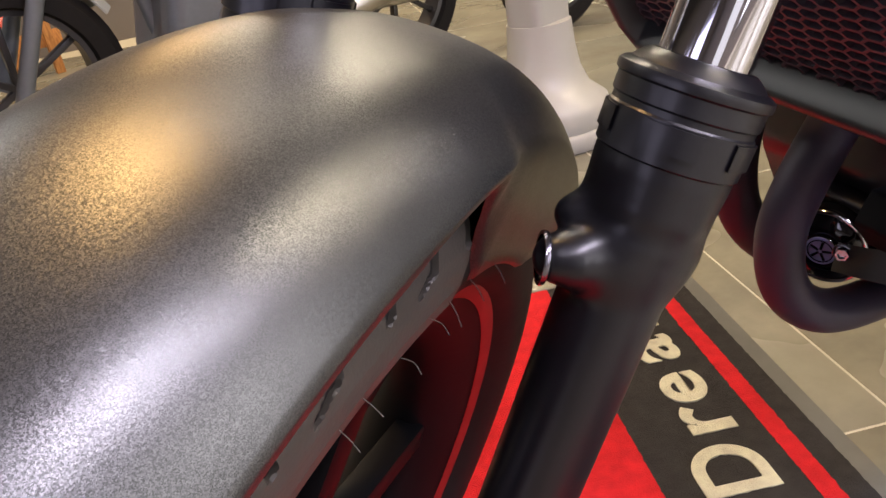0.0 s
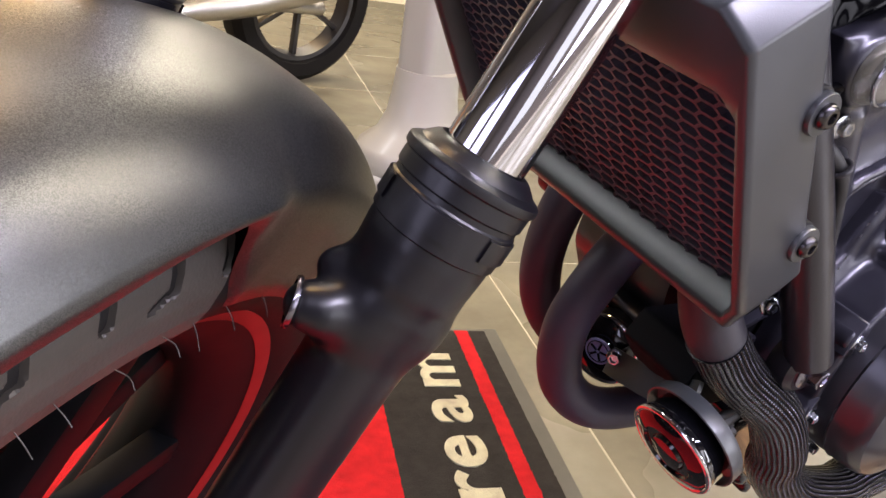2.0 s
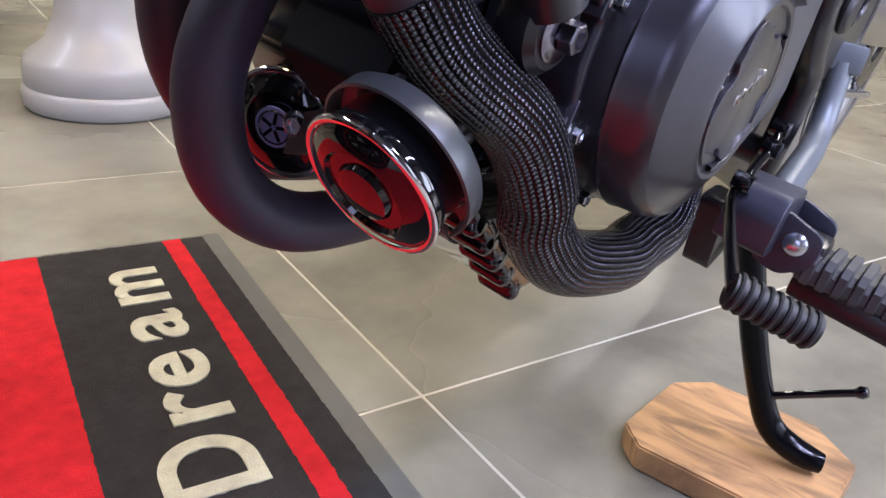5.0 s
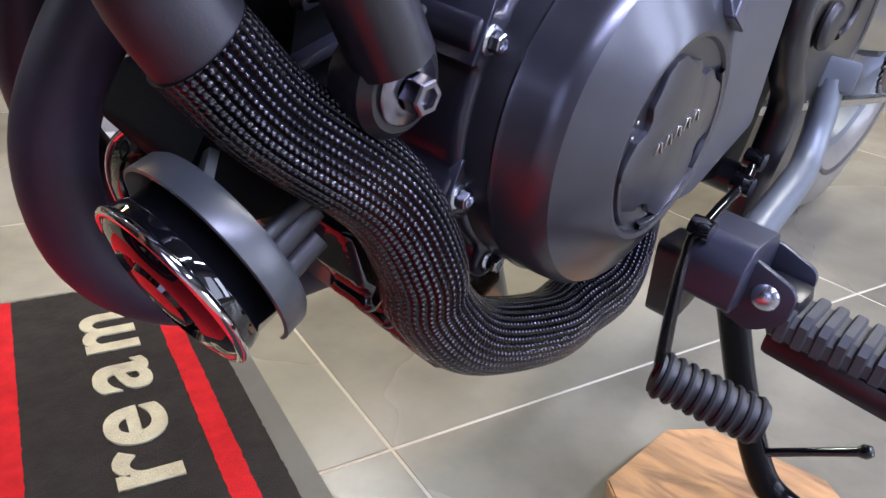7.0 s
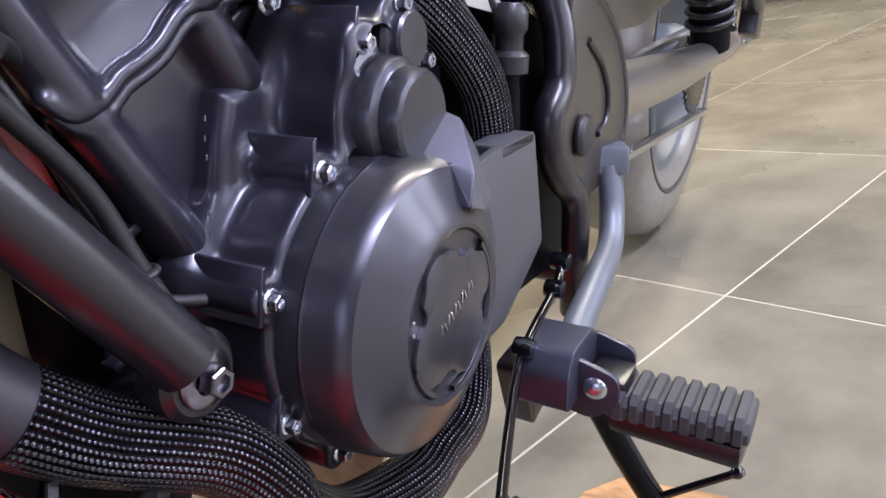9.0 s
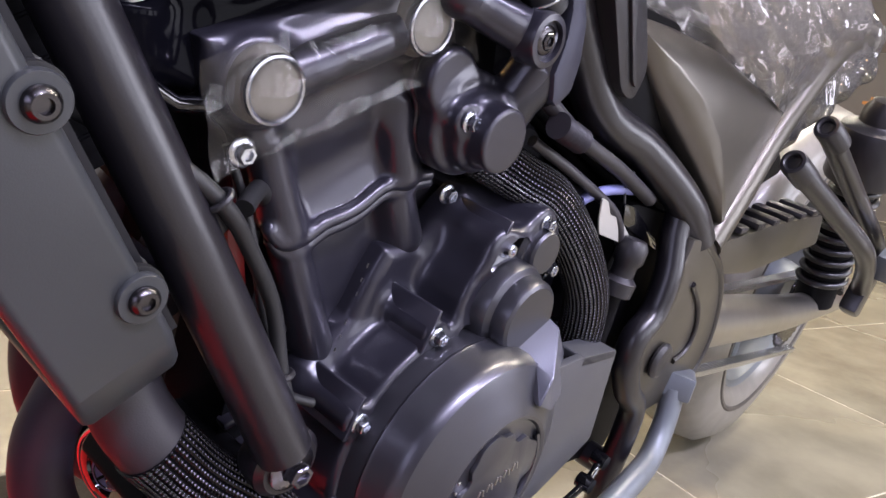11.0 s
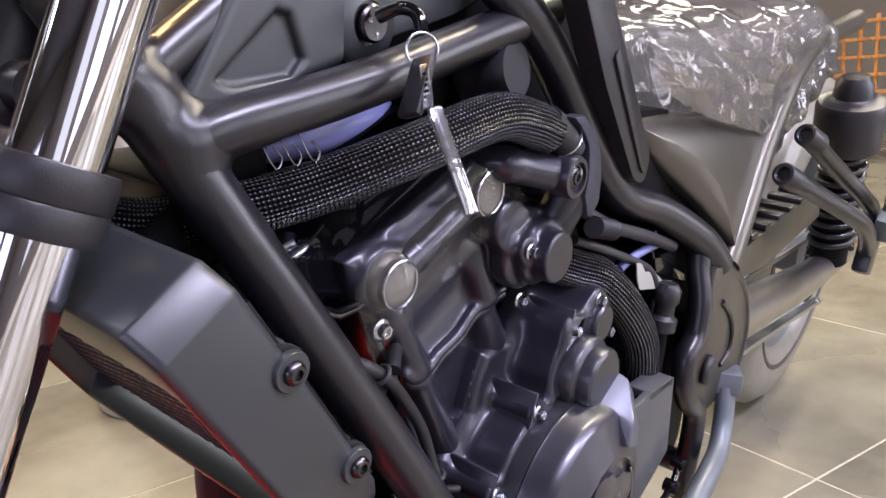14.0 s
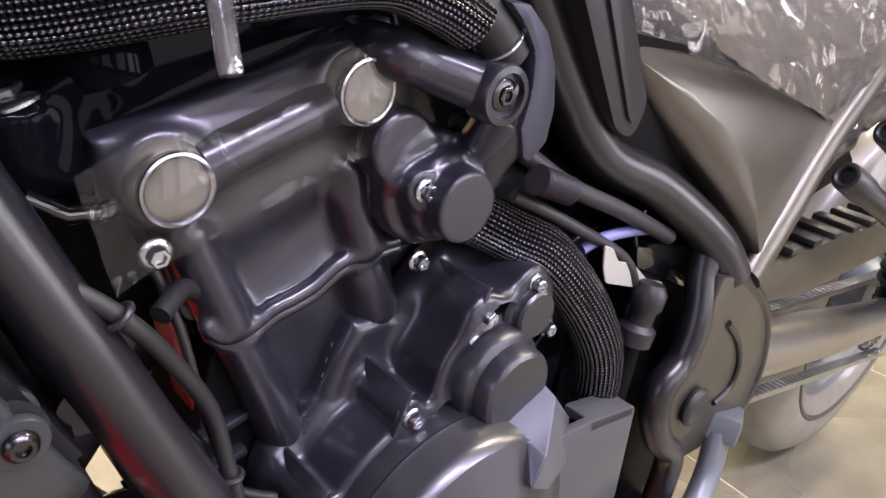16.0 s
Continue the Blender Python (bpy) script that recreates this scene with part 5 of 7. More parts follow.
# small dashes of bare metal along the parting seam
for k in range(16):
    z = 0.435 + 0.0095 * k
    a = math.asin(max(-1, min(1, (z - GC[1]) / 0.1)))
    part("seam_nick", box(0.0006, 0.0008, random.uniform(0.001, 0.004), pose(0.535 + 0.00185 * k + random.uniform(-0.0006, 0.0006), -0.1085 + 0.0002 * k, z, 0, 12, 0), 0), ALU, gen_low) if k % 4 != 3 else None

CA = Vector((-0.415, 0, 0.91))        # the cylinders lean forward
cyl = part("cylinder_block", prism(rounded([(0.505, 0.505), (0.497, 0.590), (0.520, 0.610), (0.615, 0.655), (0.635, 0.60), (0.60, 0.53), (0.56, 0.50)], 0.012), -0.075, 0.10, 0.008, 3), ENGINE, moto, "satin black cylinder block")


def chain(P, pts, y, r):
    return np.minimum.reduce([d_cone(P, (a[0], y, a[1]), (b[0], y, b[1]), r) for a, b in zip(pts, pts[1:])])


JOINT = [tuple(p) for p in smooth_path([(0.484, 0.594, 0), (0.491, 0.5875, 0), (0.499, 0.5860, 0), (0.509, 0.5885, 0), (0.521, 0.5970, 0), (0.533, 0.6010, 0), (0.545, 0.6060, 0), (0.553, 0.6120, 0), (0.561, 0.6180, 0), (0.572, 0.6215, 0), (0.584, 0.6250, 0), (0.600, 0.6270, 0)], 0.006)[:, :2]]


def cylinder_casting(P):
    """The cylinder's side: two stud columns with a sunk panel between them, under the head joint."""
    slab = d_plate(P, [(0.500, 0.586), (0.545, 0.606), (0.565, 0.618), (0.606, 0.622), (0.622, 0.575), (0.585, 0.565), (0.566, 0.533), (0.545, 0.505), (0.530, 0.505)], -0.0890, -0.05, 0.004)
    left = d_cone(P, (0.500, -0.0935, 0.590), (0.548, -0.0935, 0.500), 0.0118, 0.0128)
    right = d_cone(P, (0.578, -0.0905, 0.618), (0.600, -0.0905, 0.580), 0.0145, 0.0160)
    low = chain(P, [(a + 0.0032, b - 0.0062) for a, b in JOINT], -0.0995, 0.0040)
    return fuse(0.004, fuse(0.010, slab, left, right), low)


part("cylinder_casting", net(cylinder_casting, (0.478, -0.116, 0.490), (0.628, -0.060, 0.636), 0.0012), ENGINE, cyl, "cast side with stud columns", 60)
head = part("cylinder_head", prism(rounded([(0.486, 0.582), (0.462, 0.640), (0.436, 0.662), (0.428, 0.690), (0.575, 0.752), (0.606, 0.70), (0.622, 0.652), (0.60, 0.628), (0.565, 0.602), (0.535, 0.588), (0.510, 0.582)], 0.008), -0.075, 0.104, 0.007, 3), ENGINE, moto, "satin black cylinder head")


def head_casting(P):
    """The head's side: a hollowed panel between two columns, a lip at the joint and a rounded cam housing above."""
    slab = d_plate(P, [(0.484, 0.594), (0.464, 0.640), (0.436, 0.662), (0.428, 0.690), (0.575, 0.752), (0.606, 0.70), (0.618, 0.652), (0.602, 0.628), (0.575, 0.623), (0.545, 0.607), (0.512, 0.592), (0.497, 0.588)], -0.0985, -0.05, 0.005)
    hollow = d_cone(P, (0.506, -0.1225, 0.616), (0.552, -0.1225, 0.640), 0.0300, 0.0300)
    body = carve(0.012, slab, hollow)
    pocket = d_cone(P, (0.522, -0.116, 0.652), (0.548, -0.116, 0.664), 0.0140)
    left = d_cone(P, (0.474, -0.0955, 0.642), (0.499, -0.0955, 0.592), 0.0100, 0.0120)
    right = d_cone(P, (0.560, -0.0955, 0.668), (0.579, -0.0955, 0.626), 0.0110, 0.0135)
    cams = fuse(0.010, d_cone(P, (0.457, -0.090, 0.674), (0.551, -0.090, 0.718), 0.0185, 0.0185), d_disc(P, (0.457, -0.08, 0.674), (0.457, -0.106, 0.674), 0.0225, 0.004), d_disc(P, (0.551, -0.08, 0.718), (0.551, -0.106, 0.718), 0.0225, 0.004))
    lip = chain(P, JOINT, -0.1015, 0.0042)
    out = fuse(0.008, body, left, right)
    return fuse(0.004, fuse(0.008, carve(0.008, out, pocket), cams), lip)


part("head_casting", net(head_casting, (0.418, -0.118, 0.575), (0.628, -0.060, 0.762), 0.0013), ENGINE, head, "cast side with a hollowed panel", 60)




def valve_casting(P):
    """A domed glossy cover with a rounded rim, a long rib and a raised boss."""
    base = d_plate(P, [(0.386, 0.700), (0.402, 0.670), (0.432, 0.660), (0.60, 0.732), (0.592, 0.776), (0.556, 0.786), (0.44, 0.738)], -0.092, 0.06, 0.010)
    lean = base + 0.40 * np.maximum(-P[..., 1] - 0.055, 0) * np.maximum(P[..., 2] - 0.675 - 0.43 * (P[..., 0] - 0.45), 0) * 22
    rib = d_cone(P, (0.442, -0.078, 0.695), (0.545, -0.078, 0.742), 0.0085)
    boss = d_disc(P, (0.410, -0.071, 0.660), (0.4045, -0.071, 0.6985), 0.0165, 0.004)
    well = d_disc(P, (0.452, -0.060, 0.690), (0.436, -0.060, 0.726), 0.0200, 0.006)
    return fuse(0.008, lean, rib, boss, well)


vc = part("valve_cover", net(valve_casting, (0.374, -0.105, 0.648), (0.612, 0.02, 0.796), 0.0018), VALVE, moto, "glossy black valve cover", 60)
part("cover_joint", sweep([(0.402, -0.098, 0.668), (0.432, -0.100, 0.660), (0.515, -0.100, 0.697), (0.600, -0.099, 0.733)], 0.0042, 12), GLOSS, vc)
for x, z in ((0.445, 0.712), (0.52, 0.745)):
    part("plug_well", lathe([(0.026, 0), (0.026, 0.012), (0.022, 0.018), (0.016, 0.019), (0.015, 0.008), (0, 0.008)], axis_matrix((x, -0.062, z), CA), 28), VALVE, vc)
part("head_bolt", hex_bolt((0.405, -0.071, 0.700), CA, 0.0078, 0.006, 1.9, False), STEEL, vc, "zinc-plated flange bolt")
part("red_mark", box(0.026, 0.004, 0.011, pose(0.520, -0.072, 0.733, 20, -20, 0), 0.001), RED, vc, "small red label")
# camshaft end caps and the bar between them, under clear tape
for i, (x, z) in enumerate(((0.457, 0.674), (0.551, 0.718))):
    cap = part("cam_end_cap", lathe([(0, 0), (0.0195, 0), (0.0195, 0.006), (0.0175, 0.009), (0.0165, 0.010), (0.0165, 0.014), (0.0155, 0.015), (0.0148, 0.0143), (0, 0.0143)], at_y(x, -0.103, z), 40), DISC, head, "pale machined end cap")
    part("cap_rim", ring(0.0158, 0.0016, at_y(x, -0.1175, z), 40, 8), STEEL, head, "bright turned rim")
part("cam_bar", sweep([(0.473, -0.105, 0.680), (0.536, -0.105, 0.709)], 0.0125, 24), ENGINE, head)
for x, z in ((0.4545, 0.639), (0.578, 0.703)):
    part("tape_bolt", hex_bolt((x, -0.104, z), (0, -1, 0), 0.0052, 0.006, 1.6), STEEL, head, "zinc-plated flange bolt")


def tape():
    bm = bmesh.new()
    c = [(0.414, 0.683), (0.568, 0.750), (0.598, 0.704), (0.432, 0.629)]
    g = []
    for i in range(29):
        row = []
        for j in range(13):
            s, t = i / 28, j / 12
            x = (1 - t) * ((1 - s) * c[0][0] + s * c[1][0]) + t * ((1 - s) * c[3][0] + s * c[2][0])
            z = (1 - t) * ((1 - s) * c[0][1] + s * c[1][1]) + t * ((1 - s) * c[3][1] + s * c[2][1])
            d = min(math.hypot(x - 0.457, z - 0.674), math.hypot(x - 0.551, z - 0.718))
            y = -0.1135 - 0.0085 * math.exp(-(d / 0.021) ** 4) - 0.0035 * math.exp(-((t - 0.5) / 0.2) ** 2) + 0.0022 * noise.noise((x * 60, z * 60, 1)) - 0.0035 * max(0.0, 1 - 12 * min(s, 1 - s)) - 0.0025 * max(0.0, 1 - 6 * min(t, 1 - t))
            row.append(bm.verts.new((x, y, z)))
        g.append(row)
    for i in range(28):
        for j in range(12):
            bm.faces.new((g[i][j], g[i][j + 1], g[i + 1][j + 1], g[i + 1][j]))
    return bm


part("clear_tape", tape(), FILM, head, "strip of clear protective film")
# thermostat housing, water pump and their elbows
th = part("thermostat_housing", sweep([(0.556, -0.090, 0.740, 0.010), (0.560, -0.108, 0.739, 0.012), (0.567, -0.122, 0.737, 0.0135), (0.572, -0.123, 0.736, 0.0125), (0.600, -0.134, 0.729, 0.0135), (0.622, -0.14, 0.725, 0.0135)], 0.013, 26), ENGINE, moto, "black cast thermostat housing")
part("housing_boss", lathe([(0, 0), (0.0165, 0), (0.0165, 0.014), (0.0155, 0.016), (0.012, 0.0165), (0.0115, 0.013), (0, 0.013)], at_y(0.612, -0.137, 0.726), 36), ENGINE, th)
part("socket_bolt", hex_bolt((0.612, -0.150, 0.726), (0, -1, 0), 0.0055, 0.003, 1.6), DARKSTEEL, th, "dark socket bolt")
cres = [(0.600, 0.772), (0.617, 0.772), (0.635, 0.760), (0.648, 0.742), (0.655, 0.72), (0.655, 0.70), (0.643, 0.688), (0.637, 0.692), (0.630, 0.708), (0.632, 0.728), (0.628, 0.748), (0.615, 0.762)]
part("curved_guard", prism(cres, -0.152, -0.137, 0.004, 2), CLEVIS, moto, "curved black guard plate")


def pump_casting(P):
    """Pump body: a flanged round case, a side lobe, a short nose and an upright spigot."""
    case_ = fuse(0.008, d_disc(P, (0.602, -0.09, 0.666), (0.602, -0.1225, 0.666), 0.0335, 0.004), d_disc(P, (0.577, -0.09, 0.690), (0.577, -0.1225, 0.690), 0.0205, 0.004), d_disc(P, (0.584, -0.09, 0.671), (0.584, -0.1340, 0.671), 0.0105, 0.002))
    neck = fuse(0.006, d_disc(P, (0.605, -0.10, 0.664), (0.605, -0.1330, 0.664), 0.0262, 0.004), d_disc(P, (0.605, -0.10, 0.664), (0.605, -0.1490, 0.664), 0.0205, 0.0022))
    spigot = d_disc(P, (0.624, -0.122, 0.668), (0.634, -0.134, 0.712), 0.0150, 0.003)
    groove = np.abs(P[..., 1] + 0.1080) - 0.0008
    body = fuse(0.006, case_, neck)
    return fuse(0.006, carve(0.001, body, np.maximum(groove, -body - 0.0015)), spigot)


wp = part("water_pump", net(pump_casting, (0.548, -0.1515, 0.624), (0.656, -0.094, 0.720), 0.0011), ENGINE, moto, "black cast water pump", 50)
part("pump_bolt", hex_bolt((0.584, -0.135, 0.671), (0, -1, 0), 0.0045, 0.006, 1.5), STEEL, wp, "zinc-plated flange bolt")
tube("pump_elbow", [(0.637, -0.138, 0.715, 0.012), (0.636, -0.135, 0.698, 0.0135), (0.632, -0.130, 0.690, 0.0155), (0.628, -0.125, 0.675, 0.016)], 0.014, PLASTIC, wp)
part("case_bolt", hex_bolt((0.611, -0.112, 0.617), (0, -1, 0), 0.0045, 0.006, 1.5), STEEL, case, "zinc-plated flange bolt")

# -- horns and their bracket --
HN = Vector((-0.886, -0.030, -0.462)).normalized()
HP = (0.4085, -0.1300, 0.4040)


def horn(pos, n, r, label):
    h = part("horn", lathe([(0, -0.032), (0.014, -0.032), (0.016, -0.027), (r * 0.78, -0.026), (r * 0.90, -0.022), (r * 0.93, -0.017), (r * 0.93, -0.007), (r * 0.97, -0.005), (r * 1.0, -0.001), (r * 1.0, 0.003), (r * 0.95, 0.0035)], axis_matrix(pos, n), 56), GLOSS, moto, label)
    part("horn_rim", ring(r * 0.985, 0.0022, axis_matrix(Vector(pos) + Vector(n) * 0.003, n), 56, 10), CHROME, h, "bright rim")
    part("horn_face", lathe([(r * 0.97, 0.003), (r * 0.86, 0.0065), (r * 0.62, 0.0085), (r * 0.58, 0.0065), (r * 0.42, 0.0065), (r * 0.38, 0.009), (r * 0.2, 0.010), (0, 0.010)], axis_matrix(pos, n), 56), GLOSS, h, "glossy dark ringed face")
    return h


big = horn(HP, HN, 0.0352, "round black horn with a bright rim")
small = horn((0.487, 0.013, 0.361), (-0.93, -0.3, -0.05), 0.034, "round black horn with a pale round badge")
part("badge", lathe([(0, 0.010), (0.013, 0.010), (0.013, 0.0112), (0.0, 0.0112)], axis_matrix((0.487, 0.013, 0.361), (-0.93, -0.3, -0.05)), 32), BLUETUBE, small, "pale round badge")
for k in range(5):
    part("badge_spoke", box(0.0075, 0.0022, 0.0006, axis_matrix((0.487, 0.013, 0.361), (-0.93, -0.3, -0.05)) @ Matrix.Rotation(radians(72 * k + 12), 4, "Z") @ pose(0.0055, 0, 0.0115), 0), GLOSS, small)
part("badge_ring", ring(0.0105, 0.0006, axis_matrix(Vector((0.487, 0.013, 0.361)) + Vector((-0.93, -0.3, -0.05)).normalized() * 0.0114, (-0.93, -0.3, -0.05)), 28, 6), GLOSS, small)


def strap(pts, wide, thick):
    """A flat bent strap along pts; wide: vector across it, thick: its thickness."""
    path = smooth_path(pts, 0.006)
    w = Vector(wide)
    loops = []
    for i, p in enumerate(path):
        d = Vector(path[min(i + 1, len(path) - 1)] - path[max(i - 1, 0)]).normalized()
        a = (w - d * w.dot(d)).normalized() * (w.length / 2)
        n = d.cross(a).normalized() * thick / 2
        c = Vector(p)
        loops.append([c + a + n, c - a + n, c - a - n, c + a - n])
    bm = loft(loops, closed=False)
    bm.verts.ensure_lookup_table()
    bm.faces.new([bm.verts[k] for k in (0, 1, 2, 3)])
    bm.faces.new([bm.verts[k] for k in range(len(bm.verts) - 4, len(bm.verts))])
    bmesh.ops.recalc_face_normals(bm, faces=bm.faces)
    return bm


part("horn_bracket", strap([(0.478, -0.005, 0.362), (0.465, -0.035, 0.378), (0.446, -0.075, 0.402), (0.432, -0.104, 0.424), (0.428, -0.118, 0.434)], (0.012, 0.008, 0.020), 0.004), SHROUD, moto, "grey steel horn bracket")
part("bracket_bolt", hex_bolt((0.474, -0.012, 0.372), (-0.9, -0.4, 0.1), 0.006, 0.006, 1.4), STEEL, small, "bright bolt")
bm = lathe([(0.0330, -0.0252), (0.0385, -0.0248), (0.0404, -0.0224), (0.0412, -0.0125), (0.0398, -0.0120), (0.0388, -0.0210), (0.0330, -0.0228), (0.0330, -0.0252)], axis_matrix(HP, HN), 56, -45, 190)
part("horn_guard", bm, SHROUD, big, "grey half-round horn shield")
tube("horn_cable", [(0.435, -0.13, 0.405), (0.455, -0.125, 0.41), (0.468, -0.13, 0.425), (0.475, -0.135, 0.44)], 0.0035, RUBBER, moto)
for dy in (-0.012, 0.0):
    part("horn_plug", sweep([(0.447, -0.131 - dy * 0.3, 0.384 - dy), (0.472, -0.131 - dy * 0.3, 0.403 - dy)], 0.0055, 14), PLASTIC, big)
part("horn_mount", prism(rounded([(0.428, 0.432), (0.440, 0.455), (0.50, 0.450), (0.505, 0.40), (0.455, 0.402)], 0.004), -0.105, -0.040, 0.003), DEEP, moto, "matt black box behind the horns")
# lower front of the engine: collector with small studs


def collector(P):
    """A smooth box under the crankcase with a row of rounded lugs along its front edge."""
    body = d_plate(P, [(0.505, 0.385), (0.540, 0.385), (0.64, 0.345), (0.672, 0.285), (0.650, 0.262), (0.606, 0.262), (0.520, 0.350)], -0.116, 0.05, 0.006)
    lugs = np.minimum.reduce([d_cone(P, (0.531 + 0.0185 * k, -0.112, 0.337 - 0.0185 * k), (0.531 + 0.0185 * k, -0.090, 0.337 - 0.0185 * k), 0.0062) for k in range(5)])
    return fuse(0.004, body, lugs)


part("collector_plate", net(collector, (0.495, -0.126, 0.248), (0.690, 0.060, 0.395), 0.0022), GLOSS, moto, "dark glossy box with lugs below the engine", 50)

# -- wiring on the downtube --
tube("wiring_cable", [(0.36, -0.09, 0.66), (0.405, -0.118, 0.641), (0.432, -0.128, 0.622), (0.455, -0.126, 0.595), (0.478, -0.124, 0.56), (0.488, -0.128, 0.525), (0.496, -0.135, 0.495)], 0.0045, RUBBER, moto, "black wiring loom", n=14)
for p, a in (((0.430, -0.128, 0.624), (0.6, -0.2, -0.6)), ((0.489, -0.129, 0.520), (0.1, -0.1, -1))):
    part("cable_clip", ring(0.0062, 0.0018, axis_matrix(p, a), 20, 8), PLASTIC, moto, "black cable clip")
part("connector", box(0.03, 0.016, 0.02, pose(0.425, -0.118, 0.612, 0, 35, 0), 0.004), PLASTIC, moto, "black wiring connector")
tube("thin_cable", [(0.452, -0.118, 0.615), (0.468, -0.105, 0.62), (0.482, -0.095, 0.61)], 0.005, RUBBER, moto)
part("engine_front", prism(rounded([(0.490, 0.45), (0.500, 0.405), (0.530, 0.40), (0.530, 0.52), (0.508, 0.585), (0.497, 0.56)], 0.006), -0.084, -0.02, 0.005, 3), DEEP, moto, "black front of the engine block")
for k in range(4):
    part("front_rib", box(0.036, 0.010, 0.006, pose(0.506, -0.0865, 0.440 + 0.026 * k, 0, -20, 0), 0.002), ENGINE, moto, "cast rib")
tube("thin_cable", [(0.445, -0.100, 0.590), (0.455, -0.112, 0.555), (0.474, -0.118, 0.520), (0.500, -0.122, 0.500), (0.520, -0.128, 0.492)], 0.0030, RUBBER, moto, "thin black cable", n=10)
tube("thin_cable", [(0.452, -0.095, 0.640), (0.468, -0.104, 0.600), (0.480, -0.112, 0.555), (0.492, -0.120, 0.515)], 0.0026, RUBBER, moto, "thin black cable", n=10)
part("connector", box(0.020, 0.014, 0.016, pose(0.470, -0.112, 0.536, 0, 50, 0), 0.002), PLASTIC, moto, "black wiring connector")
part("mount_bolt", hex_bolt((0.478, -0.108, 0.500), (-0.3, -0.9, 0.2), 0.005, 0.006, 1.5), STEEL, moto, "zinc-plated flange bolt")
part("red_bracket", prism(rounded([(0.476, 0.585), (0.486, 0.585), (0.505, 0.52), (0.496, 0.52)], 0.004), -0.075, -0.05, 0.002), RED, moto, "red plastic bracket behind the cable")

# -- tank side, lock and key --
tank = part("tank_cover", prism(rounded([(0.332, 0.795), (0.39, 0.872), (0.56, 0.92), (0.60, 0.86), (0.56, 0.838), (0.44, 0.812)], 0.015), -0.0755, 0.0755, 0.010, 3), SHROUD, moto, "matt dark grey tank side with a sunk triangle")


def tank_side(P):
    """The tank's side with a pressed triangular hollow and a soft lower edge."""
    skin = d_plate(P, [(0.326, 0.786), (0.345, 0.783), (0.44, 0.808), (0.56, 0.838), (0.60, 0.86), (0.56, 0.92), (0.40, 0.892), (0.375, 0.868)], -0.0830, -0.05, 0.006)
    dish = d_plate(P, [(0.352, 0.804), (0.362, 0.800), (0.401, 0.8035), (0.409, 0.813), (0.400, 0.836), (0.392, 0.838)], -0.10, -0.0772, 0.0020)
    return carve(0.005, skin, dish)


part("tank_panel", net(tank_side, (0.318, -0.090, 0.775), (0.440, -0.060, 0.900), 0.0011), SHROUD, tank, "pressed side with a triangular hollow", 60)
lock = part("lock_bezel", lathe([(0, 0), (0.026, 0), (0.026, 0.004), (0.024, 0.006), (0.0135, 0.008), (0.013, 0.006), (0, 0.006)], at_y(0.461, -0.0755, 0.832), 40), SHROUD, tank, "round lock surround")
part("lock_barrel", lathe([(0, 0), (0.0115, 0), (0.0115, 0.004), (0.010, 0.0055), (0, 0.005)], at_y(0.461, -0.083, 0.832), 32), DARKSTEEL, tank, "metal lock barrel")
for dx, dz in ((0.004, 0.003), (-0.005, 0.002), (0.001, -0.006)):
    part("lock_pin", lathe([(0, 0), (0.0016, 0), (0.0012, 0.001), (0, 0.001)], at_y(0.461 + dx, -0.0882, 0.832 + dz), 12), STEEL, tank)
tube("key_shank", [(0.457, -0.094, 0.836), (0.462, -0.106, 0.842), (0.466, -0.116, 0.839), (0.464, -0.122, 0.829)], 0.0042, GLOSS, moto, "black key bow", n=14, step=0.002)


def along(p0, p1):
    """A pose midway between two points, its z along them."""
    a, b = Vector(p0), Vector(p1)
    return axis_matrix((a + b) / 2, a - b, 0), (b - a).length


keys = part("key_ring", ring(0.0095, 0.0009, axis_matrix((0.461, -0.125, 0.820), (-0.55, -0.8, 0.1)), 36, 8), STEEL, moto, "steel key ring")
mk_, ln = along((0.452, -0.135, 0.813), (0.441, -0.148, 0.791))
TURNK = Matrix.Rotation(radians(152), 4, "Z")
part("key_tag", box(0.0062, 0.0022, ln, mk_ @ TURNK, 0.0008), STEEL, keys, "stamped steel key tag")
for k in range(5):
    part("stamp_bar", box(0.0028, 0.0028, 0.0018, mk_ @ TURNK @ pose(0, 0, 0.0036 * (k - 2)), 0), GLOSS, keys)
mf, lf = along((0.458, -0.130, 0.816), (0.438, -0.137, 0.785))
part("key_fob", box(0.017, 0.006, lf, mf @ TURNK, 0.0028), PLASTIC, keys, "black key head")
ms, ls = along((0.443, -0.150, 0.792), (0.442, -0.181, 0.737))
part("key_blade", box(0.0062, 0.0018, ls * 0.97, ms @ TURNK, 0.0006), CHROME, keys, "bright key blade in a clear sleeve")
part("key_groove", box(0.0012, 0.0024, ls * 0.9, ms @ TURNK, 0.0002), STEEL, keys)
part("key_sleeve", box(0.0088, 0.0042, ls, ms @ TURNK, 0.0018), CLEAR, keys, "clear plastic sleeve")

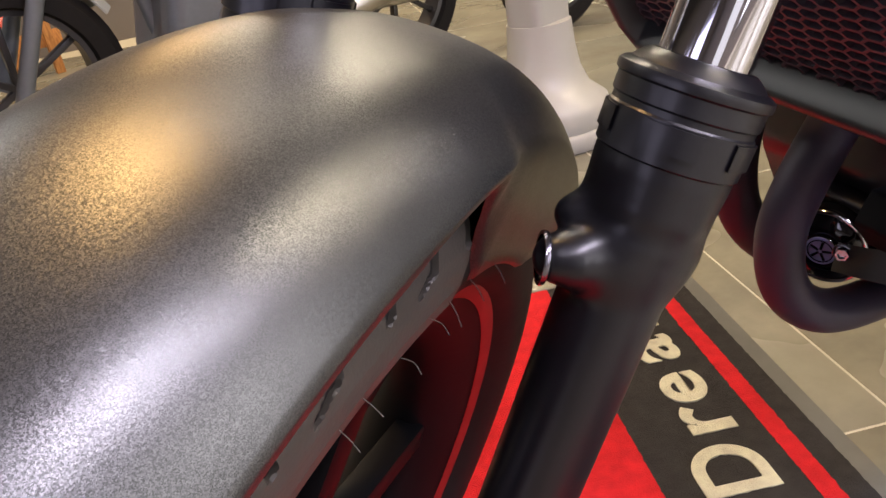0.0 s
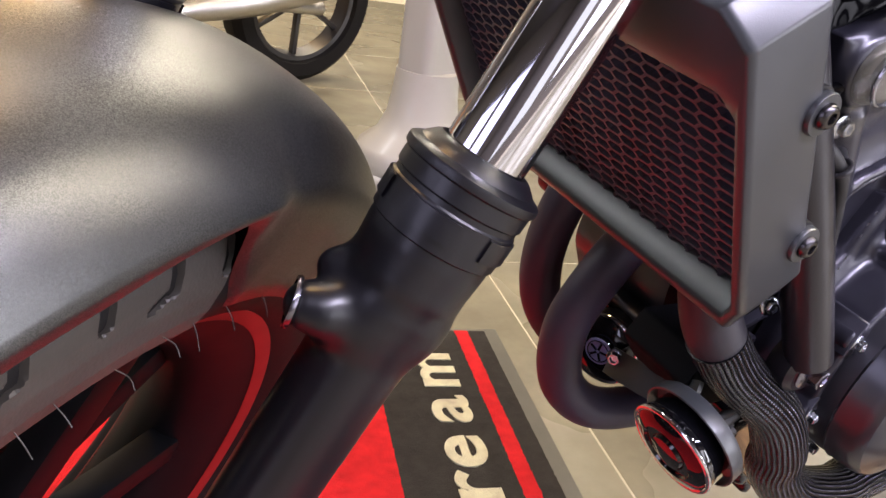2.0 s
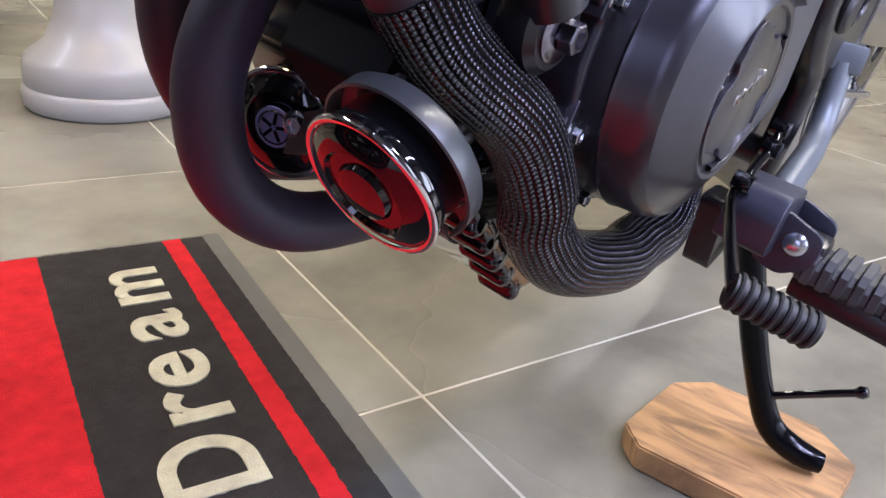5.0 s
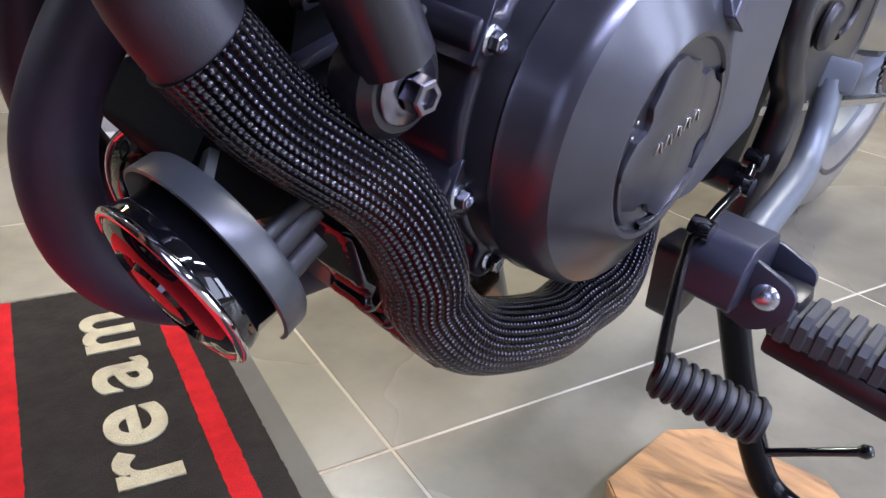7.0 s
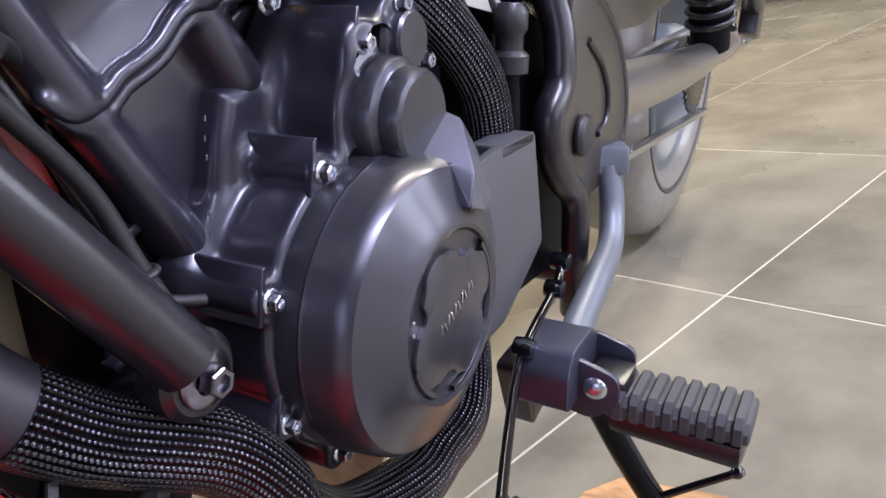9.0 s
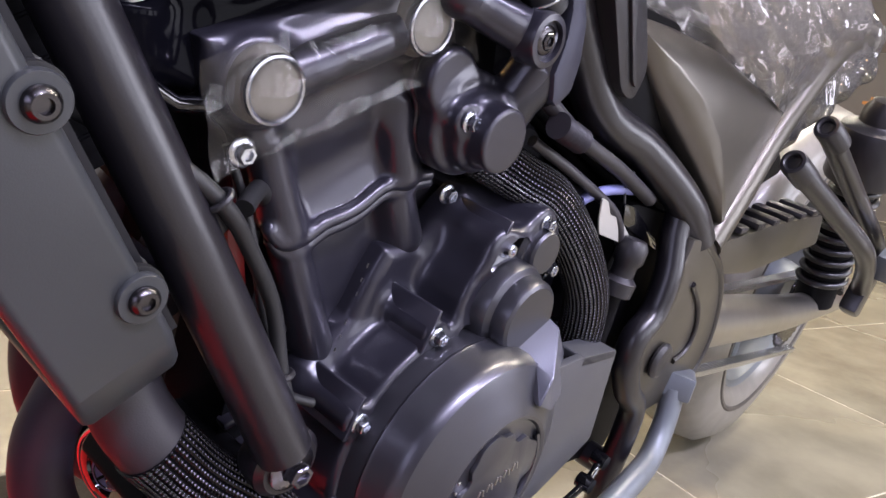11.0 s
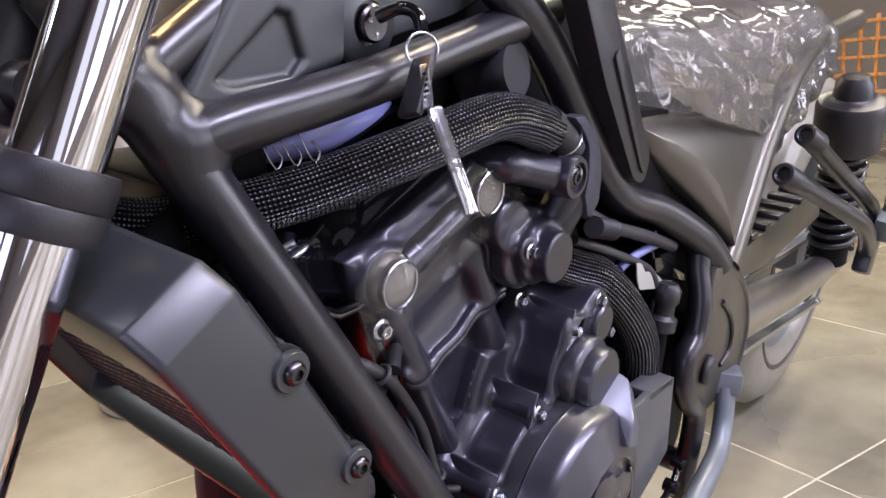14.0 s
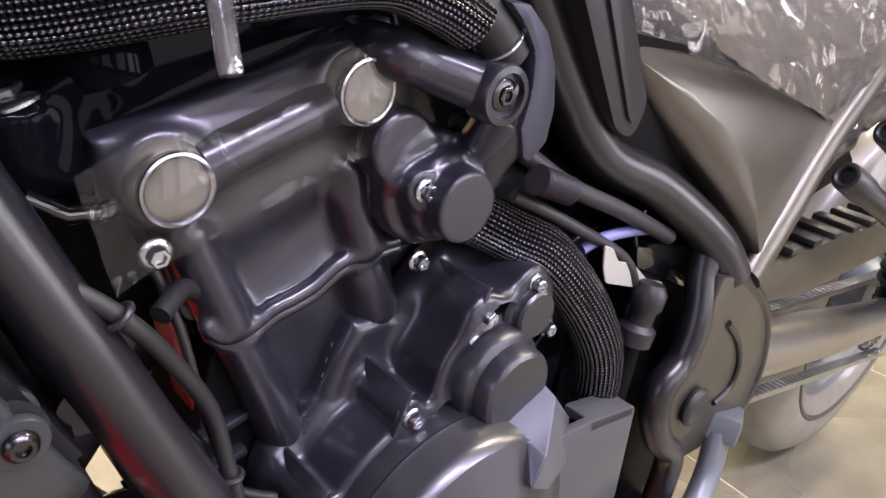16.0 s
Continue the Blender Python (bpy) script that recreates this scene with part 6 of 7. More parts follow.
# -- under the tank --
tube("intake_hose", [(0.40, -0.02, 0.745, 0.004), (0.43, -0.03, 0.752, 0.010), (0.47, -0.035, 0.757, 0.014), (0.51, -0.035, 0.766, 0.014), (0.535, -0.03, 0.775, 0.008)], 0.014, BLUETUBE, moto, "pale blue-grey plastic duct", n=28)
# made-up block: keeps the gap between hose, frame and head dark
part("dark_gap_filler", prism(rounded([(0.345, 0.742), (0.40, 0.742), (0.47, 0.672), (0.505, 0.60), (0.495, 0.55), (0.44, 0.60), (0.40, 0.66)], 0.01), -0.045, 0.07, 0.006), DEEP, moto, "added black filler that darkens the gap between frame and engine")
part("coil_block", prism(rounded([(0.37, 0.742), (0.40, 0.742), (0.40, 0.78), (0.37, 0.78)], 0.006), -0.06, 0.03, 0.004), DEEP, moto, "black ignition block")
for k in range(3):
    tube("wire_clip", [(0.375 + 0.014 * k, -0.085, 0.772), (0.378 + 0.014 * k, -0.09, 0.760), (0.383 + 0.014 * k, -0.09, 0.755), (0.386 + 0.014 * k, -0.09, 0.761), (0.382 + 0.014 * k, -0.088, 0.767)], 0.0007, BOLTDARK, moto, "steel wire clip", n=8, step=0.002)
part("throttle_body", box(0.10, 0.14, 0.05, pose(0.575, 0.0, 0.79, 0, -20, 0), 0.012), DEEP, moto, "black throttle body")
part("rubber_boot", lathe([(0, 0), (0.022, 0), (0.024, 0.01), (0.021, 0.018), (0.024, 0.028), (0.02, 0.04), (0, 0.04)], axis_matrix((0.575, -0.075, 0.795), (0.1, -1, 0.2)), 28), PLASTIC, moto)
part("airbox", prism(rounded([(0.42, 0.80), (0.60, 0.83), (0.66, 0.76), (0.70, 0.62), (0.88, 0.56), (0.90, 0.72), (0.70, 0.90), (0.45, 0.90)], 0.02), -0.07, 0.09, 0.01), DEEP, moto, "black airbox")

# -- foot controls and side stand --
hang = part("peg_hanger", sweep([(0.958, -0.190, 0.430), (0.954, -0.194, 0.410), (0.944, -0.199, 0.385), (0.917, -0.206, 0.365), (0.866, -0.213, 0.362), (0.836, -0.2155, 0.357), (0.800, -0.219, 0.353), (0.772, -0.222, 0.350)], 0.0135, 20, flat=0.85), LEVER, moto, "grey cast footrest hanger")
part("hanger_foot", box(0.052, 0.034, 0.026, pose(0.972, -0.185, 0.432, 0, 10, 22), 0.004), LEVER, hang)
part("hanger_head", prism(rounded([(0.722, 0.322), (0.722, 0.352), (0.734, 0.367), (0.776, 0.366), (0.792, 0.346), (0.786, 0.318)], 0.006), -0.238, -0.198, 0.005, 3), CLEVIS, hang, "blue-grey cast end")
for x in (0.744, 0.786):
    bm = prism(rounded([(-0.2240, 0.312), (-0.2330, 0.3565), (-0.2680, 0.346), (-0.2680, 0.322), (-0.2480, 0.3063)], 0.008), -x - 0.005, -x, 0.0012)
    bm.transform(Matrix.Rotation(radians(90), 4, "Z"))
    part("clevis_plate", bm, CLEVIS, hang, "blue-grey clevis cheek")
part("clevis_bolt", lathe([(0, 0.0046), (0.0035, 0.0042), (0.0066, 0.0030), (0.0086, 0.0014), (0.0094, 0)], axis_matrix((0.7440, -0.2510, 0.3345), (-1, -0.1, 0.1)), 28), STEEL, hang, "bright pivot pin head")


PEGRUB = material("worn_grey_rubber", (0.045, 0.045, 0.047), 0.55, 0, 0, 0.25, 60, 0.3, 900)


def peg(p0, p1, r, ribs, name, label, flat=1.0):
    """A rubber footrest: a core and a row of raised ribs."""
    a, b = Vector(p0), Vector(p1)
    d = (b - a)
    mat = PEGRUB if flat != 1.0 else RUBBER
    core = part(name, sweep([a, a + d * 0.25, a + d * 0.5, a + d * 0.75, b], r * 0.86, 28, flat=flat), mat, moto, label)
    for k in range(ribs):
        c = a + d * ((k + 0.6) / (ribs + 0.2))
        w = d.length / ribs * 0.30
        bm = lathe([(r * 0.8, -w), (r * 0.98, -w * 0.8), (r * 1.03, 0), (r * 0.98, w * 0.8), (r * 0.8, w)], axis_matrix(c, d), 28)
        if flat != 1.0:
            bm.transform(Matrix.Translation(c) @ Matrix.Diagonal((1, 1, flat, 1)) @ Matrix.Translation(-c))
        part("rubber_rib", bm, mat, core)
    return core


def slab(y0, y1, grow, top):
    """A cross slice of the footrest rubber between two distances out; it widens slightly outwards."""
    loops = []
    for y in (y0, y0 + 0.0012, y1 - 0.0012, y1):
        q = (-y - 0.262) / 0.092
        g = grow if y0 < y < y1 else grow - 0.0012
        c = 0.768 + 0.008 * q
        w = 0.0218 + 0.001 * q + g
        zt, zb = 0.3280 - 0.003 * q + g + top, 0.308 - 0.001 * q - g
        loops.append([Vector((c + a, y, h)) for a, h in ((-w, zb + 0.004), (-w, zt - 0.006), (-w + 0.006, zt), (w - 0.006, zt), (w, zt - 0.006), (w, zb + 0.004), (w - 0.005, zb), (-w + 0.005, zb))])
    bm = loft(loops, closed=False)
    bm.verts.ensure_lookup_table()
    bm.faces.new([bm.verts[k] for k in range(8)])
    bm.faces.new([bm.verts[k] for k in range(24, 32)])
    bmesh.ops.recalc_face_normals(bm, faces=bm.faces)
    return bm


foot = part("footrest", slab(-0.356, -0.258, 0.0, 0.0), PEGRUB, moto, "ribbed grey rubber footrest")
for k in range(8):
    y1 = -0.2625 - 0.0117 * k
    part("rubber_rib", slab(y1 - 0.0078, y1, 0.0012, 0.003), PEGRUB, foot)
part("footrest_plate", box(0.038, 0.096, 0.019, pose(0.773, -0.306, 0.299, 0, 0, -4), 0.005), FRAME, foot, "black metal underside")
part("footrest_end", box(0.034, 0.030, 0.030, pose(0.768, -0.256, 0.324), 0.006), FRAME, foot)
shift = peg((0.580, -0.250, 0.356), (0.600, -0.297, 0.347), 0.0115, 9, "shift_pedal_rubber", "ribbed black rubber shift pedal")
tube("shift_lever", [(0.580, -0.252, 0.357), (0.60, -0.244, 0.3565), (0.66, -0.222, 0.3545), (0.715, -0.203, 0.353), (0.728, -0.2, 0.36)], 0.0058, DARKSTEEL, moto, "bent dark steel shift lever", n=14, flat=0.6)
tube("shift_rod", [(0.835, -0.190, 0.385), (0.8135, -0.195, 0.3755), (0.7585, -0.200, 0.370), (0.728, -0.203, 0.366)], 0.0036, GLOSS, moto, "thin black shift rod", n=12)
for p in ((0.728, -0.203, 0.366), (0.805, -0.196, 0.375), (0.835, -0.190, 0.385)):
    part("rod_joint", lathe([(0, -0.007), (0.007, -0.007), (0.0078, 0), (0.007, 0.007), (0, 0.007)], axis_matrix(p, (0, -1, 0)), 20), GLOSS, moto, "black ball joint")
stand = part("side_stand", sweep([(0.832, -0.200, 0.300, 0.0115), (0.842, -0.216, 0.262, 0.0122), (0.857, -0.240, 0.200, 0.0124), (0.870, -0.270, 0.138, 0.0122), (0.876, -0.291, 0.108, 0.0128), (0.879, -0.314, 0.098, 0.0130), (0.881, -0.332, 0.0965, 0.0120), (0.884, -0.344, 0.0965, 0.010)], 0.0152, 24), STANDBLACK, moto, "glossy black side stand")
part("stand_prong", sweep([(0.868, -0.272, 0.138), (0.873, -0.306, 0.162), (0.877, -0.340, 0.186)], 0.0038, 12), GLOSS, stand)
part("prong_tip", lathe([(0, -0.006), (0.0045, -0.005), (0.0062, 0), (0.0045, 0.005), (0, 0.006)], axis_matrix((0.877, -0.341, 0.187), (0, -0.7, 0.6)), 18), GLOSS, stand)
bm = sweep([(0.826 + 0.00026 * i + 0.0042 * math.cos(i * 0.7), -0.208 - 0.00028 * i, 0.298 - 0.0006 * i + 0.0042 * math.sin(i * 0.7)) for i in range(90)], 0.0012, 8, 0.002)
part("stand_spring", bm, STEEL, stand, "coiled steel return spring")
part("stand_bracket", prism(rounded([(0.73, 0.345), (0.77, 0.345), (0.785, 0.29), (0.75, 0.28)], 0.008), -0.20, -0.178, 0.003), FRAME, stand)

# -- swingarm, rear wheel, chain, shock --
RX, RZ = 1.80, 0.375
for s in (-1, 1):
    sw = tube("swingarm", [(0.93, s * 0.14, 0.490, 0.031), (1.05, s * 0.15, 0.470, 0.031), (1.26, s * 0.152, 0.444, 0.030), (1.42, s * 0.154, 0.427, 0.027), (1.60, s * 0.155, 0.413, 0.023), (1.74, s * 0.155, 0.405, 0.021)], 0.023, ALU, moto, "satin silver swingarm tube", n=28)
    part("axle_block", prism(rounded([(1.70, 0.380), (1.70, 0.428), (1.93, 0.418), (1.95, 0.395), (1.93, 0.372)], 0.008), s * 0.163, s * 0.118, 0.004), ALU, sw, "silver chain adjuster end")
    part("adjuster_mark", box(0.05, 0.001, 0.012, pose(1.79, s * 0.1645, 0.405), 0), AMBER, sw, "small orange sticker")
    part("axle_nut", hex_bolt((1.89, s * 0.163, 0.395), (0, s, 0), 0.015, 0.014, 1.3), STEEL, sw, "bright axle nut")
rw = part("rear_wheel", lathe([(0.21, -0.052), (0.222, -0.058), (0.225, -0.054), (0.215, -0.03), (0.208, 0), (0.215, 0.03), (0.225, 0.054), (0.222, 0.058), (0.21, 0.052), (0.2, 0.03), (0.196, 0), (0.2, -0.03), (0.21, -0.052)], pose(RX, 0, RZ) @ AY, 64), LEVER, moto, "grey cast rear wheel")
tp = [(0.22, -0.055), (0.24, -0.074), (0.28, -0.080), (0.325, -0.070), (0.350, -0.046), (0.360, 0), (0.350, 0.046), (0.325, 0.070), (0.28, 0.080), (0.24, 0.074), (0.22, 0.055)]
part("tyre", lathe(tp, pose(RX, 0, RZ) @ AY, 80), TYRE, rw, "wide black rear tyre, its warm sheen painted in")
for s in (-1, 1):
    part("bead_line", lathe([(0.254, s * 0.0745), (0.257, s * 0.0790), (0.263, s * 0.0800), (0.267, s * 0.0770)], pose(RX, 0, RZ) @ AY, 80), TREAD, rw, "dark moulded bead line")
for k in range(5):
    part("spoke", box(0.035, 0.03, 0.19, pose(RX, 0, RZ) @ Matrix.Rotation(radians(72 * k + 20), 4, "Y") @ pose(0, 0, 0.115), 0.008), LEVER, rw)
part("hub", lathe([(0, -0.07), (0.05, -0.07), (0.055, -0.05), (0.055, 0.07), (0, 0.07)], pose(RX, 0, RZ) @ AY, 32), LEVER, rw)
part("rear_sprocket", lathe([(0.05, -0.102), (0.098, -0.102), (0.102, -0.100), (0.102, -0.096), (0.098, -0.094), (0.05, -0.094), (0.05, -0.102)], pose(RX, 0, RZ) @ AY, 48), DARKSTEEL, rw, "dark steel rear sprocket")
for k in range(40):
    part("sprocket_tooth", box(0.007, 0.006, 0.012, pose(RX, -0.098, RZ) @ Matrix.Rotation(radians(9 * k), 4, "Y") @ pose(0, 0, 0.105), 0.002, 1), DARKSTEEL, rw)
lk = prism(rounded([(-0.009, 0), (-0.006, 0.0055), (0, 0.0035), (0.006, 0.0055), (0.009, 0), (0.006, -0.0055), (0, -0.0035), (-0.006, -0.0055)], 0.002, 2), -0.008, 0.008, 0)
chain = part("drive_chain", sweep([(0.80, -0.115, 0.396), (1.3, -0.115, 0.332), (1.80, -0.115, 0.268)], 0.003, 8), DARKSTEEL, moto, "steel drive chain")
lm = bpy.data.meshes.new("chain_link")
lk.to_mesh(lm)
lk.free()
lm.materials.append(STEEL)
for k in range(66):
    o = new("chain_link", lm)
    o.parent = chain
    o.matrix_basis = pose(0.80 + 0.0155 * k, -0.115, 0.396 - 0.0155 * k * 0.128, 0, 7.5, 0)
for k in range(60):
    o = new("chain_link", lm)
    o.parent = chain
    o.matrix_basis = pose(0.85 + 0.0155 * k, -0.098, 0.472 - 0.0155 * k * 0.045, 0, 2.5, 0)
guard = part("chain_guard", prism(rounded([(1.0, 0.575), (1.17, 0.588), (1.37, 0.590), (1.40, 0.545), (1.13, 0.528), (1.0, 0.540)], 0.012), -0.165, -0.12, 0.006), RAIL, moto, "dark bronze ribbed chain guard")
for k in range(6):
    part("guard_rib", box(0.022, 0.048, 0.008, pose(1.06 + 0.052 * k, -0.142, 0.586 + 0.0018 * k, 0, -3, 0), 0.003), PLASTIC, guard)
for s in (-1, 1):
    sx, sz = 1.50, 0.60
    sp = part("shock_absorber", lathe([(0, 0), (0.030, 0), (0.030, 0.20), (0.032, 0.202), (0.032, 0.21), (0.0, 0.21)], axis_matrix((sx + 0.07, s * 0.16, 0.43), (-0.28, 0, 0.96)), 28), DEEP, moto, "black rear shock absorber")
    bm = sweep([(0.034 * math.cos(t * 0.7), 0.034 * math.sin(t * 0.7), 0.0021 * t * 1.05) for t in range(0, 82)], 0.0052, 10, 0.008)
    bm.transform(axis_matrix((sx + 0.060, s * 0.16, 0.46), (-0.28, 0, 0.96)))
    part("shock_spring", bm, FORK, sp, "black coil spring")
    part("shock_cover", lathe([(0, 0), (0.050, 0), (0.053, 0.006), (0.053, 0.075), (0.050, 0.082), (0.034, 0.086), (0.030, 0.09), (0.028, 0.11), (0.02, 0.122), (0, 0.126)], axis_matrix((sx + 0.008, s * 0.16, 0.64), (-0.28, 0, 0.96)), 40), PLASTIC, sp, "black spring cover")
    pr = tube("passenger_peg_bracket", [(1.040, s * 0.190, 0.670), (1.140, s * 0.220, 0.628), (1.225, s * 0.247, 0.590), (1.275, s * 0.252, 0.565), (1.315, s * 0.250, 0.542), (1.3465, s * 0.248, 0.520)], 0.0118, FRAME, moto, "black tubular passenger footrest bracket", n=24)
    tube("bracket_tube", [(1.105, s * 0.190, 0.709), (1.240, s * 0.212, 0.645), (1.345, s * 0.230, 0.596), (1.380, s * 0.238, 0.572), (1.372, s * 0.245, 0.530)], 0.0118, FRAME, pr, n=24)
    for x, z, dx in ((1.040, 0.670, 0.9), (1.105, 0.709, 0.9)):
        part("bracket_socket", lathe([(0.0, 0.006), (0.007, 0.006), (0.0075, 0.001), (0.0095, -0.0005), (0.0125, 0.0), (0.0138, 0.003), (0.0138, 0.04), (0, 0.04)], axis_matrix((x - 0.004, s * 0.189, z + 0.002), (dx, s * 0.20, -0.36)), 28), PLASTIC, pr)
    part("bracket_foot", box(0.040, 0.024, 0.060, pose(1.358, s * 0.246, 0.512, 0, 20, 0), 0.006), FRAME, pr)
    part("peg_block", box(0.050, 0.030, 0.036, pose(1.345, s * 0.268, 0.566, 0, -20, 0), 0.006), LEVER, pr, "blue-grey folding joint")
    tube("passenger_peg", [(1.350, s * 0.268, 0.580), (1.36, s * 0.266, 0.600), (1.385, s * 0.264, 0.640)], 0.0125, ALU, pr, "silver ribbed folding footrest", n=20)
# -- seat, side cover --
def side_cover(s):
    """A flared triangular panel with a raised rim; thick sheet."""
    corners = [(0.708, -0.128, 0.762), (0.735, -0.132, 0.760), (0.86, -0.146, 0.750), (1.05, -0.160, 0.713), (1.01, -0.168, 0.665), (0.945, -0.178, 0.605), (0.928, -0.180, 0.605), (0.866, -0.160, 0.657), (0.790, -0.140, 0.708)]
    cen = Vector((0.86, -0.158, 0.70))
    bm = bmesh.new()
    rows = []
    for f, dy in ((1.0, 0.014), (1.0, 0.0), (0.94, -0.004), (0.5, -0.009), (0.2, -0.010)):
        rows.append([bm.verts.new((cen.x + (x - cen.x) * f, s * -1 * (cen.y + (y - cen.y) * f + dy), cen.z + (z - cen.z) * f)) for x, y, z in corners])
    n = len(corners)
    for i in range(len(rows) - 1):
        for k in range(n):
            bm.faces.new((rows[i][k], rows[i][(k + 1) % n], rows[i + 1][(k + 1) % n], rows[i + 1][k]))
    bm.faces.new(rows[-1])
    bmesh.ops.recalc_face_normals(bm, faces=bm.faces)
    return bm


for s in (-1, 1):
    part("side_cover", side_cover(s), SILVER, moto, "satin dark silver triangular side cover")
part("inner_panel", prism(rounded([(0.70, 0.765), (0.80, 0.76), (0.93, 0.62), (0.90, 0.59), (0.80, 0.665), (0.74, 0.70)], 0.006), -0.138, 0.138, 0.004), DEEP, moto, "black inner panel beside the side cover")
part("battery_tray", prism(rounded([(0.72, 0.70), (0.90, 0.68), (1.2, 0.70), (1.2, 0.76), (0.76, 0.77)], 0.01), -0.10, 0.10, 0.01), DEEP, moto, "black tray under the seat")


def seat_mesh(grow, wrinkle, nseg=90, nring=48, droop=0.0):
    """The seat's rounded body; wrinkle crumples the skin for the wrapping."""
    bm = bmesh.new()
    rows = []
    for i in range(nseg + 1):
        t = i / nseg
        x = 0.755 + 0.62 * t
        mid = 0.800 - 0.035 * math.sin(math.pi * t) + 0.055 * t
        hw = (0.075 + 0.06 * math.sin(math.pi * min(1, t * 1.1) * 0.5)) * (1 - 0.5 * max(0, t - 0.85) / 0.15)
        hh = 0.045 * min(1, 0.35 + 4 * t) * min(1, 0.35 + 4 * (1 - t))
        row = []
        for k in range(nring):
            a = 2 * math.pi * k / nring
            c, q = math.cos(a), math.sin(a)
            y = (hw + grow) * math.copysign(abs(c) ** 0.6, c)
            z = mid + (hh + grow) * math.copysign(abs(q) ** 0.75, q)
            if droop and q < 0.2:
                z -= droop * (0.2 - q) * (0.25 + 1.3 * math.exp(-((x - 1.05) / 0.17) ** 2)) * (0.9 + 0.5 * noise.noise((x * 9, y * 6, 2)))
                y *= 1 + 0.35 * droop * (0.2 - q) / 0.06
            if wrinkle:
                p = Vector((x * 9 + z * 3, y * 10 - x * 3, z * 11 + x * 2))
                d = (abs(noise.noise(p)) - 0.22) * 2.2 + 1.1 * (abs(noise.noise(p * 2.3)) - 0.2) + 0.2 * (abs(noise.noise(p * 5.3)) - 0.2)
                y += wrinkle * d * c
                z += wrinkle * d * q
            row.append(bm.verts.new((x, y, z)))
        rows.append(row)
    for i in range(nseg):
        for k in range(nring):
            bm.faces.new((rows[i][k], rows[i][(k + 1) % nring], rows[i + 1][(k + 1) % nring], rows[i + 1][k]))
    bm.faces.new(rows[0][::-1])
    bm.faces.new(rows[-1])
    bmesh.ops.recalc_face_normals(bm, faces=bm.faces)
    return bm


SEATM = material("seat_vinyl", (0.03, 0.028, 0.026), 0.5, 0, 0, 0.2, 30, 0.3, 500)
seat = part("seat", seat_mesh(0.0, 0.0, 40, 32), SEATM, moto, "black vinyl seat")
part("seat_wrapping", seat_mesh(0.014, 0.011, 220, 140, 0.065), WRAP, seat, "crumpled clear plastic wrapping", 70)

def wrapping_hem():
    """The loose lower edge of the wrapping, which hangs in a point over the side cover."""
    bm = bmesh.new()
    low = ((0.705, 0.792), (0.766, 0.767), (0.86, 0.746), (0.95, 0.729), (1.035, 0.7125), (1.09, 0.731), (1.15, 0.750), (1.225, 0.770))
    lx, lz = zip(*low)
    rows = []
    for i in range(161):
        x = 0.705 + 0.52 * i / 160
        z0 = float(np.interp(x, lx, lz)) + 0.004 * noise.noise((x * 38, 0, 3)) + 0.0025 * noise.noise((x * 110, 0, 5))
        z1 = 0.822 + 0.03 * i / 160
        row = []
        for j in range(46):
            q = j / 45
            p = Vector((x * 15 + 2.5 * q, q * 2.6, 1.7))
            d = (abs(noise.noise(p)) - 0.2) * 2.0 + 0.7 * (abs(noise.noise(p * 2.2)) - 0.2)
            y = -0.166 + 0.020 * q ** 2.2 - 0.0055 * d
            row.append(bm.verts.new((x + 0.004 * noise.noise(p * 1.3), y, z0 + (z1 - z0) * q)))
        rows.append(row)
    for i in range(160):
        for j in range(45):
            bm.faces.new((rows[i][j], rows[i + 1][j], rows[i + 1][j + 1], rows[i][j + 1]))
    bmesh.ops.recalc_face_normals(bm, faces=bm.faces)
    return bm


part("wrapping_hem", wrapping_hem(), WRAP, seat, "loose hanging edge of clear plastic", 70)

# -- odd parts behind the engine --
part("rear_inner_mudguard", prism(rounded([(1.0, 0.70), (1.30, 0.70), (1.45, 0.62), (1.3, 0.58), (1.02, 0.58)], 0.03), -0.07, 0.07, 0.01), DEEP, moto, "black inner mudguard")
part("starter_motor", lathe([(0, 0), (0.026, 0), (0.03, 0.006), (0.03, 0.09), (0, 0.09)], axis_matrix((0.70, -0.10, 0.635), (0, 1, 0)), 28), DEEP, moto, "black starter motor")
part("sensor", lathe([(0, 0), (0.014, 0), (0.0145, 0.012), (0.010, 0.016), (0.010, 0.026), (0.013, 0.03), (0.013, 0.042), (0.009, 0.048), (0, 0.048)], axis_matrix((0.800, -0.162, 0.545), (0.1, 0, 1)), 24), PLASTIC, moto, "black sensor plug")
tube("sensor_stem", [(0.800, -0.160, 0.55), (0.806, -0.158, 0.50), (0.81, -0.155, 0.44)], 0.009, DEEP, moto, "black breather stem", n=16)
tube("loose_cable", [(0.66, -0.09, 0.70), (0.72, -0.1, 0.672), (0.80, -0.11, 0.64), (0.86, -0.12, 0.60)], 0.007, DEEP, moto, "black cable", n=14)
tube("loose_cable", [(0.66, -0.07, 0.69), (0.74, -0.09, 0.66), (0.84, -0.10, 0.61)], 0.005, DEEP, moto, "black cable", n=14)
part("white_tag", prism(rounded([(0.741, 0.627), (0.752, 0.624), (0.763, 0.6125), (0.784, 0.608), (0.809, 0.592), (0.838, 0.5836), (0.820, 0.5800), (0.791, 0.588), (0.755, 0.597), (0.7465, 0.610)], 0.003), -0.1535, -0.1520, 0.0005, 1), WHITE, moto, "pale plastic tag hanging by a wire")
part("rubber_flap", prism(rounded([(0.786, 0.620), (0.806, 0.6165), (0.870, 0.583), (0.880, 0.5715), (0.841, 0.5855), (0.795, 0.602)], 0.004), -0.1515, -0.1490, 0.0010, 2), GLOSS, moto, "glossy black rubber flap")
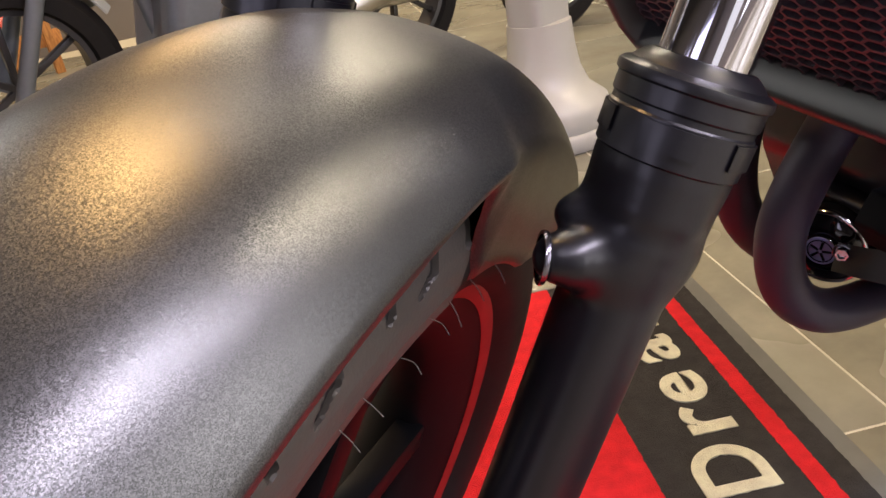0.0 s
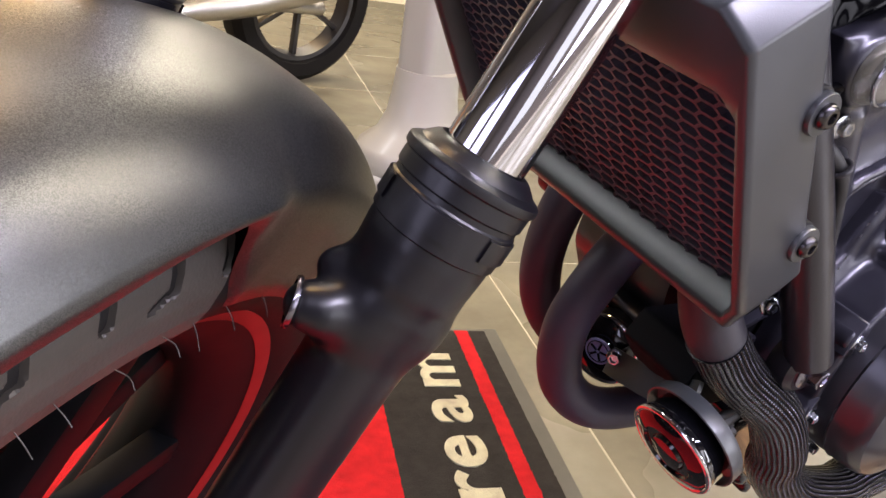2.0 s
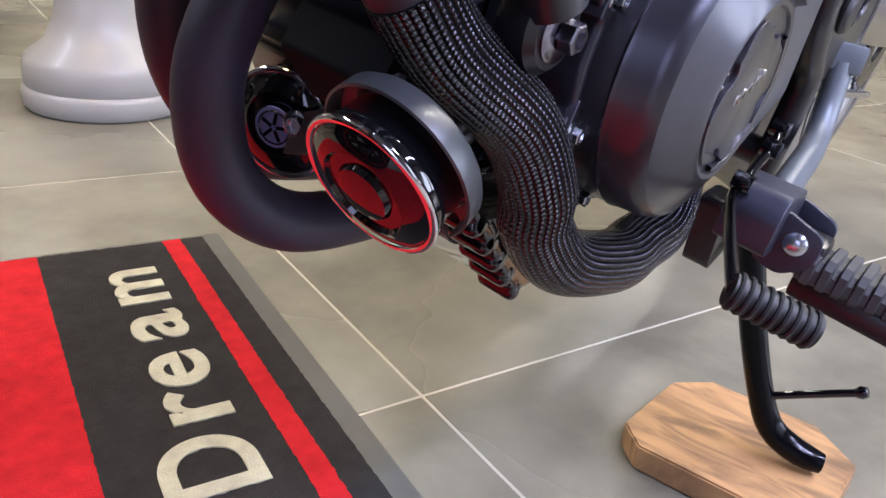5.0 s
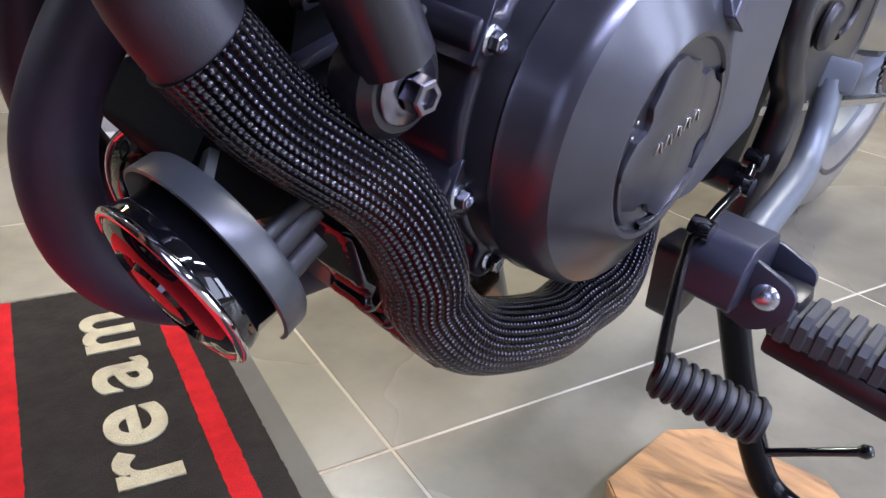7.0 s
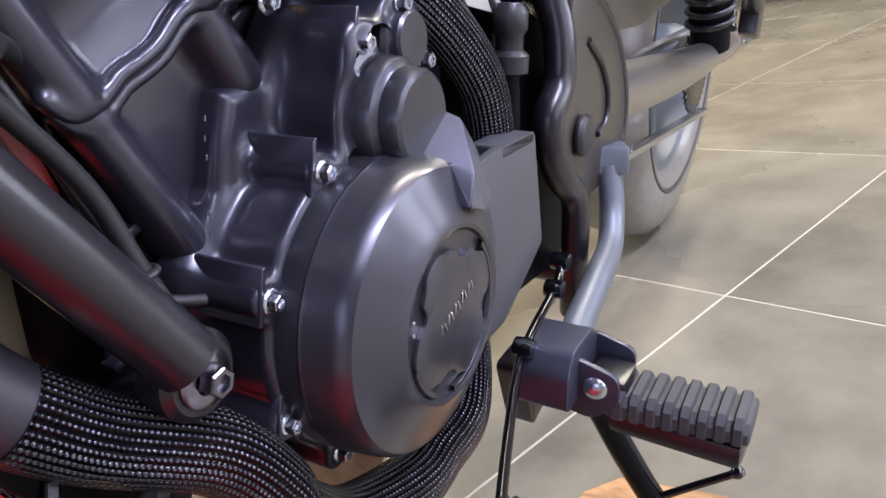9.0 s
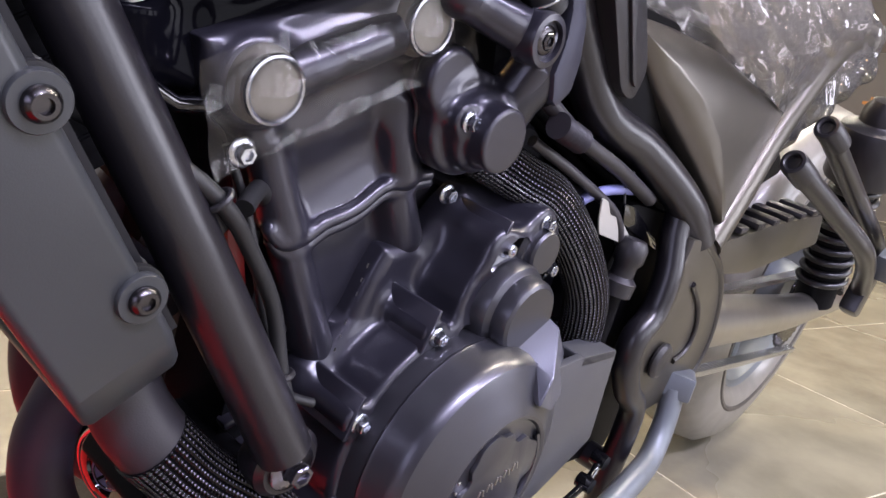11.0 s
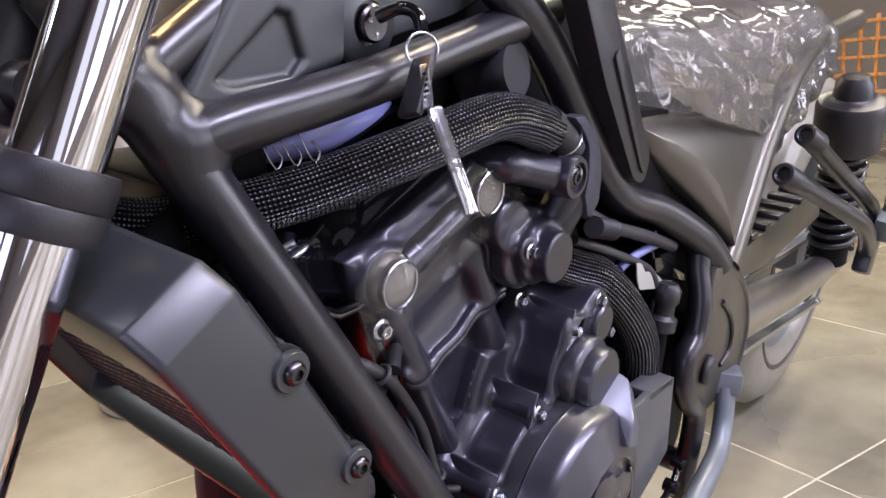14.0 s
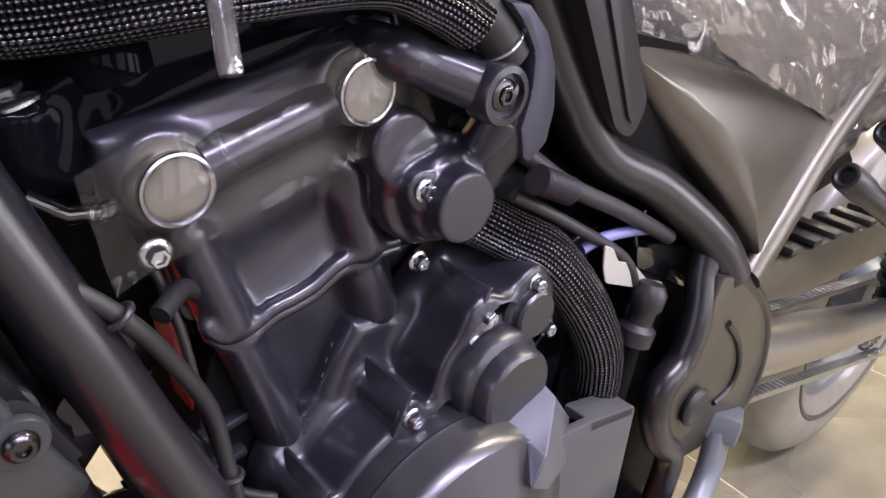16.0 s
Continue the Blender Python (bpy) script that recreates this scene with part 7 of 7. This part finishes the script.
tube("breather_tube", [(0.735, -0.140, 0.620), (0.752, -0.144, 0.628), (0.778, -0.145, 0.630), (0.815, -0.144, 0.628)], 0.0042, BLUETUBE, moto, "pale grey breather tube", n=14)
tube("tag_wire", [(0.795, -0.150, 0.610), (0.785, -0.148, 0.628), (0.792, -0.146, 0.645)], 0.0012, RUBBER, moto, "thin black wire", n=8)
tube("loose_cable", [(0.655, -0.135, 0.690), (0.70, -0.142, 0.668), (0.76, -0.148, 0.648), (0.83, -0.150, 0.622)], 0.006, SLEEVE, moto, "black cable", n=14)
tube("loose_cable", [(0.665, -0.128, 0.660), (0.715, -0.140, 0.640), (0.775, -0.150, 0.612), (0.80, -0.152, 0.585)], 0.0042, SLEEVE, moto, "black cable", n=14)
ribs = [(0.0076 + 0.0017 * math.cos(k * math.pi / 3), 0.0009 * k) for k in range(39)]
part("corrugated_sleeve", lathe([(0, 0)] + ribs + [(0, 0.0342)], axis_matrix((0.661, -0.146, 0.6764), (0.95, -0.05, -0.27)), 24), SLEEVE, moto, "ribbed black cable sleeve")
for x, y, z, r in ((0.76, -0.10, 0.58, 0.02), (0.85, -0.10, 0.50, 0.03), (0.80, -0.09, 0.62, 0.022), (0.88, -0.11, 0.62, 0.016)):
    part("hose_stub", lathe([(0, 0), (r, 0), (r * 1.1, 0.006), (r, 0.012), (r, 0.05), (0, 0.05)], axis_matrix((x, y, z), (0.2, 1, 0.2)), 24), DEEP, moto, "black hose stub")
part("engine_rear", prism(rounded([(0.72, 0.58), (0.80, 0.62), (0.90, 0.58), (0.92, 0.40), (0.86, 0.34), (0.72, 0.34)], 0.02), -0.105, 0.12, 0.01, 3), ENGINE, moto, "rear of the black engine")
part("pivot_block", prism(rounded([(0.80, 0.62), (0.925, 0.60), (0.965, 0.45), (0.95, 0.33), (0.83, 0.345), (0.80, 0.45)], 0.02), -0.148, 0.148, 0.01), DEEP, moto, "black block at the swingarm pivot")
part("sump_plate", prism(rounded([(0.50, 0.40), (0.53, 0.345), (0.56, 0.30), (0.60, 0.285), (0.68, 0.30), (0.66, 0.40)], 0.01), -0.08, 0.08, 0.006), ENGINE, moto, "engine sump")

# ---- things standing behind ----
def display_post(x, y):
    t = thing("display_post", "white plastic column on a flared round base", "stand", pose(x, y, 0, 0, 0, 20))
    prof = [(0, 0.002), (0.150, 0.002), (0.156, 0.010), (0.158, 0.04), (0.154, 0.05), (0.150, 0.053), (0.152, 0.056), (0.152, 0.095), (0.146, 0.115), (0.12, 0.15), (0.098, 0.20), (0.088, 0.26), (0.084, 0.32), (0, 0.32)]
    base = part("base", lathe([(r * (1.12 if h < 0.12 else 1.0), h) for r, h in prof], None, 64), WHITE, t)
    part("column", box(0.15, 0.11, 1.25, pose(0, 0, 0.92), 0.03, 4), WHITE, t)
    part("seam", box(0.152, 0.112, 0.003, pose(0, 0, 0.62), 0.001), LEVER, t)
    for k in range(4):
        part("printed_mark", box(0.028, 0.002, 0.028, pose(-0.045, -0.0555, 0.80 + 0.05 * k), 0), LEVER, t, "grey printed mark")
    return t


display_post(1.105, 1.265)


TAILRED = material("tail_red", (0.55, 0.06, 0.04), 0.35, 0.0, 0.3, 0.1, 10)


def parked_motorcycle(m, tint, label, tank=(0.35, 0.02, 0.02)):
    """A plain parked motorcycle seen out of focus: two wheels, engine, tank, seat, forks, pipes."""
    t = thing("parked_motorcycle", label, "motorcycle", m)
    paint = material("parked_paint", tank, 0.25, 0.2, 0.4, 0.1, 10)
    for x in (-0.7, 0.7):
        w = part("wheel", lathe([(0.24, -0.06), (0.29, -0.062), (0.318, -0.035), (0.322, 0), (0.318, 0.035), (0.29, 0.062), (0.24, 0.06), (0.225, 0.03), (0.225, -0.03), (0.24, -0.06)], pose(x, 0, 0.322) @ AY, 48), NEWTYRE, t, "black tyre")
        for k in range(6):
            part("spoke", box(0.02, 0.03, 0.23, pose(x, 0, 0.322) @ Matrix.Rotation(radians(60 * k), 4, "Y") @ pose(0, 0, 0.115), 0.005), BACKBLACK, w)
        part("rim", lathe([(0.215, -0.04), (0.24, -0.045), (0.235, 0), (0.24, 0.045), (0.215, 0.04), (0.215, -0.04)], pose(x, 0, 0.322) @ AY, 40), BACKBLACK, w)
    for s in (-1, 1):
        part("fork_leg", sweep([(-0.72, s * 0.1, 0.30), (-0.58, s * 0.1, 0.62), (-0.45, s * 0.1, 0.95)], 0.024, 16), tint, t)
        part("swingarm", sweep([(0.05, s * 0.11, 0.38), (0.4, s * 0.12, 0.34), (0.72, s * 0.12, 0.322)], 0.025, 12), ALU, t)
        part("silencer", sweep([(0.1, s * 0.16, 0.30, 0.03), (0.4, s * 0.18, 0.36, 0.05), (0.85, s * 0.2, 0.48, 0.055)], 0.05, 20), ALU, t, "silver silencer") if s < 0 else None
    part("silencer_end", sweep([(0.78, -0.195, 0.458), (0.87, -0.202, 0.486)], 0.058, 20), TAILRED, t, "red silencer end")
    part("engine", box(0.42, 0.34, 0.36, pose(-0.05, 0, 0.42, 0, 12, 0), 0.05, 3), tint, t)
    part("engine_cover", lathe([(0, 0), (0.10, 0), (0.105, 0.01), (0.09, 0.03), (0, 0.034)], axis_matrix((-0.02, -0.165, 0.38), (0, -1, 0)), 32), ALU, t)
    part("tank", sweep([(-0.38, 0, 0.82, 0.06), (-0.25, 0, 0.88, 0.14), (-0.05, 0, 0.88, 0.15), (0.15, 0, 0.82, 0.08)], 0.14, 24, flat=0.8), paint, t, "painted fuel tank")
    part("seat", sweep([(0.1, 0, 0.78, 0.06), (0.3, 0, 0.78, 0.12), (0.6, 0, 0.82, 0.11), (0.8, 0, 0.86, 0.05)], 0.1, 20, flat=0.7), RUBBER, t)
    part("mudguard", lathe([(0.335, -0.07), (0.36, -0.05), (0.368, 0), (0.36, 0.05), (0.335, 0.07), (0.330, 0.068), (0.355, 0.048), (0.362, 0), (0.355, -0.048), (0.330, -0.068), (0.335, -0.07)], pose(-0.7, 0, 0.322) @ AY, 40, 215, 330), paint, t)
    part("headlight", lathe([(0, 0), (0.09, 0), (0.095, 0.02), (0.08, 0.09), (0.03, 0.12), (0, 0.12)], axis_matrix((-0.55, 0, 0.92), (1, 0, 0.1)), 32), tint, t)
    part("handlebar", sweep([(-0.35, -0.38, 1.08), (-0.42, -0.2, 1.05), (-0.45, 0, 1.0), (-0.42, 0.2, 1.05), (-0.35, 0.38, 1.08)], 0.013, 12), CHROME, t)
    part("frame", sweep([(-0.45, 0, 0.9), (-0.3, 0, 0.6), (-0.2, 0, 0.28), (0.1, 0, 0.25), (0.2, 0, 0.5), (0.5, 0, 0.75)], 0.022, 12), tint, t)
    return t


parked_motorcycle(pose(0.55, 2.35, 0, 7, 0, 12), LEVER, "parked silver motorcycle behind the display post", (0.36, 0.38, 0.37))
parked_motorcycle(pose(-0.62, 2.05, 0, 7, 0, 75), BACKBLACK, "parked dark grey motorcycle facing the aisle", (0.30, 0.31, 0.32))
parked_motorcycle(pose(2.7, 2.6, 0, 7, 0, 10), BACKBLACK, "parked white motorcycle further back", (0.6, 0.6, 0.58))

# wooden rack and a lattice bench far behind
rack = thing("wooden_rack", "orange-stained wooden rack with slats", "rack", pose(-0.45, 4.6, 0, 0, 0, 10))
for k in range(6):
    part("rack_post", box(0.05, 0.05, 1.3, pose(-0.5 + 0.2 * k, 0, 0.65), 0.006), WOOD2, rack)
for k in range(5):
    part("rack_slat", box(1.15, 0.03, 0.09, pose(0, 0.03, 0.2 + 0.24 * k), 0.005), WOOD2, rack)
bench = thing("lattice_bench", "pale lattice-backed wooden bench by the wall", "bench", pose(5.6, 0.1, 0, 0, 0, 78))
for k in range(12):
    part("lattice_bar", box(0.02, 0.02, 0.5, pose(-0.55 + 0.1 * k, 0, 0.68), 0.003), WOOD2, bench)
for k in range(5):
    part("lattice_rail", box(1.2, 0.025, 0.02, pose(0, 0.012, 0.45 + 0.11 * k), 0.003), WOOD2, bench)
part("bench_seat", box(1.2, 0.4, 0.05, pose(0, -0.2, 0.42), 0.01), WHITE, bench, "white cushion")
for sx in (-0.55, 0.55):
    for sy in (-0.35, 0.0):
        part("bench_leg", box(0.05, 0.05, 0.40, pose(sx, sy, 0.20), 0.005), WOOD2, bench)

# floor tiles, laid last
gap = 0.0034
tm = bpy.data.meshes.new("tile")
bm = box(TS - gap, TS - gap, 0.008, pose(0, 0, -0.004), 0.0008, 1)
bm.to_mesh(tm)
bm.free()
tm.materials.append(TILE)
ang = math.degrees(math.atan2(TB.y, TB.x))
for i in range(-14, 16):
    for j in range(-14, 15):
        c = T0 + TB * (TS * (i + 0.5)) + TA * (TS * (j + 0.5))
        if ROOM[0] + 0.43 < c.x < ROOM[1] - 0.43 and ROOM[2] + 0.43 < c.y < ROOM[3] - 0.43:
            o = new("tile", tm)
            o.parent = floor
            o.matrix_basis = pose(c.x, c.y, 0, 0, 0, ang)
